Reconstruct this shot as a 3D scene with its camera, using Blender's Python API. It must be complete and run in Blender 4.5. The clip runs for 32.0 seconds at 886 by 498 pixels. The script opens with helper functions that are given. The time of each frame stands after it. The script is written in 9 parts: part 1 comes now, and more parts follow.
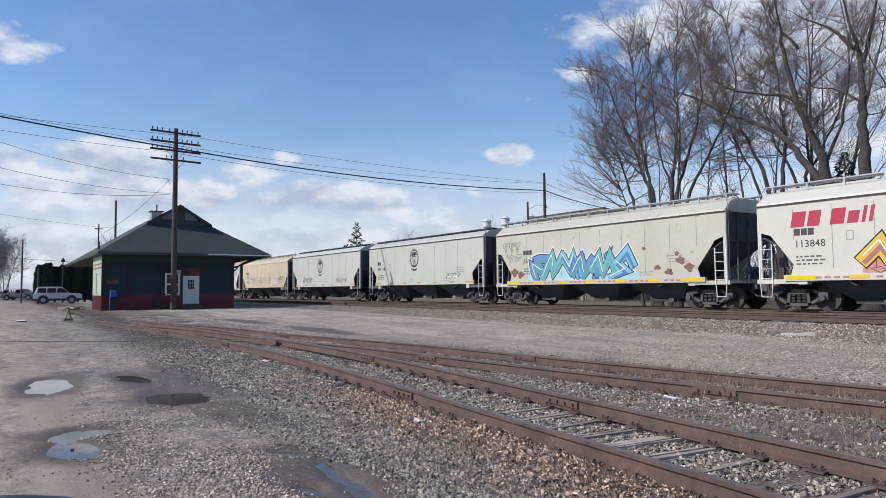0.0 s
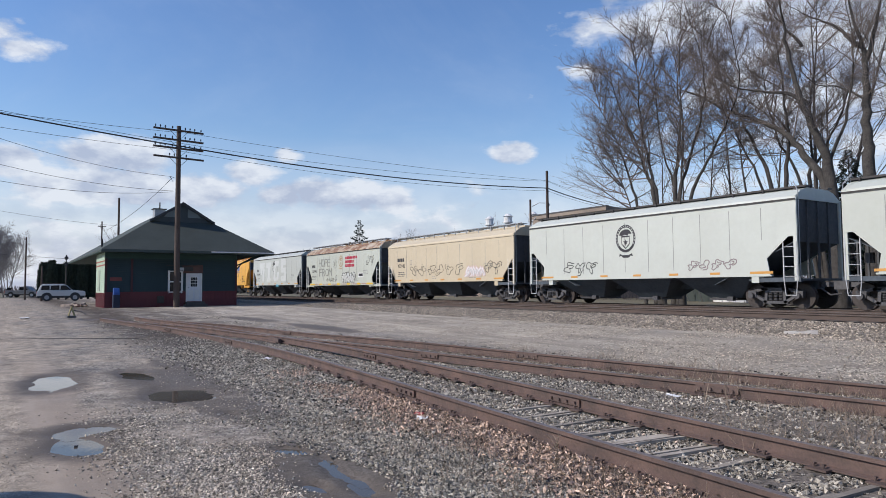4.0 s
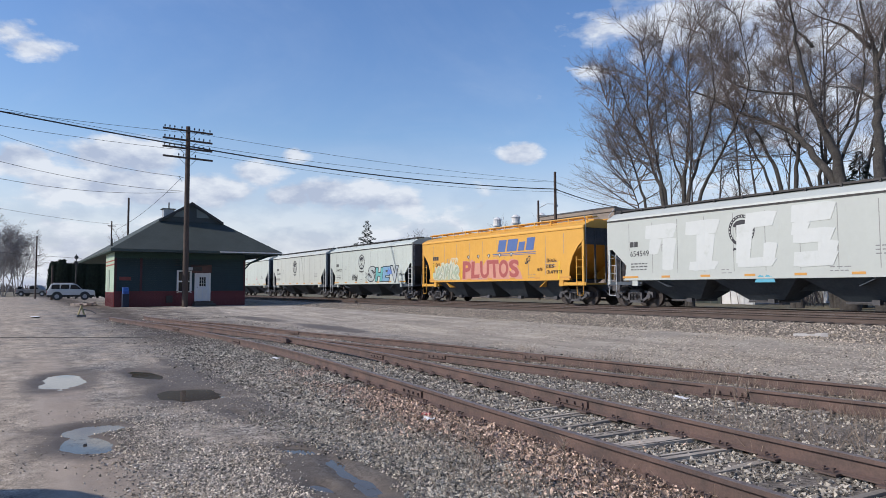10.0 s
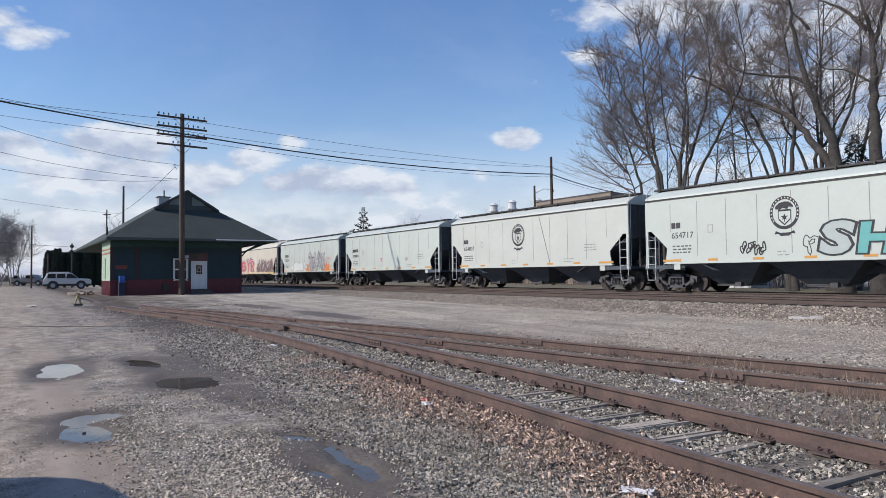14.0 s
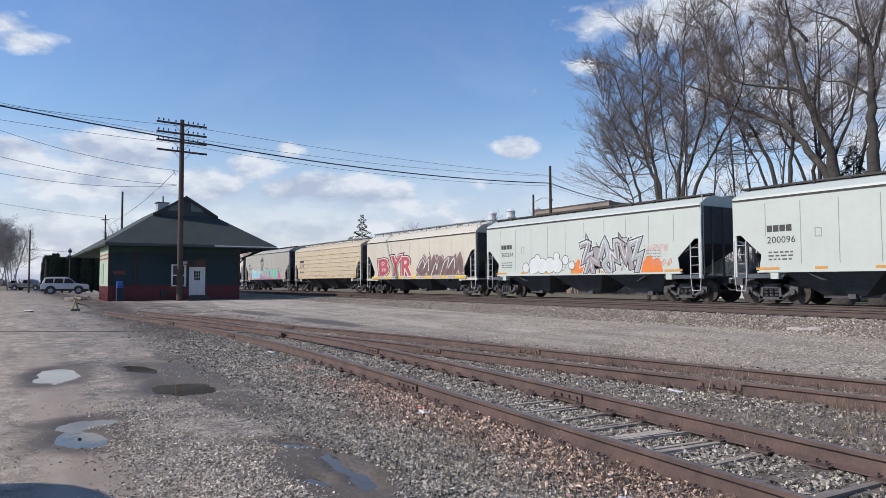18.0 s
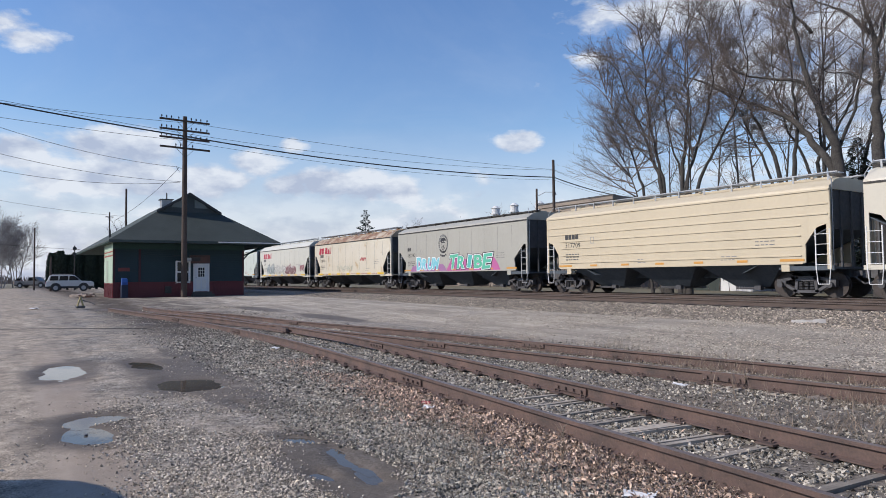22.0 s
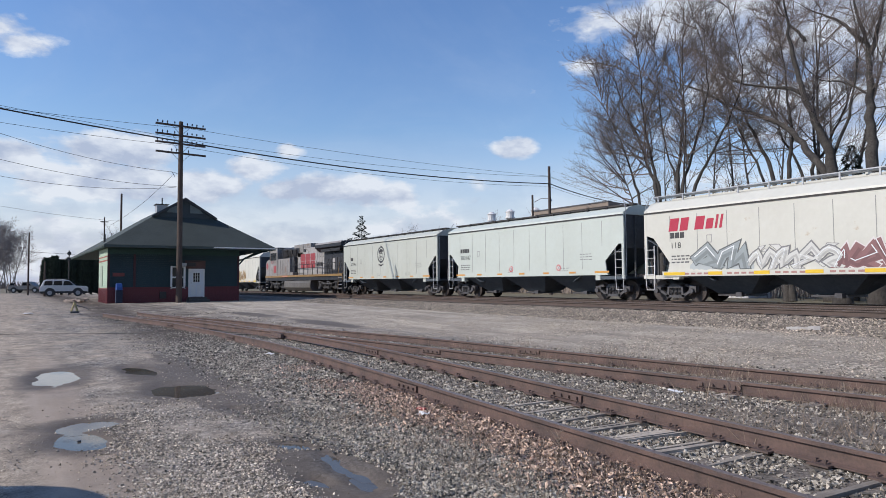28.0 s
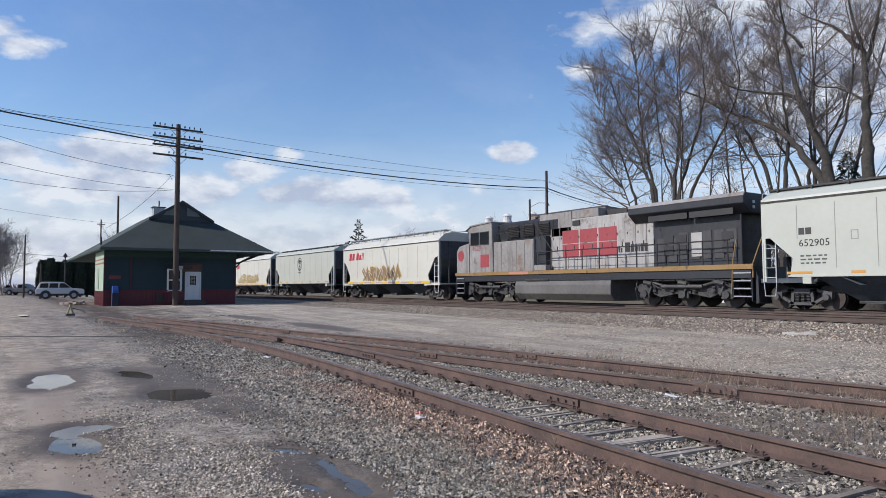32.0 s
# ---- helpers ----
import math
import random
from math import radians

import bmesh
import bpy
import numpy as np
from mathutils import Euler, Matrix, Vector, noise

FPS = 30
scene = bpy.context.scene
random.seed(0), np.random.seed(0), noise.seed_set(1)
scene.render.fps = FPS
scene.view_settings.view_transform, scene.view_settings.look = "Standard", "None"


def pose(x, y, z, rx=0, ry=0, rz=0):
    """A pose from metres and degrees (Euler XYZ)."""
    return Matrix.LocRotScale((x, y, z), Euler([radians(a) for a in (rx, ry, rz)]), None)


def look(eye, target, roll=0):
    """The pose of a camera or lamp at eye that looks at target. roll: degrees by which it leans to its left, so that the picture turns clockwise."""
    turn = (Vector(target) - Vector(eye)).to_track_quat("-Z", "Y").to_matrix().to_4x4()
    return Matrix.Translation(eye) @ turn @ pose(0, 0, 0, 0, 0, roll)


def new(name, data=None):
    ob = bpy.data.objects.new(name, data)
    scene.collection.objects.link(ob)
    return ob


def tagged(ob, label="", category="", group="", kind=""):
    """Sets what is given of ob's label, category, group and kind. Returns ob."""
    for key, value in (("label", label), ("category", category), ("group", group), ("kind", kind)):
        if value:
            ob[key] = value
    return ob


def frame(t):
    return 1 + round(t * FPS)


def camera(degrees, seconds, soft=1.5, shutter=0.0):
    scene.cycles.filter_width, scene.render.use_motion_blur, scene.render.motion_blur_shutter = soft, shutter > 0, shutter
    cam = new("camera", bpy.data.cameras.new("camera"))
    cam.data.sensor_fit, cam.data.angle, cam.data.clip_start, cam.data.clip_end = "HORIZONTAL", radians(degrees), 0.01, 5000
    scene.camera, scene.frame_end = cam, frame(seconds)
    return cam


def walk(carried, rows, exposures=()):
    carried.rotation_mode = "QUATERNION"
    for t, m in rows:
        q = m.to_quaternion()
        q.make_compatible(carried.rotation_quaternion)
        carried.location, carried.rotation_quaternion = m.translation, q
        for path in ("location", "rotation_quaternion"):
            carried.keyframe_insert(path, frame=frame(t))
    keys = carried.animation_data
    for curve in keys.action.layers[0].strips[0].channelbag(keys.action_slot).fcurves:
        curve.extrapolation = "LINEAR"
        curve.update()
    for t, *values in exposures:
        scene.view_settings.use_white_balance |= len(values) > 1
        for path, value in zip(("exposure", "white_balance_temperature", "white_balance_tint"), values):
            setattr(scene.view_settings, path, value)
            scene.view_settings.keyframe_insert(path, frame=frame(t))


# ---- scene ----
# World: x runs along the railway (trains come from -x), y away from the camera across the tracks, z up.
cam = camera(67.4, 32.0, soft=0.5)
EYE = (0.0, 0.0, 1.57)
EXPO = 0.0
WALK = [
    (0, -16.590, 11.106, 2.771, -0.50),
    (0.5, -16.584, 11.113, 2.773, -0.40),
    (1, -16.579, 11.123, 2.770, -0.37),
    (1.5, -16.582, 11.118, 2.772, -0.36),
    (2, -16.586, 11.112, 2.772, -0.35),
    (2.5, -16.590, 11.105, 2.770, -0.36),
    (3, -16.600, 11.092, 2.758, -0.33),
    (3.5, -16.615, 11.072, 2.736, -0.36),
    (5.5, -16.711, 10.940, 2.599, -0.68),
    (6, -16.730, 10.912, 2.580, -0.72),
    (6.5, -16.741, 10.895, 2.579, -0.72),
    (7, -16.748, 10.884, 2.598, -0.64),
    (7.5, -16.756, 10.870, 2.611, -0.63),
    (8, -16.760, 10.861, 2.632, -0.55),
    (8.5, -16.770, 10.844, 2.652, -0.43),
    (9, -16.774, 10.835, 2.687, -0.39),
    (9.5, -16.769, 10.839, 2.711, -0.27),
    (10, -16.761, 10.850, 2.726, -0.20),
    (10.5, -16.745, 10.877, 2.712, -0.13),
    (11, -16.732, 10.901, 2.668, -0.14),
    (11.5, -16.724, 10.919, 2.603, -0.19),
    (12, -16.730, 10.917, 2.520, -0.30),
    (12.5, -16.734, 10.918, 2.445, -0.43),
    (13, -16.744, 10.909, 2.369, -0.57),
    (13.5, -16.736, 10.924, 2.323, -0.61),
    (14, -16.723, 10.946, 2.306, -0.66),
    (14.5, -16.712, 10.961, 2.324, -0.58),
    (16.5, -16.702, 10.961, 2.516, -0.24),
    (17, -16.699, 10.963, 2.555, -0.19),
    (17.5, -16.695, 10.968, 2.561, -0.21),
    (18, -16.689, 10.978, 2.546, -0.20),
    (18.5, -16.686, 10.986, 2.515, -0.24),
    (19, -16.683, 10.993, 2.476, -0.34),
    (19.5, -16.692, 10.984, 2.437, -0.40),
    (20, -16.698, 10.976, 2.405, -0.48),
    (20.5, -16.707, 10.963, 2.391, -0.54),
    (21, -16.719, 10.945, 2.388, -0.57),
    (21.5, -16.736, 10.921, 2.386, -0.59),
    (22, -16.753, 10.892, 2.393, -0.57),
    (22.5, -16.767, 10.870, 2.409, -0.54),
    (23, -16.766, 10.869, 2.452, -0.49),
    (23.5, -16.755, 10.881, 2.498, -0.47),
    (24, -16.736, 10.906, 2.553, -0.39),
    (24.5, -16.713, 10.936, 2.599, -0.38),
    (25, -16.692, 10.968, 2.618, -0.30),
    (25.5, -16.678, 10.988, 2.620, -0.28),
    (27.5, -16.677, 10.994, 2.572, -0.41),
    (28, -16.677, 10.994, 2.572, -0.41),
    (28.5, -16.676, 10.993, 2.597, -0.41),
    (29, -16.677, 10.990, 2.619, -0.37),
    (29.5, -16.681, 10.980, 2.662, -0.31),
    (30, -16.675, 10.985, 2.704, -0.32),
    (30.5, -16.670, 10.990, 2.724, -0.28),
    (31, -16.654, 11.013, 2.739, -0.21),
    (31.5, -16.637, 11.040, 2.719, -0.20),
    (32, -16.624, 11.063, 2.689, -0.19),
]

walk(cam, [(t, look(EYE, (tx, ty, tz), r)) for t, tx, ty, tz, r in WALK], exposures=[(0.0, EXPO, 6500, 14.5), (32.0, EXPO, 6500, 14.5)])

# ---------------------------------------------------------------- light
SUN_TO = Vector((-0.24, -0.78, 0.58)).normalized()


def node(nt, kind, **props):
    n = nt.nodes.new(kind)
    for k, v in props.items():
        if k == "op":
            n.operation = v
        elif k == "blend":
            n.blend_type = v
        elif k == "dt":
            n.data_type = v
        else:
            n.inputs[k.replace("_", " ")].default_value = v
    return n


def make_world():
    w = bpy.data.worlds.new("sky")
    scene.world = w
    w.use_nodes = True
    nt = w.node_tree
    nt.nodes.clear()
    out = nt.nodes.new("ShaderNodeOutputWorld")
    bg = node(nt, "ShaderNodeBackground", Strength=SKY)
    sky = nt.nodes.new("ShaderNodeTexSky")
    sky.sky_type = "NISHITA"
    sky.sun_disc = False
    sky.sun_elevation = math.asin(SUN_TO.z)
    sky.sun_rotation = math.atan2(SUN_TO.x, SUN_TO.y)
    sky.air_density, sky.dust_density, sky.ozone_density = 1.25, 0.3, 3.0
    tc = nt.nodes.new("ShaderNodeTexCoord")
    sep = nt.nodes.new("ShaderNodeSeparateXYZ")
    nt.links.new(tc.outputs["Generated"], sep.inputs[0])

    def math2(op, a, b, clamp=False):
        m = nt.nodes.new("ShaderNodeMath")
        m.operation, m.use_clamp = op, clamp
        for k, v in enumerate((a, b)):
            if isinstance(v, (int, float)):
                m.inputs[k].default_value = v
            else:
                nt.links.new(v, m.inputs[k])
        return m.outputs[0]

    def rng(src, lo, hi, a, b):
        r = nt.nodes.new("ShaderNodeMapRange")
        for i, v in enumerate((lo, hi, a, b)):
            r.inputs[i + 1].default_value = v
        nt.links.new(src, r.inputs[0])
        return r.outputs[0]

    # cumulus by bearing, wider than tall; a second look a little higher tells tops from bases
    flat = nt.nodes.new("ShaderNodeCombineXYZ")
    nt.links.new(sep.outputs[0], flat.inputs[0])
    nt.links.new(sep.outputs[1], flat.inputs[1])
    nt.links.new(math2("MULTIPLY", sep.outputs[2], 2.1), flat.inputs[2])

    def billow(up, scale, detail, rough):
        mv = nt.nodes.new("ShaderNodeVectorMath")
        mv.operation = "ADD"
        mv.inputs[1].default_value = (0, 0, up)
        nt.links.new(flat.outputs[0], mv.inputs[0])
        n = node(nt, "ShaderNodeTexNoise", Scale=scale, Detail=detail, Roughness=rough)
        nt.links.new(mv.outputs[0], n.inputs["Vector"])
        return n.outputs[0]

    here, above = billow(0.0, 9.0, 9.0, 0.56), billow(0.045, 9.0, 6.0, 0.5)
    lift = None
    for bx, by, bz, size in CLOUDS:
        b = Vector((bx, by, bz)).normalized()
        dot = nt.nodes.new("ShaderNodeVectorMath")
        dot.operation = "DISTANCE"
        nt.links.new(flat.outputs[0], dot.inputs[0])
        dot.inputs[1].default_value = (b.x, b.y, b.z * 2.1)
        near = rng(dot.outputs["Value"], 0.0, size * 1.25, 1.0, 0.0)
        lift = near if lift is None else math2("MAXIMUM", lift, near)
    crisp = billow(0.0, 26.0, 8.0, 0.6)
    raw = math2("SUBTRACT", here, rng(sep.outputs[2], 0.05, 0.22, 0.40, 0.70))
    raw = math2("ADD", raw, math2("MULTIPLY", lift, 0.56))
    raw = math2("ADD", raw, math2("MULTIPLY", math2("SUBTRACT", crisp, 0.5), 0.36))
    body = math2("MULTIPLY", math2("SUBTRACT", raw, 0.0), 5.5, True)
    # thin veils high up and a milky sheet low down
    zz = math2("ADD", math2("MAXIMUM", sep.outputs[2], 0.0), 0.13)
    comb = nt.nodes.new("ShaderNodeCombineXYZ")
    nt.links.new(math2("DIVIDE", sep.outputs[0], zz), comb.inputs[0])
    nt.links.new(math2("DIVIDE", sep.outputs[1], zz), comb.inputs[1])
    n4 = node(nt, "ShaderNodeTexNoise", Scale=0.7, Detail=7.0, Roughness=0.65, Distortion=0.8)
    nt.links.new(comb.outputs[0], n4.inputs["Vector"])
    wisp = math2("MULTIPLY", math2("SUBTRACT", n4.outputs[0], 0.52), 0.55, True)
    sheet = math2("MULTIPLY", rng(sep.outputs[2], 0.18, 0.06, 0.0, 0.66), rng(billow(0.0, 4.0, 5.0, 0.55), 0.40, 0.60, 0.35, 1.0))
    dens = math2("MAXIMUM", math2("MAXIMUM", body, sheet), wisp)
    lit = math2("ADD", math2("MULTIPLY", math2("SUBTRACT", here, above), 5.5), 0.52)
    lit = math2("ADD", lit, math2("MULTIPLY", math2("SUBTRACT", crisp, 0.5), 0.9), True)
    shade = nt.nodes.new("ShaderNodeMixRGB")
    shade.inputs[1].default_value = (3.45, 4.05, 5.1, 1)
    shade.inputs[2].default_value = (6.05, 6.55, 6.95, 1)
    nt.links.new(lit, shade.inputs[0])
    haze = nt.nodes.new("ShaderNodeMixRGB")
    nt.links.new(rng(sep.outputs[2], 0.22, 0.0, 0.0, 0.75), haze.inputs[0])
    tone = node(nt, "ShaderNodeHueSaturation", Hue=0.510, Saturation=1.20, Value=1.14)
    nt.links.new(sky.outputs[0], tone.inputs["Color"])
    nt.links.new(tone.outputs[0], haze.inputs[1])
    haze.inputs[2].default_value = (4.80, 4.98, 6.45, 1)
    mix = nt.nodes.new("ShaderNodeMixRGB")
    nt.links.new(math2("MULTIPLY", dens, 0.88), mix.inputs[0])
    nt.links.new(haze.outputs[0], mix.inputs[1])
    nt.links.new(shade.outputs[0], mix.inputs[2])
    nt.links.new(mix.outputs[0], bg.inputs[0])
    nt.links.new(bg.outputs[0], out.inputs[0])


CLOUDS = [(-0.981, 0.087, 0.176, 0.066), (-0.973, 0.142, 0.183, 0.062), (-0.977, 0.110, 0.185, 0.053), (-0.988, 0.069, 0.141, 0.059), (-0.985, 0.102, 0.138, 0.064), (-0.979, 0.146, 0.141, 0.059),
          (-0.987, 0.004, 0.162, 0.048), (-0.921, 0.339, 0.194, 0.030), (-0.942, 0.292, 0.167, 0.051), (-0.931, 0.339, 0.134, 0.043), (-0.913, 0.384, 0.139, 0.053), (-0.885, 0.444, 0.139, 0.053),
          (-0.866, 0.481, 0.133, 0.043), (-0.960, 0.242, 0.138, 0.064), (-0.955, -0.015, 0.312, 0.066), (-0.957, 0.008, 0.300, 0.056), (-0.752, 0.630, 0.198, 0.036), (-0.618, 0.702, 0.362, 0.105), (-0.600, 0.730, 0.325, 0.075), (-0.655, 0.690, 0.303, 0.045), (-0.570, 0.735, 0.362, 0.09), (-0.52, 0.765, 0.375, 0.16),
          (-0.440, 0.835, 0.325, 0.30), (-0.415, 0.880, 0.222, 0.18), (-0.340, 0.885, 0.308, 0.30)]
SKY = 0.128
make_world()
sun = new("sun", bpy.data.lights.new("sun", "SUN"))
sun.data.energy, sun.data.angle, sun.data.color = 4.1, radians(0.53), (1.0, 0.945, 0.855)
sun.matrix_world = look(SUN_TO * 100, (0, 0, 0))

# ---------------------------------------------------------------- meshes


class Shape:
    """Gathers points and faces for one mesh."""

    def __init__(self):
        self.v, self.f = [], []

    def add(self, vs, fs):
        k = len(self.v)
        self.v += [tuple(p) for p in vs]
        self.f += [tuple(i + k for i in q) for q in fs]
        return self

    def box(self, cx, cy, cz, sx, sy, sz, rz=0.0, ry=0.0, rx=0.0):
        vs = [Vector((x * sx / 2, y * sy / 2, z * sz / 2)) for x in (-1, 1) for y in (-1, 1) for z in (-1, 1)]
        m = pose(cx, cy, cz, rx, ry, rz)
        return self.add([m @ p for p in vs], [(0, 1, 3, 2), (4, 6, 7, 5), (0, 4, 5, 1), (2, 3, 7, 6), (0, 2, 6, 4), (1, 5, 7, 3)])

    def span(self, x0, x1, y0, y1, z0, z1):
        return self.box((x0 + x1) / 2, (y0 + y1) / 2, (z0 + z1) / 2, abs(x1 - x0), abs(y1 - y0), abs(z1 - z0))

    def rod(self, p, q, r, n=8, r2=None, caps=True):
        p, q = Vector(p), Vector(q)
        d = q - p
        a = d.orthogonal().normalized()
        b = d.normalized().cross(a)
        r2 = r if r2 is None else r2
        vs = []
        for c, rr in ((p, r), (q, r2)):
            vs += [c + (a * math.cos(2 * math.pi * i / n) + b * math.sin(2 * math.pi * i / n)) * rr for i in range(n)]
        fs = [(i, (i + 1) % n, n + (i + 1) % n, n + i) for i in range(n)]
        if caps:
            fs += [tuple(range(n))[::-1], tuple(range(n, 2 * n))]
        return self.add(vs, fs)

    def pipe(self, pts, r, n=6):
        for p, q in zip(pts[:-1], pts[1:]):
            self.rod(p, q, r, n)
        return self

    def tube(self, pts, rads, n=6):
        """One unbroken tapering tube along points."""
        vs, k = [], len(pts)
        a = (pts[1] - pts[0]).orthogonal().normalized()
        for i, p in enumerate(pts):
            d = (pts[min(i + 1, k - 1)] - pts[max(i - 1, 0)]).normalized()
            a = (a - d * a.dot(d)).normalized()
            b = d.cross(a)
            vs += [p + (a * math.cos(2 * math.pi * j / n) + b * math.sin(2 * math.pi * j / n)) * rads[i] for j in range(n)]
        return self.add(vs, [(i * n + j, i * n + (j + 1) % n, (i + 1) * n + (j + 1) % n, (i + 1) * n + j) for i in range(k - 1) for j in range(n)])

    def prism(self, poly, a, b, axis="y"):
        """Extrudes a polygon from a to b along an axis; poly holds the two other coordinates in order."""
        put = {"x": lambda u, w, h: (h, u, w), "y": lambda u, w, h: (u, h, w), "z": lambda u, w, h: (u, w, h)}[axis]
        n = len(poly)
        vs = [put(u, w, a) for u, w in poly] + [put(u, w, b) for u, w in poly]
        fs = [(i, (i + 1) % n, n + (i + 1) % n, n + i) for i in range(n)] + [tuple(range(n))[::-1], tuple(range(n, 2 * n))]
        return self.add(vs, fs)

    def disc(self, c, r, h, axis="y", n=20):
        d = {"x": (h, 0, 0), "y": (0, h, 0), "z": (0, 0, h)}[axis]
        return self.rod(c, Vector(c) + Vector(d), r, n)

    def mesh(self, name, material, smooth=False):
        me = bpy.data.meshes.new(name)
        me.from_pydata(self.v, [], self.f)
        bm = bmesh.new()
        bm.from_mesh(me)
        bmesh.ops.recalc_face_normals(bm, faces=bm.faces)
        bm.to_mesh(me)
        bm.free()
        me.materials.append(material)
        if smooth:
            me.polygons.foreach_set("use_smooth", [True] * len(me.polygons))
        return me


def part(name, shape, material, parent=None, label="", smooth=False, bevel=0.0, at=None):
    """Links a shape (or a ready mesh) as one mesh object under a thing or part."""
    me = shape.mesh(name, material, smooth) if isinstance(shape, Shape) else shape
    ob = new(name, me)
    if parent is not None:
        ob.parent = parent
    if at is not None:
        ob.matrix_basis = at
    if bevel:
        b = ob.modifiers.new("bevel", "BEVEL")
        b.width, b.segments, b.limit_method = bevel, 2, "ANGLE"
    if label:
        ob["label"] = label
    return ob


def thing(name, label, category, at=None, group="", kind=""):
    ob = new(name)
    ob.empty_display_size = 0.2
    if at is not None:
        ob.matrix_basis = at
    return tagged(ob, label, category, group, kind)


# ---------------------------------------------------------------- materials


def mat(name, base, base2=None, rough=0.7, metal=0.0, fine=30.0, coarse=2.0, bump=0.3, spots=None, spot_level=0.62, spot_scale=3.0, streak=0.0,
        streak_col=(0.2, 0.1, 0.05), rough_var=0.1, bump_dist=0.01, per_object=0.0, spec=0.5, island=False, grain=None, dent=0.0):
    """Paint, metal, wood or stone: two tones at two scales, stains with a shape of their own, fine relief."""
    m = bpy.data.materials.new(name)
    m.use_nodes = True
    nt = m.node_tree
    bs = nt.nodes["Principled BSDF"]
    tc = nt.nodes.new("ShaderNodeTexCoord")
    L = nt.links.new
    base2 = base2 or tuple(c * 0.72 for c in base)

    def noise_at(scale, detail=5.0, stretch=None):
        n = node(nt, "ShaderNodeTexNoise", Scale=scale, Detail=detail, Roughness=0.62)
        if stretch:
            mp = nt.nodes.new("ShaderNodeMapping")
            mp.inputs["Scale"].default_value = stretch
            L(tc.outputs["Object"], mp.inputs[0])
            L(mp.outputs[0], n.inputs["Vector"])
        else:
            L(tc.outputs["Object"], n.inputs["Vector"])
        return n

    def ramp(src, lo, hi):
        r = nt.nodes.new("ShaderNodeMapRange")
        r.inputs[1].default_value, r.inputs[2].default_value = lo, hi
        L(src, r.inputs[0])
        return r.outputs[0]

    def mixc(fac, a, b):
        x = nt.nodes.new("ShaderNodeMixRGB")
        if isinstance(fac, float):
            x.inputs[0].default_value = fac
        else:
            L(fac, x.inputs[0])
        for k, v in ((1, a), (2, b)):
            if isinstance(v, tuple):
                x.inputs[k].default_value = (*v[:3], 1)
            else:
                L(v, x.inputs[k])
        return x.outputs[0]

    nc, nf = noise_at(coarse, 4.0), noise_at(fine, 6.0, grain)
    add = nt.nodes.new("ShaderNodeMath")
    add.operation = "MULTIPLY_ADD"
    L(nf.outputs[0], add.inputs[0])
    add.inputs[1].default_value = 0.45
    L(nc.outputs[0], add.inputs[2])
    col = mixc(ramp(add.outputs[0], 0.45, 0.98), base, base2)
    if per_object or island:
        if island:
            info = nt.nodes.new("ShaderNodeNewGeometry").outputs["Random Per Island"]
        else:
            info = nt.nodes.new("ShaderNodeObjectInfo").outputs["Random"]
        hs = node(nt, "ShaderNodeHueSaturation", Saturation=1.0)
        L(ramp(info, 0.0, 1.0), hs.inputs["Value"])
        rr = hs.inputs["Value"].links[0].from_node
        k = per_object or 0.5
        rr.inputs[3].default_value, rr.inputs[4].default_value = 1.0 - k, 1.0 + k
        L(col, hs.inputs["Color"])
        col = hs.outputs[0]
    if streak:
        ns = noise_at(1.0, 5.0, (5.0, 5.0, 0.45))
        col = mixc(ramp(ns.outputs[0], 0.75 - streak * 0.3, 0.95 - streak * 0.1), col, streak_col)
    if spots:
        nsp = noise_at(spot_scale, 7.0)
        col = mixc(ramp(nsp.outputs[0], spot_level, spot_level + 0.09), col, spots)
    L(col, bs.inputs["Base Color"])
    rv = ramp(nf.outputs[0], 0.3, 0.7)
    rn = rv.node
    rn.inputs[3].default_value, rn.inputs[4].default_value = max(0.02, rough - rough_var), min(1.0, rough + rough_var)
    L(rv, bs.inputs["Roughness"])
    bs.inputs["Metallic"].default_value = metal
    bs.inputs["Specular IOR Level"].default_value = spec
    if bump:
        bp = node(nt, "ShaderNodeBump", Strength=bump, Distance=bump_dist)
        L(add.outputs[0], bp.inputs["Height"])
        if dent:
            nd = noise_at(1.0, 2.0, (1.5, 1.0, 0.16))
            bd = node(nt, "ShaderNodeBump", Strength=dent, Distance=0.12)
            L(nd.outputs[0], bd.inputs["Height"])
            L(bd.outputs[0], bp.inputs["Normal"])
        L(bp.outputs[0], bs.inputs["Normal"])
    return m


def glass(name, tint=(0.015, 0.018, 0.022)):
    m = bpy.data.materials.new(name)
    m.use_nodes = True
    bs = m.node_tree.nodes["Principled BSDF"]
    bs.inputs["Base Color"].default_value = (*tint, 1)
    bs.inputs["Roughness"].default_value = 0.08
    bs.inputs["Specular IOR Level"].default_value = 0.35
    return m


m_rail = mat("rusty_rail", (0.168, 0.106, 0.086), (0.070, 0.053, 0.047), 0.75, 0.1, fine=40, coarse=3, bump=0.25, streak=0.3, streak_col=(0.13, 0.066, 0.044))
m_railtop = mat("worn_rail_head", (0.26, 0.213, 0.190), (0.15, 0.117, 0.102), 0.5, 0.4, fine=25, coarse=4, bump=0.15)
m_railmain = mat("main_rail_brown", (0.115, 0.082, 0.066), (0.075, 0.056, 0.047), 0.7, 0.2, fine=20, coarse=2, bump=0.2)
m_shine = mat("polished_rail_head", (0.34, 0.32, 0.31), (0.24, 0.22, 0.21), 0.35, 0.8, fine=10, coarse=1, bump=0.05)
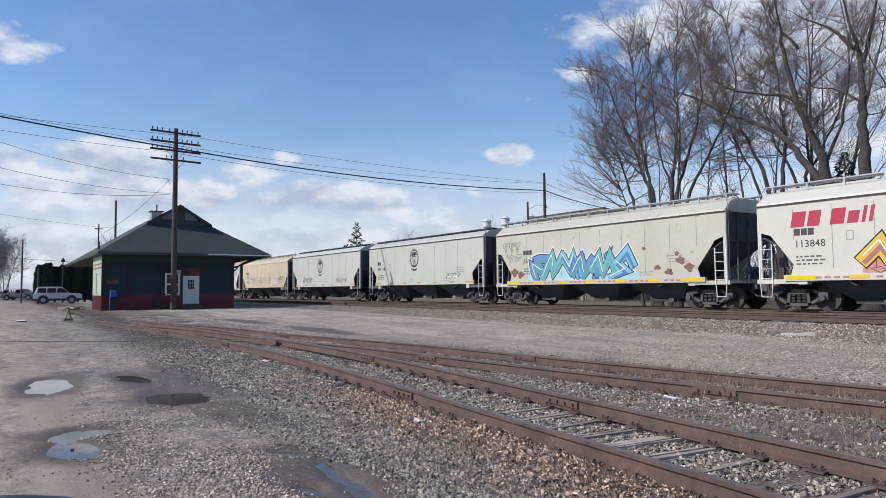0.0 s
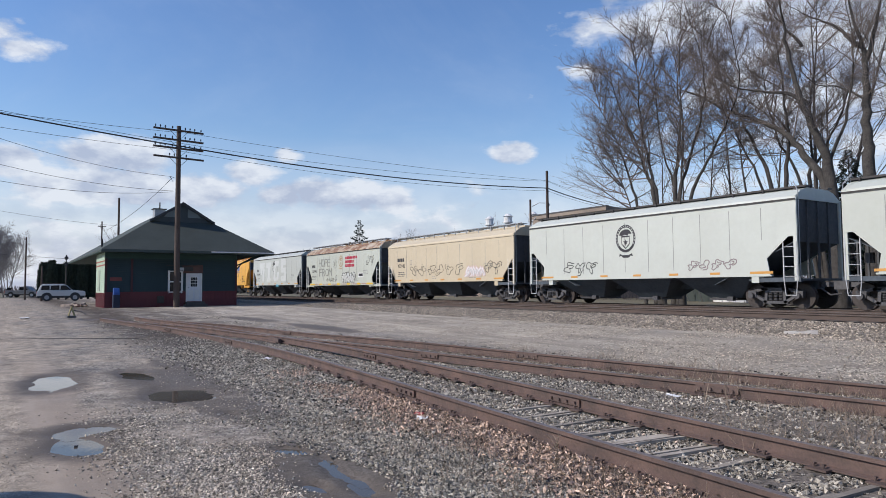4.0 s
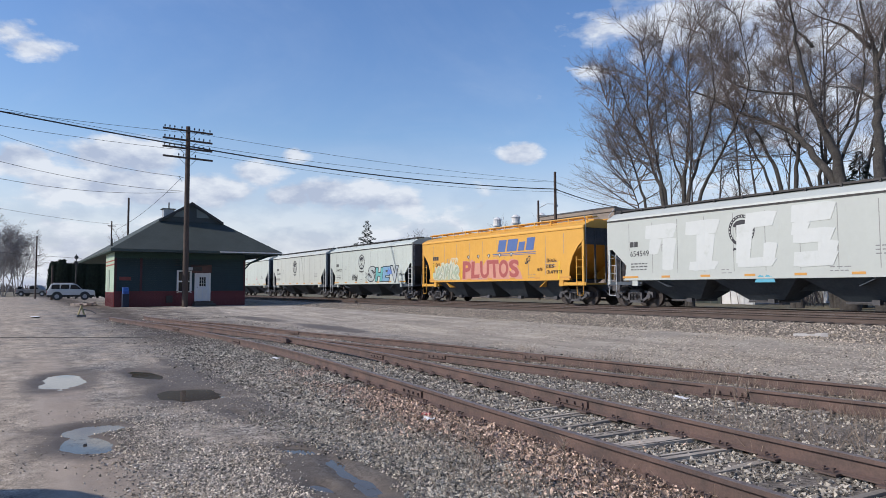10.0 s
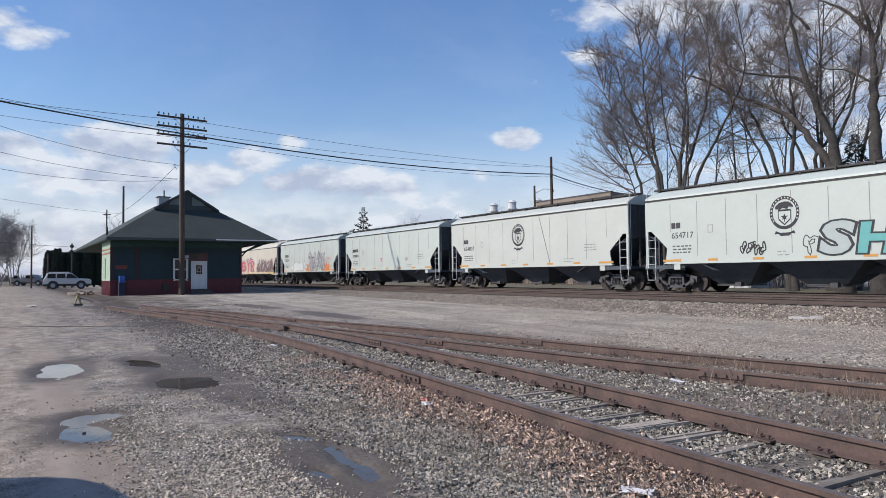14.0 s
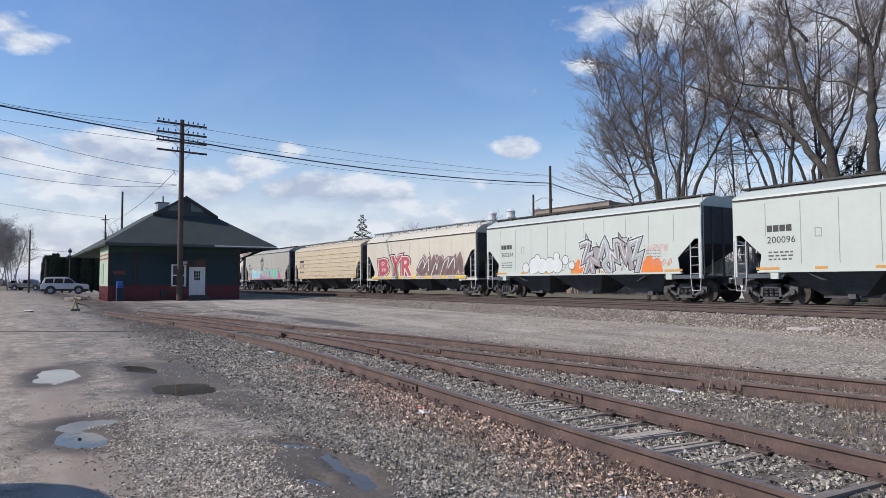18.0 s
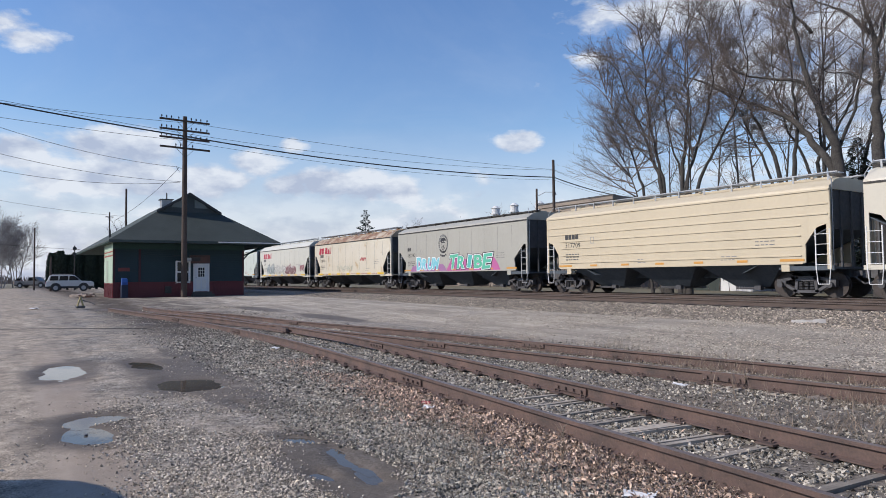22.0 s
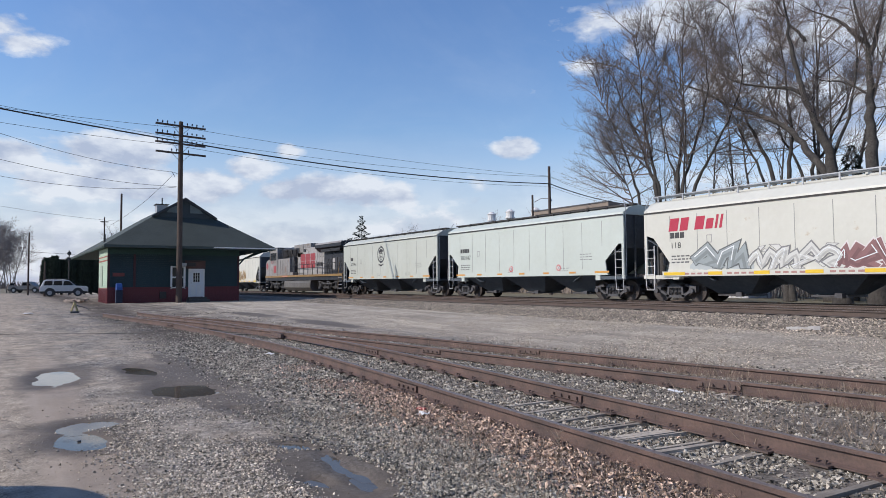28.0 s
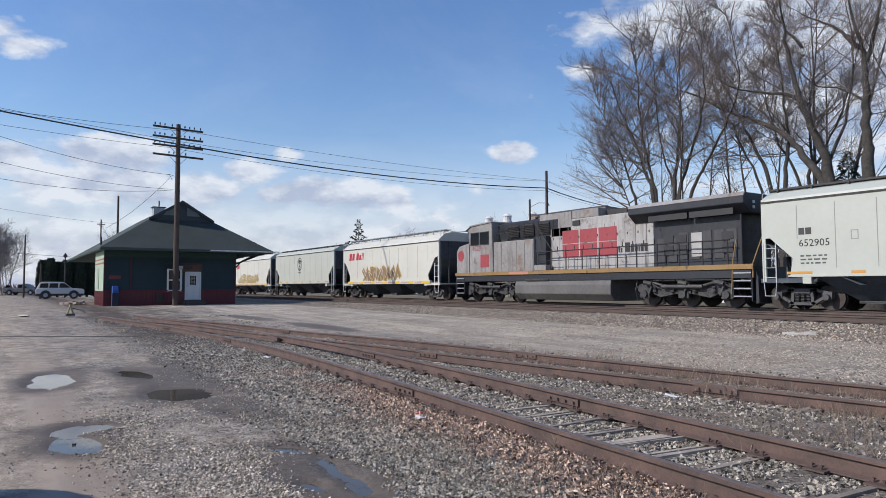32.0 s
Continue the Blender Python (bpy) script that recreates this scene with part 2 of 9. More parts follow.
m_tie = mat("weathered_tie", (0.47, 0.405, 0.325), (0.19, 0.16, 0.127), 0.9, fine=30, coarse=3, bump=0.9, per_object=0.35, bump_dist=0.02, grain=(1.6, 0.06, 1.6))
m_maintie = mat("creosoted_tie", (0.13, 0.107, 0.088), (0.07, 0.057, 0.047), 0.9, fine=30, coarse=3, bump=0.4)
m_steel = mat("dark_steel", (0.06, 0.055, 0.052), (0.035, 0.032, 0.031), 0.6, 0.3, fine=15, coarse=3, bump=0.2)
m_truck = mat("grimy_cast_steel", (0.110, 0.108, 0.112), (0.042, 0.042, 0.046), 0.65, 0.1, fine=14, coarse=2, bump=0.35)
m_wheel = mat("wheel_steel", (0.075, 0.062, 0.056), (0.04, 0.034, 0.031), 0.6, 0.4, fine=14, coarse=2, bump=0.2)
m_tread = mat("bright_tread", (0.38, 0.37, 0.36), (0.28, 0.27, 0.26), 0.35, 0.8, fine=14, coarse=2, bump=0.1)
# Bays, slope sheets, sills: shade under the body is put into this colour.
m_bay = mat("shaded_dark_hopper", (0.080, 0.098, 0.116), (0.048, 0.060, 0.072), 0.8, fine=9, coarse=1.2, bump=0.2, streak=0.2, streak_col=(0.05, 0.048, 0.046))
m_white = mat("white_paint", (0.72, 0.72, 0.70), (0.60, 0.60, 0.58), 0.55, fine=14, coarse=2, bump=0.1)
m_black = mat("black_paint", (0.022, 0.022, 0.024), (0.032, 0.032, 0.034), 0.55, fine=14, coarse=2, bump=0.1)
m_yellow = mat("yellow_reflector", (0.78, 0.52, 0.03), (0.62, 0.40, 0.03), 0.45, fine=8, coarse=3, bump=0.05)
m_orange = mat("orange_reflector", (0.62, 0.30, 0.06), (0.50, 0.25, 0.06), 0.5, fine=8, coarse=3, bump=0.05)
m_redmark = mat("red_marking", (0.58, 0.035, 0.05), (0.48, 0.04, 0.05), 0.55, fine=12, coarse=2, bump=0.05)
m_galv = mat("galvanised_steel", (0.42, 0.43, 0.44), (0.32, 0.33, 0.34), 0.5, 0.5, fine=16, coarse=3, bump=0.1)
# Car ends: grime, with their shade deepened in the colour.
m_end = mat("shaded_grimy_car_end", (0.085, 0.09, 0.095), (0.05, 0.053, 0.057), 0.75, fine=7, coarse=1.2, bump=0.15, streak=0.3, streak_col=(0.13, 0.125, 0.12))
m_grille = mat("pale_grey_ladder", (0.50, 0.51, 0.51), (0.40, 0.41, 0.41), 0.6, fine=14, coarse=2, bump=0.1)
m_glass = glass("dark_glass")

# ---------------------------------------------------------------- ground


def smooth(x, a, b):
    t = min(1.0, max(0.0, (x - a) / (b - a)))
    return t * t * (3 - 2 * t)


def ground_z(x, y):
    """Height of the plain ground: level by the puddles, rising to the railway and the depot."""
    a = 0.26 * smooth(y, 10.6, 15.5)
    b = 0.36 * smooth(-x, 20.0, 44.0)
    return max(a, b) if max(a, b) > 0.3 else a + b * (1 - a / 0.36)


RAIL_Z = 0.67          # rail heads of the main line
MAIN = (21.1, 25.15)   # centre lines of the two main tracks
GAUGE = 0.7525


def curve_y(points, x):
    """A smooth line through plan points (x, y)."""
    xs, ys = [p[0] for p in points], [p[1] for p in points]
    if x <= xs[0]:
        return ys[0] + (x - xs[0]) * (ys[1] - ys[0]) / (xs[1] - xs[0])
    if x >= xs[-1]:
        return ys[-1] + (x - xs[-1]) * (ys[-1] - ys[-2]) / (xs[-1] - xs[-2])
    k = max(i for i in range(len(xs) - 1) if xs[i] <= x)
    sl = [(ys[min(i + 1, len(xs) - 1)] - ys[max(i - 1, 0)]) / (xs[min(i + 1, len(xs) - 1)] - xs[max(i - 1, 0)]) for i in (k, k + 1)]
    h = xs[k + 1] - xs[k]
    t = (x - xs[k]) / h
    return (2 * t ** 3 - 3 * t ** 2 + 1) * ys[k] + (t ** 3 - 2 * t ** 2 + t) * h * sl[0] + (3 * t ** 2 - 2 * t ** 3) * ys[k + 1] + (t ** 3 - t ** 2) * h * sl[1]


SIDING = [(-37, 4.0), (-31, 5.0), (-26, 5.85), (-21, 6.22), (-17.5, 6.2), (-13.6, 6.07), (-9.5, 5.78), (-5.5, 5.42), (-2.7, 5.18), (5, 4.55), (30, 2.6)]
SPUR = [(-37, 4.05), (-31, 5.3), (-26, 6.75), (-21, 7.6), (-15, 8.37), (-9, 8.98), (-4, 9.68), (5, 10.95), (30, 14.4)]
PUDDLES = [  # centre x, y, half length, half width, turn
    (-13.2, 0.76, 1.05, 0.30, -8), (-13.3, 2.12, 0.75, 0.22, 8), (-10.5, 2.28, 0.62, 0.42, 4), (-8.55, 0.84, 0.26, 0.34, 20), (-7.75, 0.68, 0.42, 0.24, 10),
    (-6.3, 2.39, 0.24, 0.13, 20), (-5.5, 2.47, 0.40, 0.07, -8), (-4.85, 2.42, 0.30, 0.10, -12), (-5.05, 2.12, 0.20, 0.08, 10), (-8.55, 2.47, 0.16, 0.06, 10)]


def puddle_depth(x, y):
    """Over 0 inside a puddle's hollow, 1 at its middle."""
    best = -1.0
    for px, py, a, b, turn in PUDDLES:
        c, s = math.cos(radians(turn)), math.sin(radians(turn))
        dx, dy = x - px, y - py
        u, w = (dx * c + dy * s) / a, (-dx * s + dy * c) / b
        n = noise.noise(Vector((x * 2.3 + px, y * 2.3, 0.0))) * 0.55 + noise.noise(Vector((x * 6.0, y * 6.0, 3.0))) * 0.25
        best = max(best, 1.0 - math.sqrt(u * u + w * w) + n * 0.7)
    return best


def bed_height(x, y):
    """Ground with its ballast beds, ruts and hollows."""
    z = ground_z(x, y)
    p = puddle_depth(x, y) if -16 < x < -3 and -1.5 < y < 4.5 else -1
    rough = 1.0 - smooth(p, -0.9, -0.2)
    z += (0.022 * noise.noise(Vector((x * 0.5, y * 0.5, 1.0))) + 0.010 * noise.noise(Vector((x * 1.7, y * 1.7, 5.0)))) * rough
    if p > -0.5:
        z -= 0.05 * smooth(p, -0.5, 0.45)
    if -40 < x < 31:
        for line in (SIDING, SPUR):
            d = abs(y - curve_y(line, x))
            z += 0.0 if d > 2.2 else -0.05 * (1 - smooth(d, 0.9, 2.2))
    # shoulder of the main line: crest level with the tie tops
    s = smooth(y, 16.3, 19.3) * (1 - smooth(y, 27.6, 30.2))
    if s > 0:
        z = z + (RAIL_Z - 0.20 - z) * s
    return z


def make_ground():
    xs = np.concatenate([np.linspace(-400, -70, 40)[:-1], np.linspace(-70, -20, 90)[:-1], np.linspace(-20, 2, 250)[:-1], np.linspace(2, 40, 40)[:-1], np.linspace(40, 420, 20)])
    ys = np.concatenate([np.linspace(-200, -8, 16)[:-1], np.linspace(-8, -1, 14)[:-1], np.linspace(-1, 11, 150)[:-1], np.linspace(11, 32, 66)[:-1], np.linspace(32, 60, 20)[:-1], np.linspace(60, 500, 20)])
    nx, ny = len(xs), len(ys)
    vs = [(x, y, bed_height(x, y) if (-90 < x < 60 and -10 < y < 40) else ground_z(x, y) + (0 if not 16.3 < y < 30.2 else (RAIL_Z - 0.2 - ground_z(x, y)) * smooth(y, 16.3, 19.3) * (1 - smooth(y, 27.6, 30.2)))) for y in ys for x in xs]
    fs = [(j * nx + i, j * nx + i + 1, (j + 1) * nx + i + 1, (j + 1) * nx + i) for j in range(ny - 1) for i in range(nx - 1)]
    far = 4500.0
    me = bpy.data.meshes.new("ground")
    k = len(vs)
    edge = [(-400, -200), (420, -200), (420, 500), (-400, 500)]
    vs += [(x * (far / 400), y * (far / 200), ground_z(x, y)) for x, y in edge] + [(x, y, ground_z(x, y)) for x, y in edge]
    fs += [(k + i, k + (i + 1) % 4, k + 4 + (i + 1) % 4, k + 4 + i) for i in range(4)]
    me.from_pydata(vs, [], fs)
    me.polygons.foreach_set("use_smooth", [True] * len(me.polygons))
    me.materials.append(m_ground)
    return tagged(new("ground", me), "packed grey-brown gravel yard with muddy wheel ruts", "ground", kind="structure")


def ground_material():
    m = bpy.data.materials.new("gravel_yard")
    m.use_nodes = True
    nt = m.node_tree
    L = nt.links.new
    bs = nt.nodes["Principled BSDF"]
    tc = nt.nodes.new("ShaderNodeTexCoord")
    sep = nt.nodes.new("ShaderNodeSeparateXYZ")
    L(tc.outputs["Object"], sep.inputs[0])

    def nz(scale, detail=6.0, rough=0.6):
        n = node(nt, "ShaderNodeTexNoise", Scale=scale, Detail=detail, Roughness=rough)
        L(tc.outputs["Object"], n.inputs["Vector"])
        return n.outputs[0]

    def rng(src, lo, hi, a=0.0, b=1.0):
        r = nt.nodes.new("ShaderNodeMapRange")
        for i, v in enumerate((lo, hi, a, b)):
            r.inputs[i + 1].default_value = v
        L(src, r.inputs[0])
        return r.outputs[0]

    def mth(op, a, b):
        q = nt.nodes.new("ShaderNodeMath")
        q.operation = op
        for i, v in enumerate((a, b)):
            if isinstance(v, float):
                q.inputs[i].default_value = v
            else:
                L(v, q.inputs[i])
        return q.outputs[0]

    def mixc(fac, a, b):
        x = nt.nodes.new("ShaderNodeMixRGB")
        L(fac, x.inputs[0])
        for i, v in ((1, a), (2, b)):
            if isinstance(v, tuple):
                x.inputs[i].default_value = (*v, 1)
            else:
                L(v, x.inputs[i])
        return x.outputs[0]

    # crushed stone: cells of many greys
    vor = node(nt, "ShaderNodeTexVoronoi", Scale=38.0)
    L(tc.outputs["Object"], vor.inputs["Vector"])
    vor2 = node(nt, "ShaderNodeTexVoronoi", Scale=90.0)
    L(tc.outputs["Object"], vor2.inputs["Vector"])
    hs = nt.nodes.new("ShaderNodeSeparateColor")
    L(vor.outputs["Color"], hs.inputs[0])
    hs2 = nt.nodes.new("ShaderNodeSeparateColor")
    L(vor2.outputs["Color"], hs2.inputs[0])
    stone = mixc(hs.outputs[0], (0.055, 0.048, 0.041), (0.45, 0.405, 0.345))
    fines = mixc(hs2.outputs[0], (0.205, 0.164, 0.122), (0.53, 0.445, 0.345))
    patch = nz(0.55, 5.0)
    fine = nz(7.0, 8.0, 0.7)
    # bare packed mud in the wheel tracks, stones between
    ruts = nz(0.9, 4.0)
    muddy = mth("ADD", rng(sep.outputs[1], 1.6, -0.4, 0.0, 0.55), mth("MULTIPLY", rng(ruts, 0.3, 0.75, 0.0, 1.0), 0.7))
    gravel_amt = rng(mth("SUBTRACT", mth("ADD", patch, mth("MULTIPLY", fine, 0.5)), muddy), 0.05, 0.65)
    col = mixc(gravel_amt, fines, stone)
    # pale limestone screenings on the open yard beyond the tracks
    yard = mth("MULTIPLY", rng(sep.outputs[1], 10.2, 12.2), rng(sep.outputs[1], 30.0, 26.0))
    vor3 = node(nt, "ShaderNodeTexVoronoi", Scale=24.0)
    L(tc.outputs["Object"], vor3.inputs["Vector"])
    hs3 = nt.nodes.new("ShaderNodeSeparateColor")
    L(vor3.outputs["Color"], hs3.inputs[0])
    pale = mixc(hs2.outputs[1], (0.36, 0.312, 0.244), (0.64, 0.565, 0.455))
    chips = mixc(mth("POWER", hs3.outputs[0], 1.3), (0.12, 0.102, 0.080), (0.66, 0.585, 0.475))
    stony = mth("MAXIMUM", rng(sep.outputs[0], -15.0, -6.0, 0.0, 0.95), mth("MULTIPLY", rng(nz(0.5, 6.0, 0.65), 0.46, 0.58), 0.8))
    pale = mixc(stony, pale, chips)
    mp = nt.nodes.new("ShaderNodeMapping")
    mp.inputs["Scale"].default_value = (0.10, 0.9, 1.0)
    L(tc.outputs["Object"], mp.inputs[0])
    ns = node(nt, "ShaderNodeTexNoise", Scale=1.6, Detail=8.0, Roughness=0.68)
    L(mp.outputs[0], ns.inputs["Vector"])
    pale = mixc(mth("MULTIPLY", rng(ns.outputs[0], 0.46, 0.62), 0.75), pale, (0.215, 0.185, 0.15))
    pale = mixc(rng(nz(9.0, 8.0, 0.75), 0.52, 0.68), pale, (0.20, 0.175, 0.143))
    pale = mixc(rng(nz(0.8), 0.48, 0.7), pale, (0.33, 0.287, 0.232))
    farleft = mth("MULTIPLY", rng(sep.outputs[0], -24.0, -32.0), rng(mth("ADD", sep.outputs[1], mth("MULTIPLY", nz(0.35, 4.0), 4.0)), 7.5, 9.0))
    col = mixc(mth("MAXIMUM", yard, farleft), col, pale)
    # ballast shoulder of the main line
    sh = mth("MULTIPLY", rng(sep.outputs[1], 16.2, 16.9), rng(sep.outputs[1], 30.5, 29.5))
    ball = mixc(hs.outputs[1], (0.06, 0.05, 0.04), (0.36, 0.31, 0.25))
    col = mixc(sh, col, ball)
    # oily dirt between the rails of the main line
    dk = mth("MULTIPLY", rng(sep.outputs[1], 19.3, 19.9), rng(sep.outputs[1], 27.5, 26.8))
    col = mixc(dk, col, (0.115, 0.092, 0.075))
    # grass and soil beyond the railway and far away
    gr = mixc(rng(nz(2.5, 8.0, 0.7), 0.35, 0.65), (0.20, 0.175, 0.12), (0.135, 0.125, 0.08))
    beyond = rng(sep.outputs[1], 29.6, 31.0)
    faraway = rng(sep.outputs[0], -110.0, -130.0)
    col = mixc(mth("MAXIMUM", beyond, faraway), col, gr)
    dirt = mth("MULTIPLY", rng(sep.outputs[0], -13.0, -22.0), rng(nz(1.3, 8.0, 0.72), 0.42, 0.54))
    dirt = mth("MULTIPLY", dirt, mth("MULTIPLY", rng(sep.outputs[1], 9.0, 7.4), rng(sep.outputs[1], 2.6, 3.8)))
    col = mixc(mth("MULTIPLY", dirt, 0.85), col, (0.085, 0.069, 0.056))
    strip = mth("MULTIPLY", mth("MULTIPLY", rng(sep.outputs[1], 3.2, 4.2), rng(sep.outputs[1], 5.6, 5.1)), mth("MULTIPLY", rng(sep.outputs[0], -7.5, -10.0), rng(nz(2.2, 8.0, 0.74), 0.37, 0.49)))
    col = mixc(mth("MULTIPLY", strip, 0.9), col, (0.080, 0.063, 0.049))
    # darker, uneven ground between the stones of the sidings' bed
    bed = mth("MULTIPLY", mth("MULTIPLY", rng(sep.outputs[1], 3.3, 4.0), rng(sep.outputs[1], 10.6, 9.6)), rng(sep.outputs[0], -20.0, -14.0))
    col = mixc(mth("MULTIPLY", bed, 0.8), col, mixc(hs.outputs[2], (0.055, 0.045, 0.036), (0.22, 0.186, 0.15)))
    rutn = nt.nodes.new("ShaderNodeMapping")
    rutn.inputs["Scale"].default_value = (0.12, 1.6, 1.0)
    L(tc.outputs["Object"], rutn.inputs[0])
    nr = node(nt, "ShaderNodeTexNoise", Scale=1.2, Detail=7.0, Roughness=0.6)
    L(rutn.outputs[0], nr.inputs["Vector"])
    lane = mth("MULTIPLY", rng(sep.outputs[1], 3.4, 2.0), rng(nr.outputs[0], 0.48, 0.62))
    col = mixc(mth("MULTIPLY", lane, 0.55), col, (0.25, 0.215, 0.175))
    damp = rng(nz(0.42, 6.0, 0.65), 0.54, 0.66)
    neary = rng(sep.outputs[1], 5.0, 3.6)
    col = mixc(mth("MULTIPLY", mth("MULTIPLY", damp, neary), 0.5), col, (0.12, 0.102, 0.084))
    # blotches of darker and paler grit over the near yard
    mott = rng(nz(2.6, 9.0, 0.78), 0.36, 0.64, 0.52, 1.42)
    hv = node(nt, "ShaderNodeHueSaturation", Saturation=1.0)
    L(mth("ADD", mth("MULTIPLY", mth("SUBTRACT", mott, 1.0), rng(sep.outputs[1], 11.5, 10.0)), 1.0), hv.inputs["Value"])
    L(col, hv.inputs["Color"])
    col = hv.outputs[0]
    # packed tan wheel track past the puddles
    edge = mth("ADD", sep.outputs[1], mth("MULTIPLY", mth("SUBTRACT", nz(1.4, 6.0, 0.65), 0.5), 0.7))
    track = mth("MULTIPLY", mth("MULTIPLY", rng(edge, 0.22, 0.40), rng(edge, 1.05, 0.80)), mth("MULTIPLY", rng(sep.outputs[0], -20.0, -13.0), rng(sep.outputs[0], -2.0, -4.0)))
    smear = mixc(rng(nr.outputs[0], 0.35, 0.65), (0.255, 0.205, 0.16), (0.40, 0.33, 0.262))
    col = mixc(mth("MULTIPLY", track, 0.85), col, smear)
    # bare mud pans and the wet rim round each puddle
    wob = mth("MULTIPLY", mth("SUBTRACT", nz(2.2, 6.0, 0.65), 0.5), 1.5)
    wet = None
    for px, py, a, b, turn in PUDDLES + [(-5.15, 2.25, 0.60, 0.36, -8), (-12.0, 2.5, 1.6, 0.45, 0), (-9.0, 2.55, 0.9, 0.2, 6), (-14.6, 3.0, 0.75, 0.12, 5), (-10.3, 3.25, 0.4, 0.1, 10), (-24.0, 10.3, 2.0, 0.3, 3), (-30.5, 9.6, 1.6, 0.3, 8)]:
        mv = nt.nodes.new("ShaderNodeMapping")
        mv.vector_type = "TEXTURE"
        mv.inputs["Location"].default_value = (px, py, 0)
        mv.inputs["Rotation"].default_value = (0, 0, radians(turn))
        mv.inputs["Scale"].default_value = (a * 1.0 + 0.12, b * 1.0 + 0.12, 1000)
        L(tc.outputs["Object"], mv.inputs[0])
        ln = nt.nodes.new("ShaderNodeVectorMath")
        ln.operation = "LENGTH"
        L(mv.outputs[0], ln.inputs[0])
        w = ln.outputs["Value"]
        wet = w if wet is None else mth("MINIMUM", wet, w)
    wet = rng(mth("ADD", wet, wob), 1.75, 1.15)
    mudcol = mixc(nz(5.0, 6.0, 0.7), (0.064, 0.052, 0.041), (0.122, 0.099, 0.077))
    col = mixc(mth("MULTIPLY", wet, 0.8), col, mudcol)
    damp = mth("MAXIMUM", damp, wet)
    L(col, bs.inputs["Base Color"])
    L(rng(damp, 0.0, 1.0, 0.92, 0.66), bs.inputs["Roughness"])
    bs.inputs["Specular IOR Level"].default_value = 0.25
    hgt = mth("ADD", mth("MULTIPLY", mth("MULTIPLY", vor.outputs["Distance"], mth("MULTIPLY", mth("MAXIMUM", gravel_amt, mth("MULTIPLY", yard, stony)), mth("SUBTRACT", 1.0, mth("MAXIMUM", mth("MAXIMUM", wet, track), mth("MULTIPLY", bed, 0.7))))), -0.8), mth("MULTIPLY", nz(22.0, 8.0, 0.75), 0.35))
    bp = node(nt, "ShaderNodeBump", Strength=1.0, Distance=0.022)
    L(hgt, bp.inputs["Height"])
    L(bp.outputs[0], bs.inputs["Normal"])
    return m


def water_material():
    m = bpy.data.materials.new("puddle_water")
    m.use_nodes = True
    nt = m.node_tree
    bs = nt.nodes["Principled BSDF"]
    bs.inputs["Base Color"].default_value = (0.085, 0.072, 0.058, 1)
    bs.inputs["Roughness"].default_value = 0.02
    bs.inputs["IOR"].default_value = 1.33
    bs.inputs["Specular IOR Level"].default_value = 0.5
    n = node(nt, "ShaderNodeTexNoise", Scale=14.0, Detail=2.0)
    bp = node(nt, "ShaderNodeBump", Strength=0.02, Distance=0.01)
    nt.links.new(n.outputs[0], bp.inputs["Height"])
    nt.links.new(bp.outputs[0], bs.inputs["Normal"])
    return m


m_ground = ground_material()
m_water = water_material()
make_ground()


def make_puddles():
    """A level sheet in each hollow; the shore is where the ground rises through it."""
    step = 0.05
    for px, py, a, b, turn in PUDDLES:
        z = ground_z(px, py) - 0.025 - 0.0012 * PUDDLES.index((px, py, a, b, turn))
        r = max(a, b) * 1.8
        sh, index = Shape(), {}
        n = int(r / step) + 1
        for j in range(-n, n):
            for i in range(-n, n):
                x, y = px + i * step, py + j * step
                own = math.hypot((x - px) / a, (y - py) / b) < 1.75
                if own and puddle_depth(x + step / 2, y + step / 2) > -0.22:
                    quad = []
                    for di, dj in ((0, 0), (1, 0), (1, 1), (0, 1)):
                        key = (i + di, j + dj)
                        if key not in index:
                            index[key] = len(sh.v)
                            sh.v.append((px + key[0] * step, py + key[1] * step, z))
                        quad.append(index[key])
                    sh.f.append(tuple(quad))
        if sh.f:
            tagged(part("puddle", sh, m_water), "shallow rain puddle lying in the muddy yard", "puddle", "puddles in the yard")


make_puddles()

# ---------------------------------------------------------------- tracks
RAIL_PROFILE = [(-0.037, 0.0), (0.037, 0.0), (0.037, -0.034), (0.008, -0.042), (0.008, -0.145), (0.07, -0.16), (0.07, -0.172), (-0.07, -0.172), (-0.07, -0.16), (-0.008, -0.145), (-0.008, -0.042), (-0.037, -0.034)]


def rail_shape(path, profile=RAIL_PROFILE):
    """Sweeps the rail's section along plan points with heights."""
    sh, n = Shape(), len(profile)
    vs = []
    for i, p in enumerate(path):
        a, b = Vector(path[max(i - 1, 0)]), Vector(path[min(i + 1, len(path) - 1)])
        d = (b - a).normalized()
        side = Vector((-d.y, d.x, 0))
        vs += [Vector(p) + side * u + Vector((0, 0, w)) for u, w in profile]
    fs = [(i * n + k, i * n + (k + 1) % n, (i + 1) * n + (k + 1) % n, (i + 1) * n + k) for i in range(len(path) - 1) for k in range(n)]
    fs += [tuple(range(n))[::-1], tuple(range((len(path) - 1) * n, len(path) * n))]
    return sh.add(vs, fs)


def offset_line(line, off, x0, x1, step=0.5, lift=0.158):
    pts = []
    n = max(2, int((x1 - x0) / step))
    for i in range(n + 1):
        x = x0 + (x1 - x0) * i / n
        y = curve_y(line, x)
        t = Vector((1, curve_y(line, x + 0.05) / 0.1 - curve_y(line, x - 0.05) / 0.1)).normalized()
        pts.append((x - t.y * off, y + t.x * off, ground_z(x, y) + lift - 0.045 * smooth(-x, 14.0, 22.0) - 0.065 * smooth(-x, 25.0, 34.0)))
    return pts


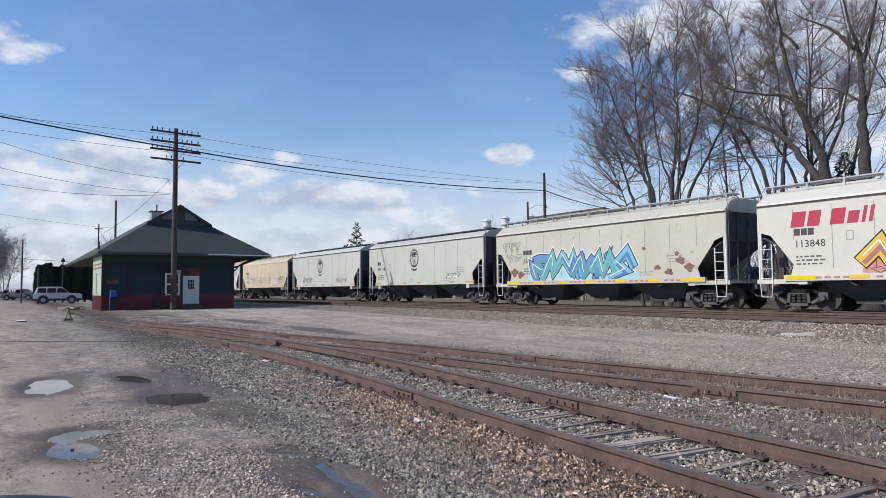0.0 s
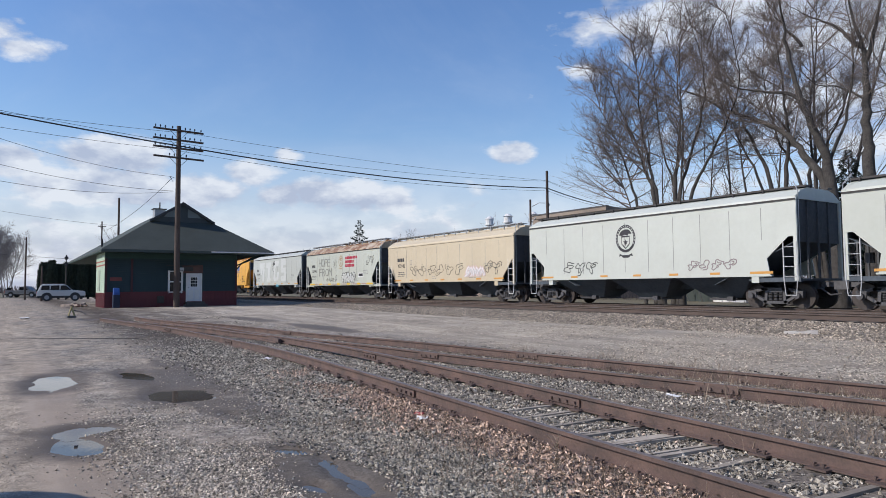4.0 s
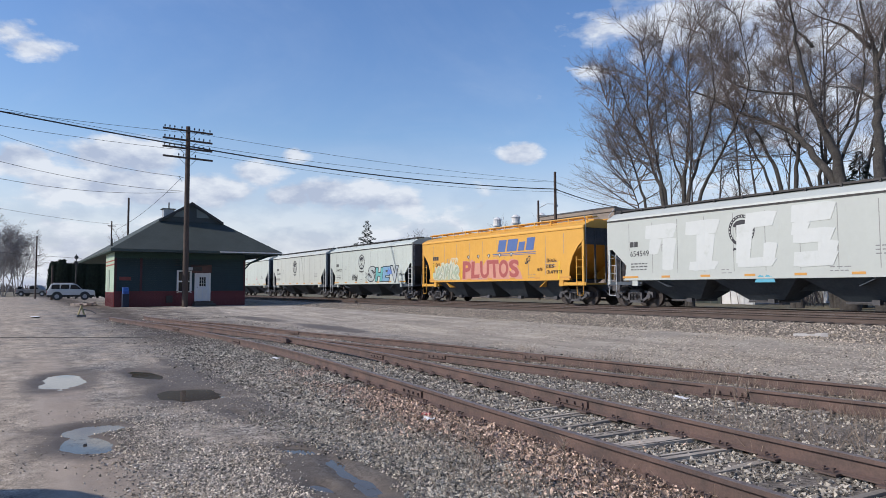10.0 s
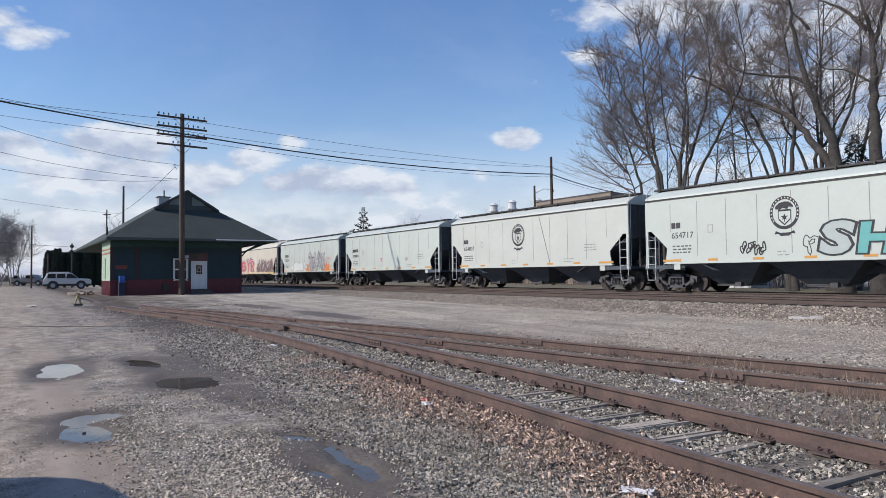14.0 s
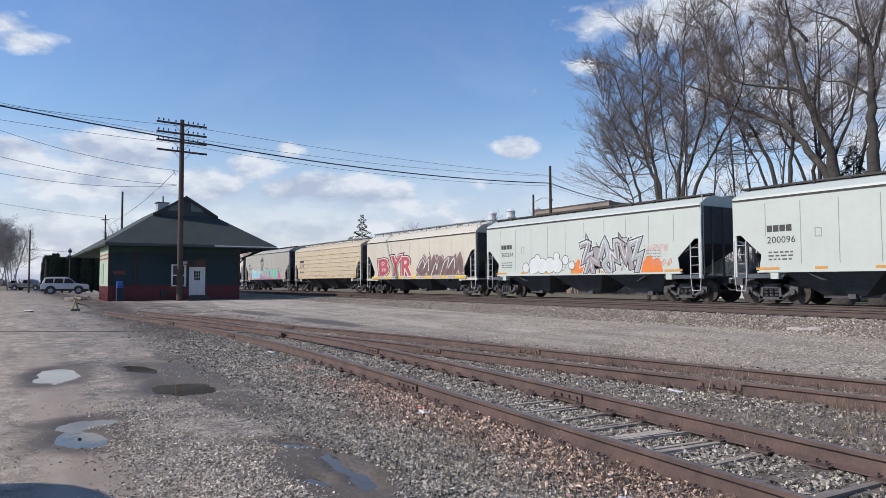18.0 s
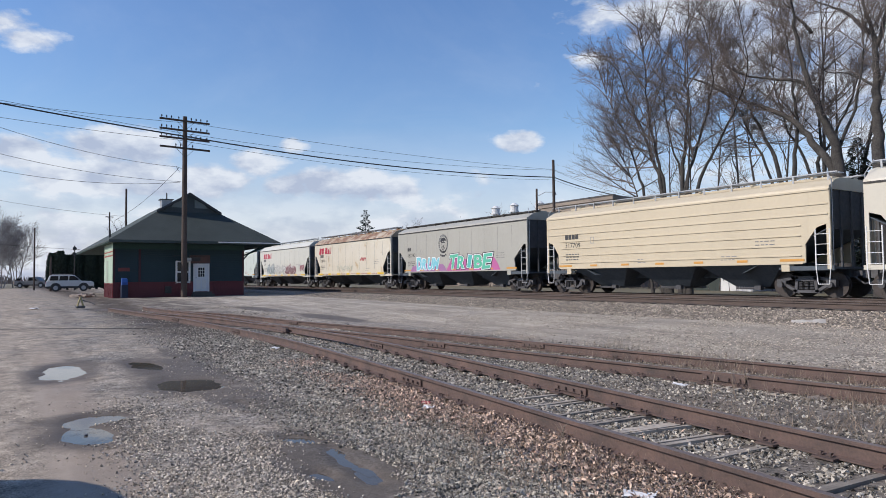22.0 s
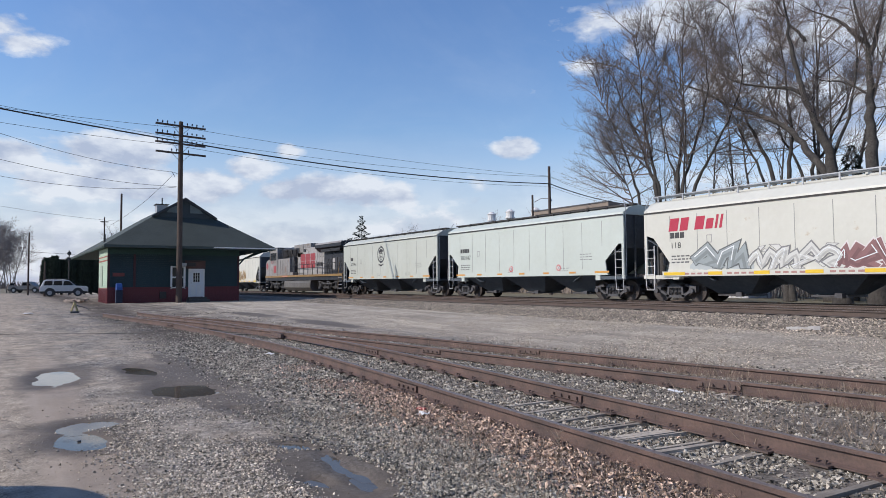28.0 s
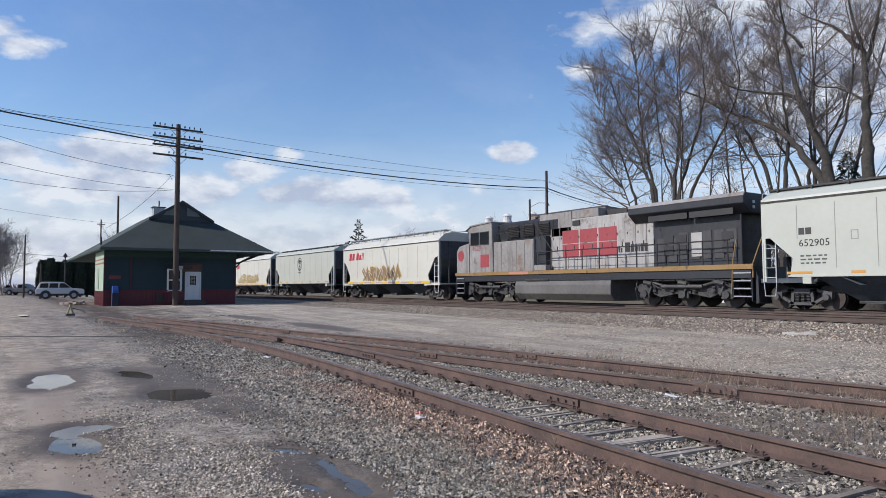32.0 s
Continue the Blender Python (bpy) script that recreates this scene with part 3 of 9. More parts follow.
def make_main_tracks():
    for yc, label in zip(MAIN, ("empty main track with brown rails on grey ballast", "main track under the passing freight train")):
        tr = thing("railway_track", label, "railway track", kind="structure", group="main tracks")
        for off in (-GAUGE, GAUGE):
            r = part("rail", rail_shape([(x, yc + off, RAIL_Z) for x in (-420, -200, -60, 0, 60, 420)]), m_railmain, tr)
            part("rail_head", Shape().span(-420, 420, yc + off - 0.026, yc + off + 0.026, RAIL_Z - 0.002, RAIL_Z + 0.002), m_shine, r, "polished running surface")
        ties = Shape()
        for i in range(420):
            x = -170 + i * 0.52
            ties.box(x, yc, RAIL_Z - 0.19 + random.uniform(-0.004, 0.004), 0.23, 2.6, 0.05, random.uniform(-0.6, 0.6))
        tagged(part("tie", ties, m_maintie, tr), kind="stuff")


def make_siding(line, label, x0, x1, lift=0.158):
    tr = thing("railway_track", label, "railway track", kind="structure", group="rusty sidings")
    for off in (-GAUGE, GAUGE):
        pts = offset_line(line, off, x0, x1, 0.5, lift)
        r = part("rail", rail_shape(pts), m_rail, tr)
        top = [(x, y, z + 0.002) for x, y, z in pts]
        part("rail_head", rail_shape(top, [(-0.03, 0.001), (0.03, 0.001), (0.03, -0.004), (-0.03, -0.004)]), m_railtop, r, "dull worn running surface")
    return tr


def make_joint(tr, line, off, x):
    """Two bolted bars on a rail joint."""
    a, b = offset_line(line, off, x - 0.32, x + 0.32, 0.64)[0], offset_line(line, off, x - 0.32, x + 0.32, 0.64)[-1]
    ang = math.degrees(math.atan2(b[1] - a[1], b[0] - a[0]))
    mid = ((a[0] + b[0]) / 2, (a[1] + b[1]) / 2, a[2])
    bars = Shape()
    for s in (-1, 1):
        bars.box(0, s * 0.026, -0.095, 0.64, 0.022, 0.085)
        for k in range(4):
            bars.rod((-0.24 + 0.16 * k, s * 0.037, -0.095), (-0.24 + 0.16 * k, s * 0.065, -0.095), 0.019, 6)
    part("joint_bar", bars, m_rail, tr, "bolted rusty splice bar", at=pose(*mid, 0, 0, ang))


make_main_tracks()
track_a = make_siding(SIDING, "rusty siding track on grey ballast and weathered ties", -34.0, 26.0)
track_b = make_siding(SPUR, "rusty spur track half buried in dead weeds", -34.0, 26.0, 0.14)
for x, off in ((-6.6, GAUGE), (-8.35, -GAUGE), (-13.2, GAUGE), (-19.4, -GAUGE), (-26.0, -GAUGE)):
    make_joint(track_a, SIDING, off, x)
for x, off in ((-6.0, -GAUGE), (-11.0, GAUGE), (-12.5, -GAUGE), (-22.0, GAUGE)):
    make_joint(track_b, SPUR, off, x)
frog = Shape()
frog.box(0, 0, -0.06, 2.6, 0.09, 0.12, 4).box(0, 0, -0.06, 2.6, 0.09, 0.12, -6).box(0, 0.0, -0.12, 2.2, 0.36, 0.05)
part("frog", frog, m_rail, track_a, "cast crossing where two rusty rails meet", at=pose(-20.3, 6.98, ground_z(-20.3, 6.98) + 0.080, 0, 0, 0))


TIES = []


def make_ties():
    sh = []
    rnd = random.Random(77)
    for k in range(6):
        # a split, weathered beam: three or four strips parted by checks
        t, w = Shape(), -0.115
        while w < 0.10:
            e = min(0.115, w + rnd.uniform(0.04, 0.10))
            y0, y1, z = -1.15 - rnd.uniform(-0.05, 0.07), 1.15 + rnd.uniform(-0.05, 0.07), 0.08 - rnd.random() ** 2 * 0.028
            ym, zm = rnd.uniform(-0.7, 0.7), z - rnd.random() ** 2 * 0.022
            t.prism([(y0, -0.08), (y1, -0.08), (y1 - 0.03, z - 0.012), (ym, zm), (y0 + 0.04, z - 0.008)], w + 0.004, e - 0.004, "x")
            w = e
        sh.append(t.mesh("tie", m_tie))
    for line, tr, x0, x1 in ((SIDING, track_a, -24.0, 6.0), (SPUR, track_b, -19.0, 8.0)):
        x = x0
        while x < x1:
            y = curve_y(line, x)
            sl = math.degrees(math.atan2(curve_y(line, x + 0.1) - y, 0.1))
            TIES.append((line is SIDING, x, y))
            part("tie", random.choice(sh), None, tr, at=pose(x, y + random.uniform(-0.08, 0.08), ground_z(x, y) + 0.14 - 0.175 - 0.070 - 0.045 * smooth(-x, 5.5, 10.0) + (0.014 * (1 - smooth(-x, 4.6, 6.4)) if line is SIDING else 0.0) + random.uniform(-0.014, 0.012), random.uniform(-1, 1), 0, sl + random.uniform(-5, 5)))
            x += random.uniform(0.48, 0.58)

    # tie plates with their spikes under the near rails
    pl = Shape().box(0, 0, 0, 0.19, 0.30, 0.018)
    for dx, dy in ((-0.05, -0.088), (0.05, 0.088), (0.04, -0.095)):
        pl.rod((dx, dy, 0.0), (dx, dy, 0.035), 0.010, 6).box(dx, dy * 0.93, 0.038, 0.022, 0.036, 0.014)
    plate = pl.mesh("tie_plate", m_rail)
    for near, x, y in TIES:
        if x > (-13.0 if near else -9.0):
            line, tr = (SIDING, track_a) if near else (SPUR, track_b)
            sl = math.degrees(math.atan2(curve_y(line, x + 0.1) - y, 0.1))
            for off in (-GAUGE, GAUGE):
                t = radians(sl)
                part("tie_plate", plate, None, tr, at=pose(x - math.sin(t) * off, y + math.cos(t) * off, ground_z(x, y) + (0.158 if near else 0.14) - 0.168, 0, 0, sl))


make_ties()

# ---------------------------------------------------------------- train
HALF = 1.60            # half width of a hopper car
WHEEL_R = 0.457
SHARED = {}
m_seam = mat("weathered_seam", (0.30, 0.31, 0.29), (0.22, 0.22, 0.21), 0.7, fine=8, coarse=1, bump=0)


def shared(key, build):
    if key not in SHARED:
        SHARED[key] = build()
    return SHARED[key]


def wheelset_mesh():
    sh = Shape().rod((0, -0.95, 0), (0, 0.95, 0), 0.08, 10)
    for s in (-1, 1):
        y = s * 0.7525
        sh.rod((0, y - 0.065, 0), (0, y + 0.065, 0), WHEEL_R, 28)
        sh.rod((0, y - s * 0.085, 0), (0, y - s * 0.055, 0), WHEEL_R + 0.025, 28)
        # dished plate: raised rim and hub, four cast pockets
        sh.rod((0, y + s * 0.06, 0), (0, y + s * 0.10, 0), 0.16, 14)
        for k in range(4):
            a = math.pi / 2 * k
            sh.box(0.26 * math.cos(a), y + s * 0.068, 0.26 * math.sin(a), 0.16, 0.012, 0.05, 0, -math.degrees(a))
    return sh.mesh("wheelset", m_wheel)


def side_frame_mesh():
    sh = Shape()
    # low casting: a straight top chord, arms running down to the spring nest
    bars = [((-1.0, 0.60), (-0.45, 0.72)), ((-0.48, 0.72), (0.48, 0.72)), ((0.45, 0.72), (1.0, 0.60)), ((-0.92, 0.56), (-0.40, 0.25)), ((-0.42, 0.23), (0.42, 0.23)), ((0.40, 0.25), (0.92, 0.56)),
            ((-0.37, 0.26), (-0.33, 0.70)), ((0.37, 0.26), (0.33, 0.70))]
    for (x0, z0), (x1, z1) in bars:
        L = math.hypot(x1 - x0, z1 - z0) + 0.1
        sh.box((x0 + x1) / 2, 0, (z0 + z1) / 2, L, 0.16, 0.105, 0, -math.degrees(math.atan2(z1 - z0, x1 - x0)))
    for x in (-0.889, 0.889):
        sh.prism([(x - 0.15, 0.40), (x + 0.15, 0.40), (x + 0.17, 0.66), (x - 0.17, 0.66)], -0.11, 0.11)
        sh.disc((x, -0.24, 0.47), 0.11, 0.16, "y", 12)
    return sh.mesh("side_frame", m_truck)


def springs_mesh():
    sh = Shape()
    for x in (-0.2, 0.0, 0.2):
        for k in range(6):
            sh.rod((x, 0, 0.31 + 0.055 * k), (x, 0, 0.335 + 0.055 * k), 0.085, 8)
    sh.span(-0.30, 0.30, -0.1, 0.1, 0.60, 0.68)
    return sh.mesh("spring_nest", m_truck)


def coupler_mesh():
    sh = Shape().span(-0.1, 0.5, -0.09, 0.09, 0.78, 0.96)
    sh.prism([(0.45, -0.14), (0.78, -0.17), (0.80, 0.02), (0.66, 0.06), (0.74, 0.18), (0.5, 0.2)], 0.70, 1.0, "z")
    sh.pipe([(0.1, -0.35, 0.75), (0.45, -0.38, 0.5), (0.75, -0.2, 0.55)], 0.03)
    return sh.mesh("coupler", m_truck)


WHEELSETS = []


def add_truck(car, x):
    tk = part("truck", Shape().box(0, 0, 0.62, 0.4, 1.9, 0.26).box(0, 0, 0.80, 0.5, 0.5, 0.14).mesh("bolster", m_truck), None, car, "grimy cast steel two-axle truck", at=pose(x, 0, 0))
    for s in (-1, 1):
        part("side_frame", shared("side_frame", side_frame_mesh), None, tk, at=pose(0, s * 1.02, 0, 0, 0, 0 if s < 0 else 180))
        tagged(part("spring_nest", shared("springs", springs_mesh), None, tk, at=pose(0, s * 1.02, 0)), kind="stuff")
        part("brake_beam", shared("beam", lambda: Shape().box(0, 0, 0.45, 0.1, 1.5, 0.1).mesh("brake_beam", m_truck)), None, tk, at=pose(s * 0.4, 0, 0))
    for ax in (-0.889, 0.889):
        ws = part("wheelset", shared("wheelset", wheelset_mesh), None, tk, at=pose(ax, 0, WHEEL_R))
        WHEELSETS.append((ws, ax))
    return tk


def ladder_shape(x0, x1, y, z0, z1, n):
    sh = Shape()
    for x in (x0, x1):
        sh.box(x, y, (z0 + z1) / 2, 0.036, 0.036, z1 - z0)
    for k in range(n):
        z = z0 + (z1 - z0) * (k + 0.5) / n
        sh.rod((x0, y, z), (x1, y, z), 0.013, 6)
    return sh


def marks_text(body, size, x, z, material, parent, label=""):
    """Characters laid flat on a car's near side."""
    cu = bpy.data.curves.new("marking", "FONT")
    cu.body, cu.size, cu.extrude, cu.resolution_u = body, size, 0.001, 2
    ob = new("marking", cu)
    me = bpy.data.meshes.new_from_object(ob)
    bpy.data.objects.remove(ob)
    me.materials.clear()
    me.materials.append(material)
    o = part("marking", me, None, parent, label, at=pose(x, -HALF - 0.006, z, 90, 0, 0))
    return tagged(o, label, kind="stuff")


# graffiti: fat strokes with an outline, no words
GLYPHS = [[(0.0, 0.1), (0.35, 0.95), (0.5, 0.4), (0.95, 1.0)], [(0.05, 0.5), (0.4, 1.0), (0.75, 0.55), (0.4, 0.3), (0.95, 0.0)], [(0.1, 0.05), (0.7, 0.35), (0.3, 0.9), (0.05, 0.55), (0.9, 0.15), (1.15, 0.4)],
          [(-0.05, 0.3), (0.25, 0.8), (0.5, 0.25), (0.75, 0.85), (1.1, 0.35)], [(0.0, 0.85), (0.6, 0.95), (0.3, 0.4), (0.85, 0.6), (0.6, 0.02)], [(0.1, 0.0), (0.2, 0.7), (0.55, 0.95), (0.5, 0.3), (0.85, 0.75), (1.0, 0.05)]]


def rounded(pts, k=4):
    """Points of a smooth line through the given ones."""
    out = []
    for i in range(len(pts) - 1):
        p0, p1, p2, p3 = (Vector(pts[max(0, min(len(pts) - 1, i + j))]) for j in (-1, 0, 1, 2))
        for s in range(k):
            t = s / k
            out.append(tuple(0.5 * (2 * p1 + (p2 - p0) * t + (2 * p0 - 5 * p1 + 4 * p2 - p3) * t * t + (3 * p1 - p0 - 3 * p2 + p3) * t ** 3)))
    return out + [tuple(pts[-1])]


def strip(pts, w, y, floor=None):
    """A fat flat stroke in the side's plane as one strip with mitred joints."""
    sh = Shape()
    n = len(pts)
    lefts, rights = [], []
    for i in range(n):
        p = Vector(pts[i])
        a = (p - Vector(pts[i - 1])).normalized() if i else None
        b = (Vector(pts[i + 1]) - p).normalized() if i < n - 1 else None
        d = a or b
        if a and b and (a + b).length > 0.2:
            d = (a + b).normalized()
        nrm = Vector((-d.y, d.x))
        k = w / 2
        if a and b:
            k = min(w, w / 2 / max(0.35, abs(nrm.dot(Vector((-a.y, a.x))))))
        ext = Vector((0, 0))
        if i == 0:
            ext = -b * w * 0.35
        if i == n - 1:
            ext = a * w * 0.35
        lefts.append(p + ext + nrm * k)
        rights.append(p + ext - nrm * k)
    low = -9.0 if floor is None else floor
    vs = [(q.x, y - 0.00004 * i, max(low, q.y)) for i, q in enumerate(lefts)] + [(q.x, y - 0.00004 * i, max(low, q.y)) for i, q in enumerate(rights)]
    return sh.add(vs, [(i, i + 1, n + i + 1, n + i) for i in range(n - 1)])


PAINTS = {}


def paint_of(col):
    if col not in PAINTS:
        PAINTS[col] = mat("spray_paint", col, tuple(c * 0.86 for c in col), 0.6, fine=9, coarse=2.5, bump=0.05)
    return PAINTS[col]


def graffiti(car, x0, x1, z0, z1, n, fills, outline=(0.02, 0.02, 0.025), halo=None, seed=1, fat=0.34, lean=0.15, cloud=None, label="interlocking spray-painted graffiti shapes"):
    """Interlocking bolts, hooks and shards over a sprayed ground; no letters."""
    rnd = random.Random(seed)
    w = (x1 - x0) / n
    hgt = z1 - z0
    glyphs = []
    for i in range(n):
        g = list(rnd.choice(GLYPHS))
        if rnd.random() < 0.5:
            g = [(1 - u, v) for u, v in g][::-1]
        top = z1 - rnd.uniform(0, 0.25) * hgt
        bot = z0 + rnd.uniform(-0.03, 0.10) * hgt
        pts = [(x0 + w * (i - 0.12 + 1.2 * u + lean * (v - 0.5) + rnd.uniform(-0.06, 0.06)), bot + (top - bot) * v + rnd.uniform(-0.06, 0.06) * hgt) for u, v in g]
        glyphs.append(rounded(pts, 3 if rnd.random() < 0.5 else 1))
    yb = -HALF - 0.004
    if cloud:
        n2 = n * 16
        e = lambda i: min(1.0, 5.0 * i / n2, 5.0 * (n2 - i) / n2)
        top = [(x0 - 0.35 + (x1 - x0 + 0.7) * i / n2, z0 + 0.2 + (hgt - 0.3) * e(i) ** 0.6 + 0.10 * hgt * math.sin(i * 0.8 + seed) + rnd.uniform(-0.06, 0.06)) for i in range(n2 + 1)]
        low = [(x, z0 - 0.02 + rnd.uniform(-0.01, 0.06)) for x, _ in top]
        sh = Shape().add([(x, yb, z) for x, z in top] + [(x, yb, z) for x, z in low], [(i, i + 1, n2 + 2 + i, n2 + 1 + i) for i in range(n2)])
        part("graffiti_cloud", sh, paint_of(cloud), car)
    f = fat * w * 1.1
    layers = ([(f + 0.22, halo, 0.002)] if halo else []) + [(f + 0.10, outline, 0.008)]
    # outlying shards first, then the large strokes
    for k in range(n * 2):
        cx, cz, r = rnd.uniform(x0, x1), z0 + hgt * rnd.choice((rnd.uniform(0.05, 0.4), rnd.uniform(0.6, 0.95))), rnd.uniform(0.10, 0.24) * hgt
        ang = rnd.uniform(0, 6.28)
        tri = [(cx + q * r * math.cos(ang + t), max(z0, cz + q * r * math.sin(ang + t))) for q, t in ((1.5, 0), (0.6, 1.9), (0.8, 3.3), (0.55, 4.6))]
        big = [(cx + (u - cx) * 1.25, max(z0 - 0.02, cz + (v - cz) * 1.25)) for u, v in tri]
        part("graffiti_outline", Shape().add([(u, yb - 0.005, v) for u, v in big], [(0, 1, 2, 3)]), paint_of(outline), car)
        part("graffiti_shard", Shape().add([(u, yb - 0.0065, v) for u, v in tri], [(0, 1, 2, 3)]), paint_of(fills[(k + 1) % len(fills)]), car)
    for k, g in enumerate(glyphs):
        dy = 0.0007 * k
        for wd, colr, off in layers:
            part("graffiti_outline", strip(g, wd, yb - off - dy, z0 - 0.03), paint_of(colr), car)
        part("graffiti_stroke", strip(g, f, yb - 0.014 - dy, z0), paint_of(fills[k % len(fills)]), car, label)
        part("graffiti_shade", strip([(x + 0.02, z - f * 0.22) for x, z in g], f * 0.34, yb - 0.020 - dy, z0), paint_of(tuple(v * 0.72 for v in fills[(k + 1) % len(fills)])), car)
        part("graffiti_highlight", strip([(x - 0.03, z + f * 0.26) for x, z in g[: len(g) // 2 + 1]], f * 0.10, yb - 0.026 - dy), paint_of((0.75, 0.78, 0.78)), car)


def tag_scrawl(car, x0, x1, z0, z1, n, colr=(0.03, 0.03, 0.03), wd=0.03, seed=3):
    """Thin looping outlines, as of a marker or a quick spray."""
    rnd = random.Random(seed)
    w = (x1 - x0) / n
    for i in range(n):
        cx, cz = x0 + w * (i + 0.5), (z0 + z1) / 2
        ph, k1, k2 = rnd.uniform(0, 6), rnd.choice((2, 3)), rnd.choice((3, 4, 5))
        pts = []
        for j in range(25):
            a = 2 * math.pi * j / 20 + ph
            r = 0.48 + 0.16 * math.sin(k1 * a) + 0.12 * math.sin(k2 * a + ph) - 0.012 * j
            pts.append((cx + w * 0.95 * r * math.cos(a), cz + (z1 - z0) * 0.9 * r * math.sin(a)))
        part("graffiti_scrawl", strip(pts, wd, -HALF - 0.006), paint_of(colr), car, "thin sprayed scrawl")


def emblem(car, x, z, h, col=(0.03, 0.03, 0.035)):
    """A ring with dashes, an outlined shield with a leaf, a humped shape above it and a ribbon, as plain shapes."""
    w = h * 0.38
    y = -HALF - 0.005
    zc = z + h * 0.08
    sh = Shape()
    n = 36

    def oval(k, i, m):
        t = 2 * math.pi * i / m
        return x + w * k * math.cos(t), zc + h * 0.42 * k * math.sin(t)

    ring = [(u, y, v) for k in (1.0, 0.80) for u, v in (oval(k, i, n) for i in range(n))]
    sh.add(ring, [(i, (i + 1) % n, n + (i + 1) % n, n + i) for i in range(n)])

    def flat(pts, yy=y):
        sh.add([(x + w * u, yy, z + h * v) for u, v in pts], [tuple(range(len(pts)))])

    flat([(-0.62, 0.18), (-0.60, 0.25), (-0.35, 0.33), (0.0, 0.36), (0.3, 0.35), (0.55, 0.27), (0.62, 0.20), (0.3, 0.22), (0.2, 0.16), (-0.1, 0.2), (-0.3, 0.16)])
    for a, b in (((-0.42, 0.14), (-0.40, -0.08)), ((-0.40, -0.08), (0.0, -0.22)), ((0.0, -0.22), (0.40, -0.08)), ((0.40, -0.08), (0.42, 0.14)), ((0.42, 0.14), (-0.42, 0.14))):
        d = Vector((b[0] - a[0], b[1] - a[1]))
        k = Vector((-d.y * 1.2, d.x * 0.5)).normalized() * 0.022
        flat([(a[0] + k.x, a[1] + k.y), (b[0] + k.x, b[1] + k.y), (b[0] - k.x, b[1] - k.y), (a[0] - k.x, a[1] - k.y)])
    leaf = [(0.26 * (1.0 if i % 2 == 0 else 0.45) * math.sin(2 * math.pi * i / 10), -0.03 + 0.085 * (1.0 if i % 2 == 0 else 0.45) * math.cos(2 * math.pi * i / 10)) for i in range(10)]
    flat(leaf)
    flat([(-0.03, -0.05), (0.03, -0.05), (0.03, -0.15), (-0.03, -0.15)])
    flat([(-0.70, -0.46), (-0.62, -0.37), (-0.3, -0.42), (0.3, -0.42), (0.62, -0.37), (0.70, -0.46), (0.45, -0.44), (0.3, -0.50), (-0.3, -0.50), (-0.45, -0.44)])
    em = part("emblem", sh, paint_of(col), car, "round dark company emblem with a shield")
    dash = Shape()
    for i in range(26):
        if 16 <= i <= 23:
            continue
        (u0, v0), (u1, v1) = oval(0.86, i, 26), oval(0.94, i + 0.1, 26)
        (u2, v2), (u3, v3) = oval(0.94, i + 0.55, 26), oval(0.86, i + 0.45, 26)
        dash.add([(u0, y - 0.002, v0), (u1, y - 0.002, v1), (u2, y - 0.002, v2), (u3, y - 0.002, v3)], [(0, 1, 2, 3)])
    tagged(part("lettering_bar", dash, paint_of((0.50, 0.52, 0.48)), em), kind="stuff")


def wordmark(car, x0, x1, z0, z1, blocks, col, lean=0.2, y=None, name="wordmark_block"):
    """A wordmark as one plain slanted block a letter: (width, height) shares, height 0 for a gap."""
    y = -HALF - 0.006 if y is None else y
    k = (x1 - x0) / sum(w for w, _ in blocks)
    x = x0
    for w, h in blocks:
        a, b, top = x + 0.04 * k, x + (w - 0.10) * k, z0 + (z1 - z0) * h
        if h:
            s = lean * (top - z0)
            part(name, Shape().add([(a, y, z0), (b, y, z0), (b + s, y, top), (a + s, y, top)], [(0, 1, 2, 3)]), paint_of(col), car)
        x += w * k


ROUND_MARK = ((0.80, 1.0), (0.72, 1.0), (0.34, 0), (0.76, 1.0), (0.62, 0.76), (0.30, 1.0), (0.30, 1.0))
SOLID = ((1.0, 1.0),)


def lettering(word, offset):
    """Outlines of one built-in letter swollen by an offset, as points and faces in its own box."""
    cu = bpy.data.curves.new("letter", "FONT")
    cu.body, cu.size, cu.resolution_u, cu.offset = word, 1.0, 3, offset
    ob = new("letter", cu)
    me = bpy.data.meshes.new_from_object(ob)
    bpy.data.objects.remove(ob)
    vs = [(v.co.x, v.co.y) for v in me.vertices]
    fs = [tuple(p.vertices) for p in me.polygons]
    bpy.data.meshes.remove(me)
    return vs, fs


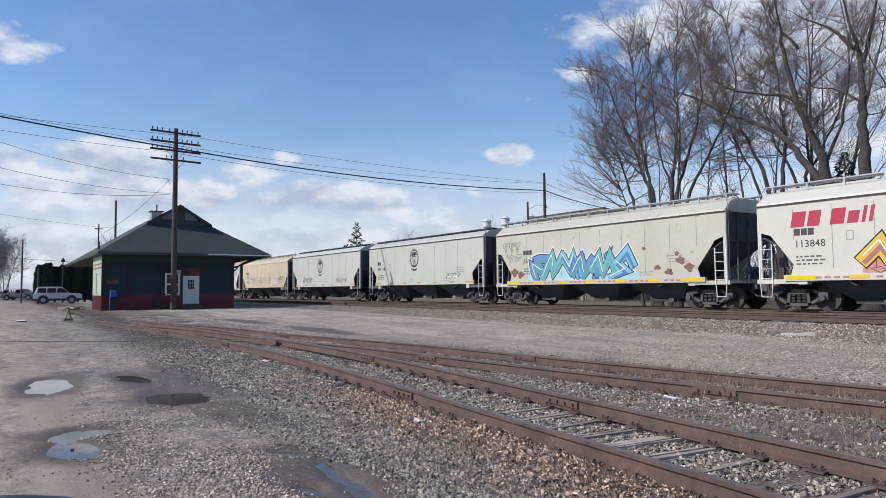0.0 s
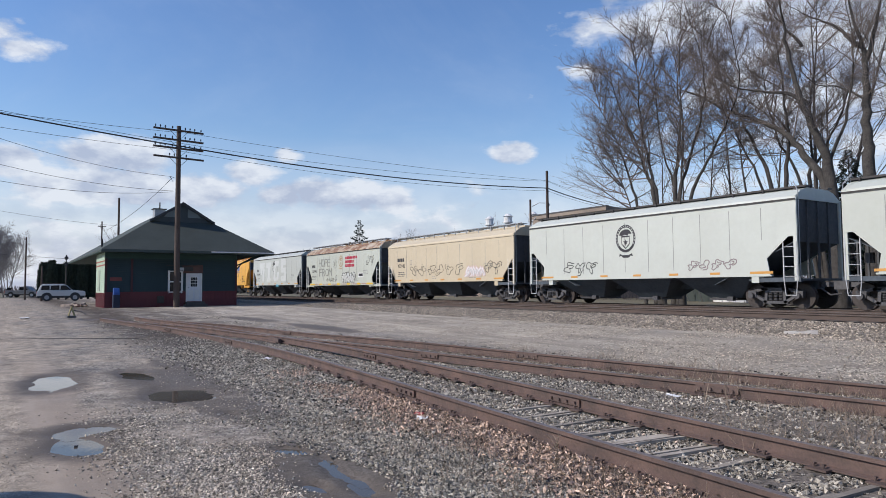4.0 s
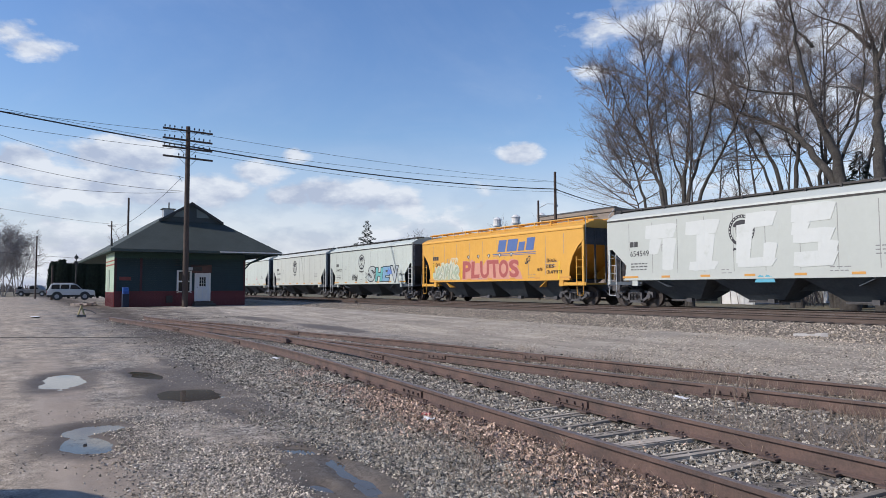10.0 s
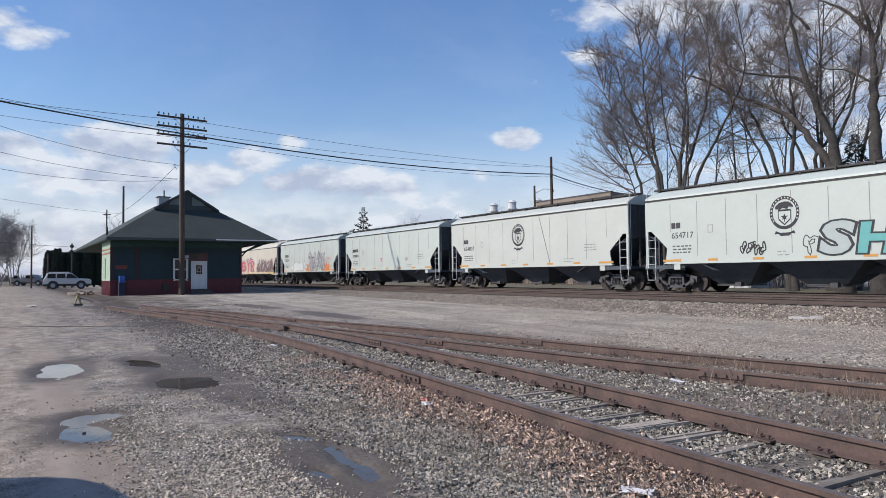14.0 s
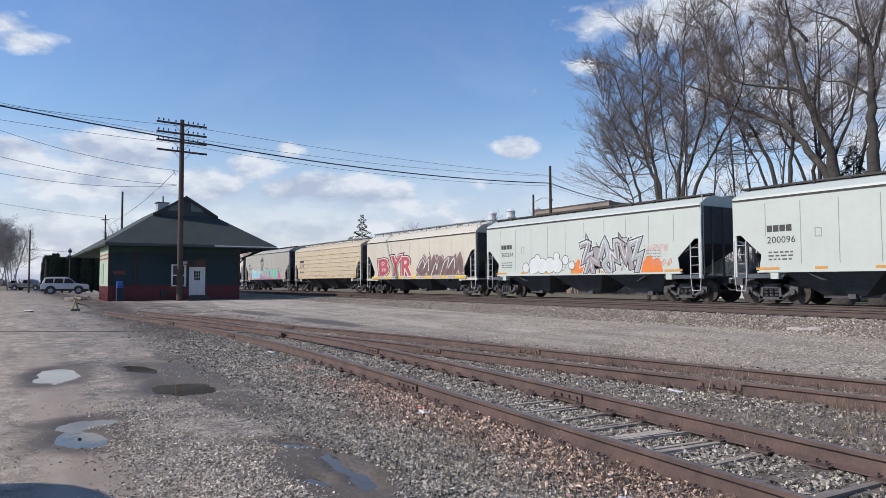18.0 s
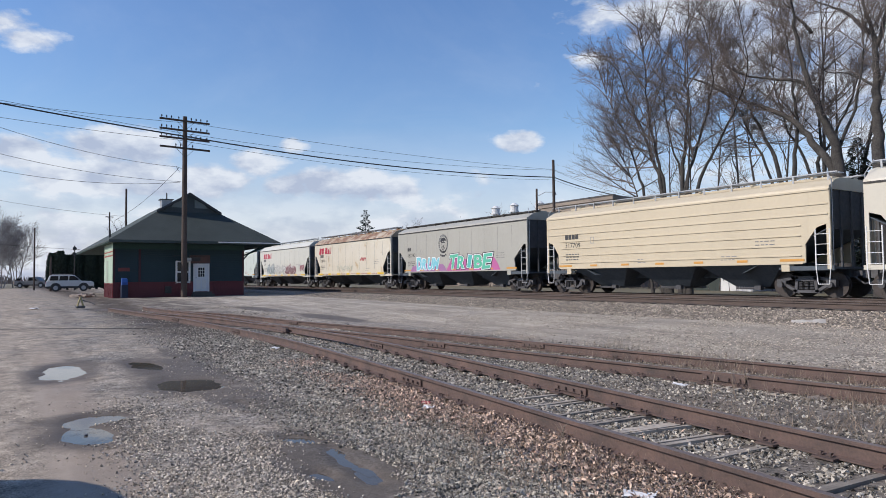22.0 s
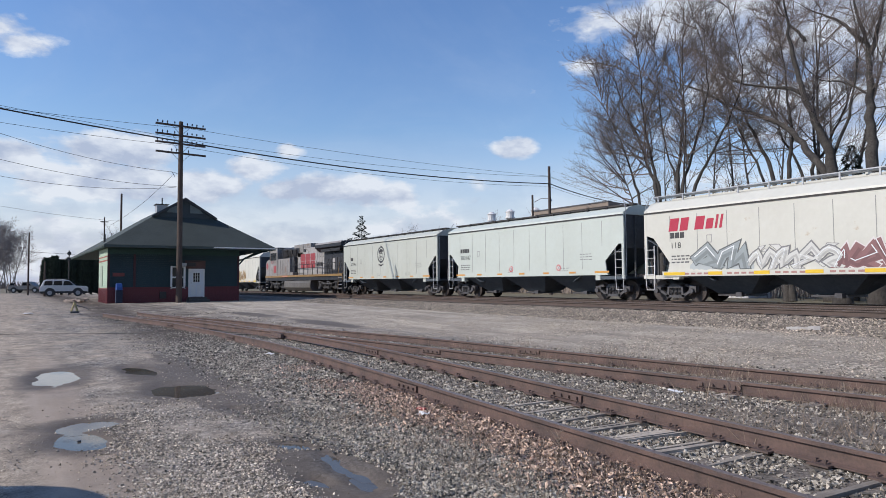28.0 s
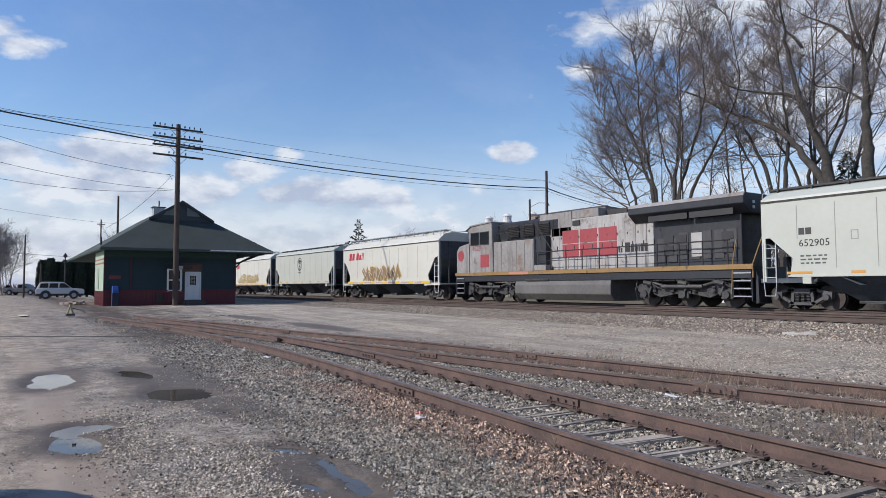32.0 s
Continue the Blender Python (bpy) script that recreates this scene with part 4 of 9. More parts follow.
def piece(car, word, x0, x1, z0, z1, fills, outline=(0.02, 0.02, 0.025), halo=None, swell=0.045, rim=0.04, lean=0.12, wild=0.12, seed=1, drop=0.0, label="fat sprayed letters"):
    """A sprayed word: swollen, jostling letters with an outline and a halo round them."""
    rnd = random.Random(seed)
    w = (x1 - x0) / len(word)
    for k, ch in enumerate(word):
        box, _ = lettering(ch, swell + rim)
        u0, u1 = min(p[0] for p in box), max(p[0] for p in box)
        v0, v1 = min(p[1] for p in box), max(p[1] for p in box)
        top, bot = z1 - rnd.random() * wild * (z1 - z0), z0 + rnd.random() * 0.5 * wild * (z1 - z0)
        cx, half = x0 + w * (k + 0.5) + rnd.uniform(-0.3, 0.3) * wild * w, w * (0.50 + 0.4 * wild) * (0.55 if ch in "I1!" else 1.0)
        tilt = rnd.uniform(-1, 1) * wild

        def put(p, y):
            u, v = (p[0] - u0) / (u1 - u0) * 2 - 1, (p[1] - v0) / (v1 - v0)
            # tops flare, sides bow
            x = cx + half * u * (0.92 + 0.16 * wild * 4 * (v - 0.5)) + (lean + tilt) * (v - 0.5) * (top - bot)
            z = bot + (top - bot) * v + wild * 0.35 * u * (top - bot) * (rnd_lift - 0.5)
            return x, y, max(z, z0 - 0.03)

        rnd_lift = rnd.random()
        layers = ([(swell + rim * 2.1, halo, 0.002)] if halo else []) + [(swell + rim, outline, 0.006), (swell, fills[k % len(fills)], 0.010)]
        for off, colr, lift in layers:
            vs, fs = lettering(ch, off)
            y = -HALF - 0.004 - lift - 0.0007 * k
            top_layer = lift == 0.010
            part("graffiti_letter" if top_layer else "graffiti_outline", Shape().add([put(p, y - 0.000004 * i) for i, p in enumerate(vs)], fs), paint_of(colr), car, label if top_layer else "")


def blob(car, x0, x1, z0, z1, col, seed=1, y=None, name="graffiti_cloud"):
    """A sprayed ground with an uneven bulging top edge."""
    rnd = random.Random(seed)
    n = 28
    top = []
    for i in range(n + 1):
        t = i / n
        e = min(1.0, 6 * t, 6 * (1 - t)) ** 0.6
        top.append((x0 + (x1 - x0) * t, z0 + (z1 - z0) * e * (0.55 + 0.30 * abs(math.sin(seed + 9 * t)) + 0.15 * abs(math.sin(2.3 * seed + 23 * t))) + rnd.uniform(-0.02, 0.02)))
    yy = -HALF - 0.0045 if y is None else y
    part(name, Shape().add([(x, yy, z) for x, z in top] + [(x, yy, z0) for x, _ in top], [(i, i + 1, n + 2 + i, n + 1 + i) for i in range(n)]), paint_of(col), car)


def small_print(car, x, z, rows=3, w=0.9, col=(0.10, 0.10, 0.10), tall=0.055):
    sh = Shape()
    rnd = random.Random(int(abs(x) * 100))
    for r in range(rows):
        xx = x
        while xx < x + w:
            l = rnd.uniform(0.08, 0.22)
            sh.add([(xx, -HALF - 0.005, z - r * 0.13), (xx + l, -HALF - 0.005, z - r * 0.13), (xx + l, -HALF - 0.005, z - r * 0.13 + tall), (xx, -HALF - 0.005, z - r * 0.13 + tall)], [(0, 1, 2, 3)])
            xx += l + 0.06
    tagged(part("data_stencil", sh, paint_of(col), car), kind="stuff")


def car_paint(col, col2=None, rust=0.0, rust_col=(0.27, 0.12, 0.06), streak=0.12, streak_col=None, spot_scale=1.6):
    return mat("car_paint", col, col2 or tuple(c * 0.88 for c in col), 0.55, fine=6, coarse=0.5, bump=0.04, streak=streak, streak_col=streak_col or tuple(c * 0.72 for c in col),
               spots=rust_col if rust else None, spot_level=0.72 - rust, spot_scale=spot_scale, rough_var=0.08, dent=0.55)


def hopper_car(x_left, label, style="new", paint=None, length=14.35, number="", mark=2, roof_rust=None, dark_roof=True, num_x=1.35):
    """Covered grain hopper. Local origin: middle of the car at rail level; near side is -y."""
    a = length / 2
    car = thing("hopper_car", label, "freight car", group="cars of the grain train")
    ze, zs = {"new": (3.97, 1.24), "old": (3.86, 1.24), "tan": (3.74, 1.26), "ribbed": (3.80, 1.26), "curved": (3.86, 1.30)}[style]
    top = 4.42 if style in ("new", "old") else 4.25
    # side sheets with cut corners
    n_top = {"new": 2.62, "old": 2.90, "tan": 2.46, "ribbed": 2.62, "curved": 3.22}[style]
    n_in = {"new": 1.12, "old": 1.18, "tan": 1.05, "ribbed": 0.85, "curved": 1.0}[style]
    cut = {"new": [(0.30, n_top), (n_in, 1.86), (n_in - 0.1, zs)], "old": [(0.48, n_top - 0.16), (n_in + 0.12, zs + 0.42), (n_in, zs)], "tan": [(0.2, n_top - 0.1), (n_in, zs + 0.1), (n_in, zs)],
           "ribbed": [(0.45, n_top - 0.14), (n_in, n_top - 0.7), (n_in, zs)], "curved": [(0.35, n_top - 0.25), (0.75, n_top - 0.75), (0.98, n_top - 1.3), (1.02, zs)]}[style]
    right = [(a, ze), (a, n_top)] + [(a - d, z) for d, z in cut]
    poly = right + [(-x, z) for x, z in reversed(right)]
    for s in (-1, 1):
        y0, y1 = (-HALF, -HALF + 0.05) if s < 0 else (HALF - 0.05, HALF)
        part("side_sheet", Shape().prism(poly, y0, y1), paint, car)
    # seams between side panels
    if style != "ribbed":
        k = int(length / 1.28)
        for i in range(1, k):
            x = -a + length * i / k
            zl = zs + (0.25 if abs(x) < a - 1.4 else 1.3)
            ms = shared(("seam", style, zl, paint.name), lambda: Shape().span(-0.012, 0.012, -0.007, 0.01, zl, ze - 0.22).mesh("panel_seam", m_seam))
            part("panel_seam", ms, None, car, at=pose(x, -HALF + 0.003, 0))
    else:
        for i in range(6):
            z = zs + 0.25 + i * (ze - zs - 0.4) / 6
            e = a - (1.0 if z < n_top else 0.05)
            part("rib", Shape().span(-e, e, -HALF - 0.03, -HALF + 0.01, z - 0.02, z + 0.02), paint, car)
    # roof
    prof = [(-HALF, ze), (-HALF + 0.03, ze + 0.10), (-1.12, top - 0.10), (-0.75, top), (0.75, top), (1.12, top - 0.10), (HALF - 0.03, ze + 0.10), (HALF, ze)]
    rp = roof_rust or paint
    part("roof", Shape().prism(prof, -a, a, "x"), rp, car, smooth=False)
    ed = Shape()
    for s in (-1, 1):
        ed.span(-a, a, s * (HALF - 0.01), s * (HALF + 0.035), ze - 0.045, ze + 0.012)
    part("eave_rail", ed, m_steel if style in ("new", "old") else paint, car)
    hatch = Shape().span(-a + 0.5, a - 0.5, -0.32, 0.32, top, top + 0.13)
    for i in range(6):
        x = -a + 1.2 + i * (length - 2.4) / 5
        hatch.box(x, 0, top + 0.15, 0.1, 0.74, 0.06)
    part("roof_hatch", hatch, rp, car)
    # running boards on brackets
    rail_m = m_steel if style == "new" and dark_roof else (m_galv if style != "curved" else paint)
    for s in (-1, 1):
        rb = part("running_board", Shape().span(-a - 0.05, a + 0.05, s * 0.78 - 0.16, s * 0.78 + 0.16, top + (0.02 if style == "new" else 0.14), top + (0.09 if style == "new" else 0.18)), rail_m, car)
        nb = 12
        bm_ = paint if style == "curved" else (m_steel if style == "new" else m_galv)
        ms = shared(("bracket", top, bm_.name, style == "new"), lambda: (Shape().span(-0.03, 0.03, -1.02, -0.98, top - 0.12, top + 0.2).span(-0.03, 0.03, -1.0, -0.62, top + 0.11, top + 0.14) if style != "new" else Shape().span(-0.03, 0.03, -1.0, -0.9, top - 0.1, top + 0.07)).mesh("bracket", bm_))
        for i in range(nb):
            x = -a + 0.3 + i * (length - 0.6) / (nb - 1)
            part("bracket", ms, None, rb, at=pose(x, 0, 0, 0, 0, 0 if s < 0 else 180))
        if style != "new":
            part("guard_rail", Shape().span(-a, a, s * 0.98 - 0.015, s * 0.98 + 0.015, top + 0.18, top + 0.22), bm_, rb)
    # ends
    for s in (-1, 1):
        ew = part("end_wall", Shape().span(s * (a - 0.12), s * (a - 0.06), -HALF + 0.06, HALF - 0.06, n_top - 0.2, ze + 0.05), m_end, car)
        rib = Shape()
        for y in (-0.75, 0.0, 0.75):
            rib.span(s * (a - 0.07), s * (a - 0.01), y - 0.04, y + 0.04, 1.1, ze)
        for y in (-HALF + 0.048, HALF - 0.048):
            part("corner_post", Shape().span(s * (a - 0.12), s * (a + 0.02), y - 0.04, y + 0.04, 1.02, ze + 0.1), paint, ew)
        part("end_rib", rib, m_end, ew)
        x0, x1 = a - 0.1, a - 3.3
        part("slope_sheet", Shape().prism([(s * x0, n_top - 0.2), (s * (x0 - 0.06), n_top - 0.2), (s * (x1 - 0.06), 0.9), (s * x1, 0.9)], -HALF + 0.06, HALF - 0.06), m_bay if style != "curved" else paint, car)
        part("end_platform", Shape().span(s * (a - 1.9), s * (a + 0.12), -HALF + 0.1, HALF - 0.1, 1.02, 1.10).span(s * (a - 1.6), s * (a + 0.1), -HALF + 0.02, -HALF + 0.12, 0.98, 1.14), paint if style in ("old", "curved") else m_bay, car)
        part("coupler", shared("coupler", coupler_mesh), None, car, at=pose(s * (a + 0.05), 0, 0, 0, 0, 0 if s > 0 else 180))
        lad_m = paint if style == "curved" else (m_grille if style == "new" else m_white)
        xl = (a - 0.50, a - 0.02)
        part("ladder", ladder_shape(s * xl[0], s * xl[1], -HALF + 0.01, 1.0, 2.42, 4), lad_m, car)
        part("stirrup", Shape().pipe([(s * xl[0], -HALF + 0.01, 1.02), (s * (xl[0] + 0.05), -HALF + 0.01, 0.5), (s * (xl[1] - 0.05), -HALF + 0.01, 0.5), (s * xl[1], -HALF + 0.01, 1.02)], 0.015), lad_m, car)
        part("end_ladder", Shape().pipe([(s * (a + 0.03), -1.45, 1.05), (s * (a + 0.03), -1.45, ze + 0.3), (s * (a - 0.2), -1.3, top + 0.2)], 0.018), m_galv, car)
        part("jack_pad", Shape().span(s * (a - 1.75), s * (a - 1.45), -HALF + 0.0, -HALF + 0.3, 0.95, zs), paint, car)
        add_truck(car, s * (a - 1.15))
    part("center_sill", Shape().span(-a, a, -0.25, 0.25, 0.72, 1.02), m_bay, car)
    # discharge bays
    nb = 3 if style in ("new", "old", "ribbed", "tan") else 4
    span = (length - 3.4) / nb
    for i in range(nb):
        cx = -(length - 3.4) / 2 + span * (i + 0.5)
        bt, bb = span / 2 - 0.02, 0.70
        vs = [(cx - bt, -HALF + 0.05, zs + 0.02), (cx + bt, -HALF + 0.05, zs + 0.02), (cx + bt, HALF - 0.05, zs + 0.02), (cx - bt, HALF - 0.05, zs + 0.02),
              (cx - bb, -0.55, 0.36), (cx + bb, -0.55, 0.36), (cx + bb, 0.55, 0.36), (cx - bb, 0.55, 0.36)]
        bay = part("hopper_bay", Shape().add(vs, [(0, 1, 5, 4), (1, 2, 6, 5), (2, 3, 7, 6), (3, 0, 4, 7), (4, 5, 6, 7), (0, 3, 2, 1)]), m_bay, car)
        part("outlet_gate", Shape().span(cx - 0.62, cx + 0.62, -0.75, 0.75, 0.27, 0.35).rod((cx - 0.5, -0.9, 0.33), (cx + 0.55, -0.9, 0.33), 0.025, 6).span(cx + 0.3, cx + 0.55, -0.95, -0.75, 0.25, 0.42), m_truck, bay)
    # sill with reflectors
    if style == "old":
        part("side_sill", Shape().span(-a + 0.95, a - 0.95, -HALF - 0.05, -HALF + 0.12, zs - 0.16, zs + 0.05), paint, car)
        dash = shared("dash", lambda: Shape().box(0, 0, 0, 0.20, 0.009, 0.075).mesh("reflector", paint_of((0.40, 0.22, 0.19))))
        n = 7
        for i in range(n):
            x = -a + 1.55 + i * (length - 3.1) / (n - 1)
            end = i in (0, n - 1)
            ms = shared(("reflector", end), lambda: Shape().box(0, 0, 0, 1.05 if end else 0.62, 0.011, 0.13).mesh("reflector", m_yellow))
            part("reflector", ms, None, car, at=pose(x, -HALF - 0.052, zs - 0.05))
            for j in range(0 if i == n - 1 else 4):
                part("reflector", dash, None, car, at=pose(x + 0.62 + 0.30 * j, -HALF - 0.051, zs - 0.055))
    else:
        part("side_sill", Shape().span(-a + 0.95, a - 0.95, -HALF - 0.02, -HALF + 0.12, zs - 0.05, zs + 0.01), paint, car)
        for i in range(7):
            x = -a + 1.35 + i * (length - 2.7) / 6
            end = i in (0, 6)
            ms = shared(("reflector_small", end), lambda: Shape().box(0, 0, 0, 0.9 if end else 0.44, 0.007, 0.09).mesh("reflector", m_orange))
            part("reflector", ms, None, car, at=pose(x, -HALF - 0.004, zs + 0.095))
    # brake gear behind the end platform
    part("brake_cylinder", Shape().rod((-a + 0.5, 0.3, 1.45), (-a + 1.1, 0.3, 1.45), 0.2, 12), m_truck, car)
    part("air_reservoir", Shape().rod((-a + 0.3, -0.5, 1.6), (-a + 0.3, -0.5, 1.95), 0.16, 10), m_truck, car)
    if number:
        marks_text(number, 0.36, -a + num_x, 2.26, m_black, car, "stencilled car number")
        wordmark(car, -a + num_x, -a + num_x + 0.24 * mark, 2.68, 2.92, SOLID * mark, (0.05, 0.05, 0.05), 0.0, name="marking")
        small_print(car, -a + num_x + 0.05, 1.9)
        small_print(car, a - 2.75, 2.2, 3, 0.7, (0.2, 0.2, 0.2), 0.035)
        small_print(car, -1.2, 1.55, 2, 0.35, (0.25, 0.25, 0.25), 0.03)
        small_print(car, a - 4.2, 1.55, 2, 0.5, (0.22, 0.22, 0.22), 0.03)
        pl = Shape()
        for x0, x1, z0, z1 in ((0.0, 0.24, 0.0, 0.03), (0.0, 0.24, 0.29, 0.32), (0.0, 0.03, 0.03, 0.29), (0.21, 0.24, 0.03, 0.29)):
            pl.add([(-a + num_x + 1.75 + u, -HALF - 0.005, 2.42 + v) for u, v in ((x0, z0), (x1, z0), (x1, z1), (x0, z1))], [(0, 1, 2, 3)])
        part("data_plate", pl, paint_of((0.30, 0.30, 0.29)), car, "small stencilled frame")
    CARS.append((car, -x_left + a))
    return car


CARS = []
K = 1.0239
LEFTS = [13.69, 29.0, 44.24, 59.81, 75.1, 90.42, 105.7, 122.2, 137.6, 152.6, 168.06, 183.5, 198.63, 213.75, 229.35, 244.81, 260.5, 275.7, 291.0, 310.65, 326.45, 342.3, 357.9, 373.4]


def make_train():
    p_soo = car_paint((0.50, 0.495, 0.415), (0.42, 0.415, 0.34), rust=0.085, rust_col=(0.26, 0.17, 0.12), streak=0.25, streak_col=(0.42, 0.36, 0.27), spot_scale=2.2)
    p_cpr = car_paint((0.58, 0.578, 0.51), (0.51, 0.505, 0.44), rust=0.05, rust_col=(0.42, 0.33, 0.22), streak=0.25, streak_col=(0.48, 0.43, 0.34))
    p_grey = car_paint((0.48, 0.505, 0.45), (0.43, 0.45, 0.39), streak=0.22, streak_col=(0.38, 0.385, 0.32))
    p_grey2 = car_paint((0.52, 0.55, 0.495), (0.46, 0.48, 0.43), streak=0.2, streak_col=(0.42, 0.43, 0.37))
    p_tan = car_paint((0.56, 0.48, 0.34), streak=0.12)
    p_mint = car_paint((0.50, 0.53, 0.46), rust=0.03, streak=0.2)
    p_gold = car_paint((0.68, 0.36, 0.06), rust=0.04, rust_col=(0.40, 0.20, 0.06), streak=0.15)
    p_cool = car_paint((0.46, 0.49, 0.45), (0.42, 0.445, 0.41), streak=0.2, streak_col=(0.38, 0.40, 0.36))
    p_green = car_paint((0.50, 0.55, 0.50), (0.45, 0.49, 0.44), streak=0.2, streak_col=(0.41, 0.43, 0.38))
    p_cream = car_paint((0.58, 0.54, 0.44), streak=0.14, rust=0.02, rust_col=(0.36, 0.28, 0.18))
    p_warm = car_paint((0.385, 0.375, 0.325), (0.34, 0.33, 0.285), streak=0.15)
    p_rusty = car_paint((0.64, 0.60, 0.50), (0.56, 0.50, 0.38), rust=0.12, rust_col=(0.45, 0.33, 0.18), streak=0.35, streak_col=(0.44, 0.34, 0.20), spot_scale=1.1)
    p_rustroof = car_paint((0.50, 0.43, 0.33), (0.36, 0.26, 0.15), rust=0.25, rust_col=(0.22, 0.11, 0.055), spot_scale=1.3)
    a = 14.35 / 2
    red = (0.43, 0.028, 0.06)
    L = [v * K for v in LEFTS]

    c = hopper_car(L[0], "white covered hopper car with a red wordmark and graffiti", "old", p_cpr, number="113848", mark=3, length=14.6)
    wordmark(c, -6.1, -3.3, 2.98, 3.52, ROUND_MARK, red, 0.2)
    graffiti(c, -3.4, 1.5, 1.3, 2.7, 4, [(0.70, 0.45, 0.05), (0.55, 0.22, 0.2)], seed=11, cloud=(0.55, 0.25, 0.2))
    c = hopper_car(L[1], "off-white covered hopper car with large blue and green graffiti", "old", p_soo, number="124187", mark=3, num_x=2.3)
    tag_scrawl(c, -6.6, -5.1, 2.9, 3.5, 3, (0.12, 0.08, 0.07), 0.025, seed=201)
    tag_scrawl(c, -6.3, -5.0, 2.3, 2.8, 2, (0.12, 0.08, 0.07), 0.025, seed=202)
    for k, (x, z, r) in enumerate(((-5.6, 1.75, 0.30), (-5.1, 1.62, 0.26), (3.2, 2.6, 0.10), (3.9, 1.75, 0.16), (4.5, 1.55, 0.2), (5.1, 2.0, 0.22), (5.5, 1.7, 0.24), (4.9, 2.3, 0.12))):
        part("paint_blotch", Shape().add([(x + r * (1 + 0.3 * math.sin(3 * t + k)) * math.cos(t), -HALF - 0.004, z + 0.7 * r * (1 + 0.25 * math.cos(4 * t + k)) * math.sin(t)) for t in [0.314 * j for j in range(20)]], [tuple(range(20))]), paint_of((0.20, 0.10, 0.075)), c, "faded brown paint blotch")
    graffiti(c, -4.2, 2.6, 1.22, 2.62, 6, [(0.10, 0.26, 0.55), (0.12, 0.42, 0.38), (0.16, 0.45, 0.60)], halo=(0.72, 0.72, 0.70), seed=5, cloud=(0.30, 0.60, 0.66))
    c = hopper_car(L[2], "pale grey covered hopper car with a round emblem", "new", p_grey, number="651124", mark=2)
    emblem(c, -0.6, 2.9, 1.5)
    tag_scrawl(c, 3.3, 4.8, 1.55, 1.95, 4, wd=0.03, seed=4)
    tag_scrawl(c, 3.4, 4.7, 1.6, 1.8, 2, (0.75, 0.75, 0.75), 0.05, seed=6)
    c = hopper_car(L[3], "pale grey covered hopper car with emblem and scrawls", "new", p_grey2, number="", mark=2)
    emblem(c, -0.6, 2.9, 1.5)
    tag_scrawl(c, -4.6, -2.4, 1.45, 2.1, 3, wd=0.04, seed=14)
    tag_scrawl(c, 2.6, 4.8, 1.45, 1.9, 4, (0.25, 0.2, 0.2), 0.04, seed=15)
    c = hopper_car(L[4], "tan covered hopper car with outlined graffiti", "tan", p_tan, number="353983", mark=4, length=14.3)
    tag_scrawl(c, -4.0, 2.4, 1.6, 2.4, 6, wd=0.035, seed=21)
    graffiti(c, 2.6, 4.4, 1.5, 2.1, 4, [(0.72, 0.68, 0.66)], outline=(0.6, 0.45, 0.42), seed=8)
    tag_scrawl(c, 4.4, 6.0, 1.6, 2.4, 2, wd=0.035, seed=22)
    c = hopper_car(L[5], "pale mint covered hopper car with rusty roof and scrawls", "old", p_mint, number="122442", mark=3, roof_rust=p_rustroof)
    emblem(c, 0.3, 3.0, 1.15, (0.40, 0.30, 0.16))
    wordmark(c, 1.15, 3.35, 3.22, 3.44, SOLID * 8, red, 0.1)
    wordmark(c, 1.15, 2.75, 2.90, 3.12, SOLID * 7, red, 0.1)
    wordmark(c, 1.15, 2.85, 2.58, 2.80, SOLID * 7, red, 0.1)
    pen = (0.27, 0.28, 0.25)
    piece(c, "HOPE", -4.3, -1.8, 2.72, 3.42, [pen], (0.5, 0.53, 0.46), swell=-0.012, rim=0.0, lean=0.05, wild=0.05, seed=31, label="thin marker letters")
    piece(c, "FROM", -4.2, -1.5, 1.88, 2.58, [pen], (0.5, 0.53, 0.46), swell=-0.012, rim=0.0, lean=0.02, wild=0.05, seed=32, label="thin marker letters")
    piece(c, "1", -1.05, -0.70, 2.70, 3.10, [pen], (0.5, 0.53, 0.46), swell=-0.005, rim=0.0, wild=0.0, seed=35, label="thin marker numeral")
    part("graffiti_scrawl", strip([(-0.87 + 0.36 * math.cos(0.35 * k), 2.90 + 0.36 * math.sin(0.35 * k)) for k in range(19)], 0.035, -HALF - 0.006), paint_of(pen), c, "circle round the numeral")
    graffiti(c, 0.6, 2.9, 1.30, 2.05, 5, [(0.62, 0.64, 0.60)], seed=33, fat=0.40)
    tag_scrawl(c, -2.6, -1.1, 1.42, 1.72, 4, wd=0.022, seed=36)
    tag_scrawl(c, -0.9, -0.4, 1.40, 2.0, 1, wd=0.03, seed=37)
    tag_scrawl(c, -6.4, -5.9, 1.5, 1.8, 2, wd=0.02, seed=38)
    part("data_plate", Shape().span(3.6, 4.45, -HALF - 0.006, -HALF, 1.72, 2.06), m_white, c, "white stencilled plate")
    part("data_plate", Shape().span(3.68, 4.37, -HALF - 0.009, -HALF, 1.79, 1.99), m_black, c)
    tag_scrawl(c, 5.0, 6.2, 2.6, 3.4, 2, wd=0.03, seed=34)
    c = hopper_car(L[6], "cool grey covered hopper car with faded white rolled-on letters", "new", p_cool, number="654549", mark=2)
    emblem(c, -0.3, 2.95, 1.45)
    roller = car_paint((0.56, 0.585, 0.56), (0.50, 0.525, 0.50), rust=0.13, rust_col=(0.465, 0.495, 0.455), streak=0.5, streak_col=(0.475, 0.505, 0.465), spot_scale=1.4)
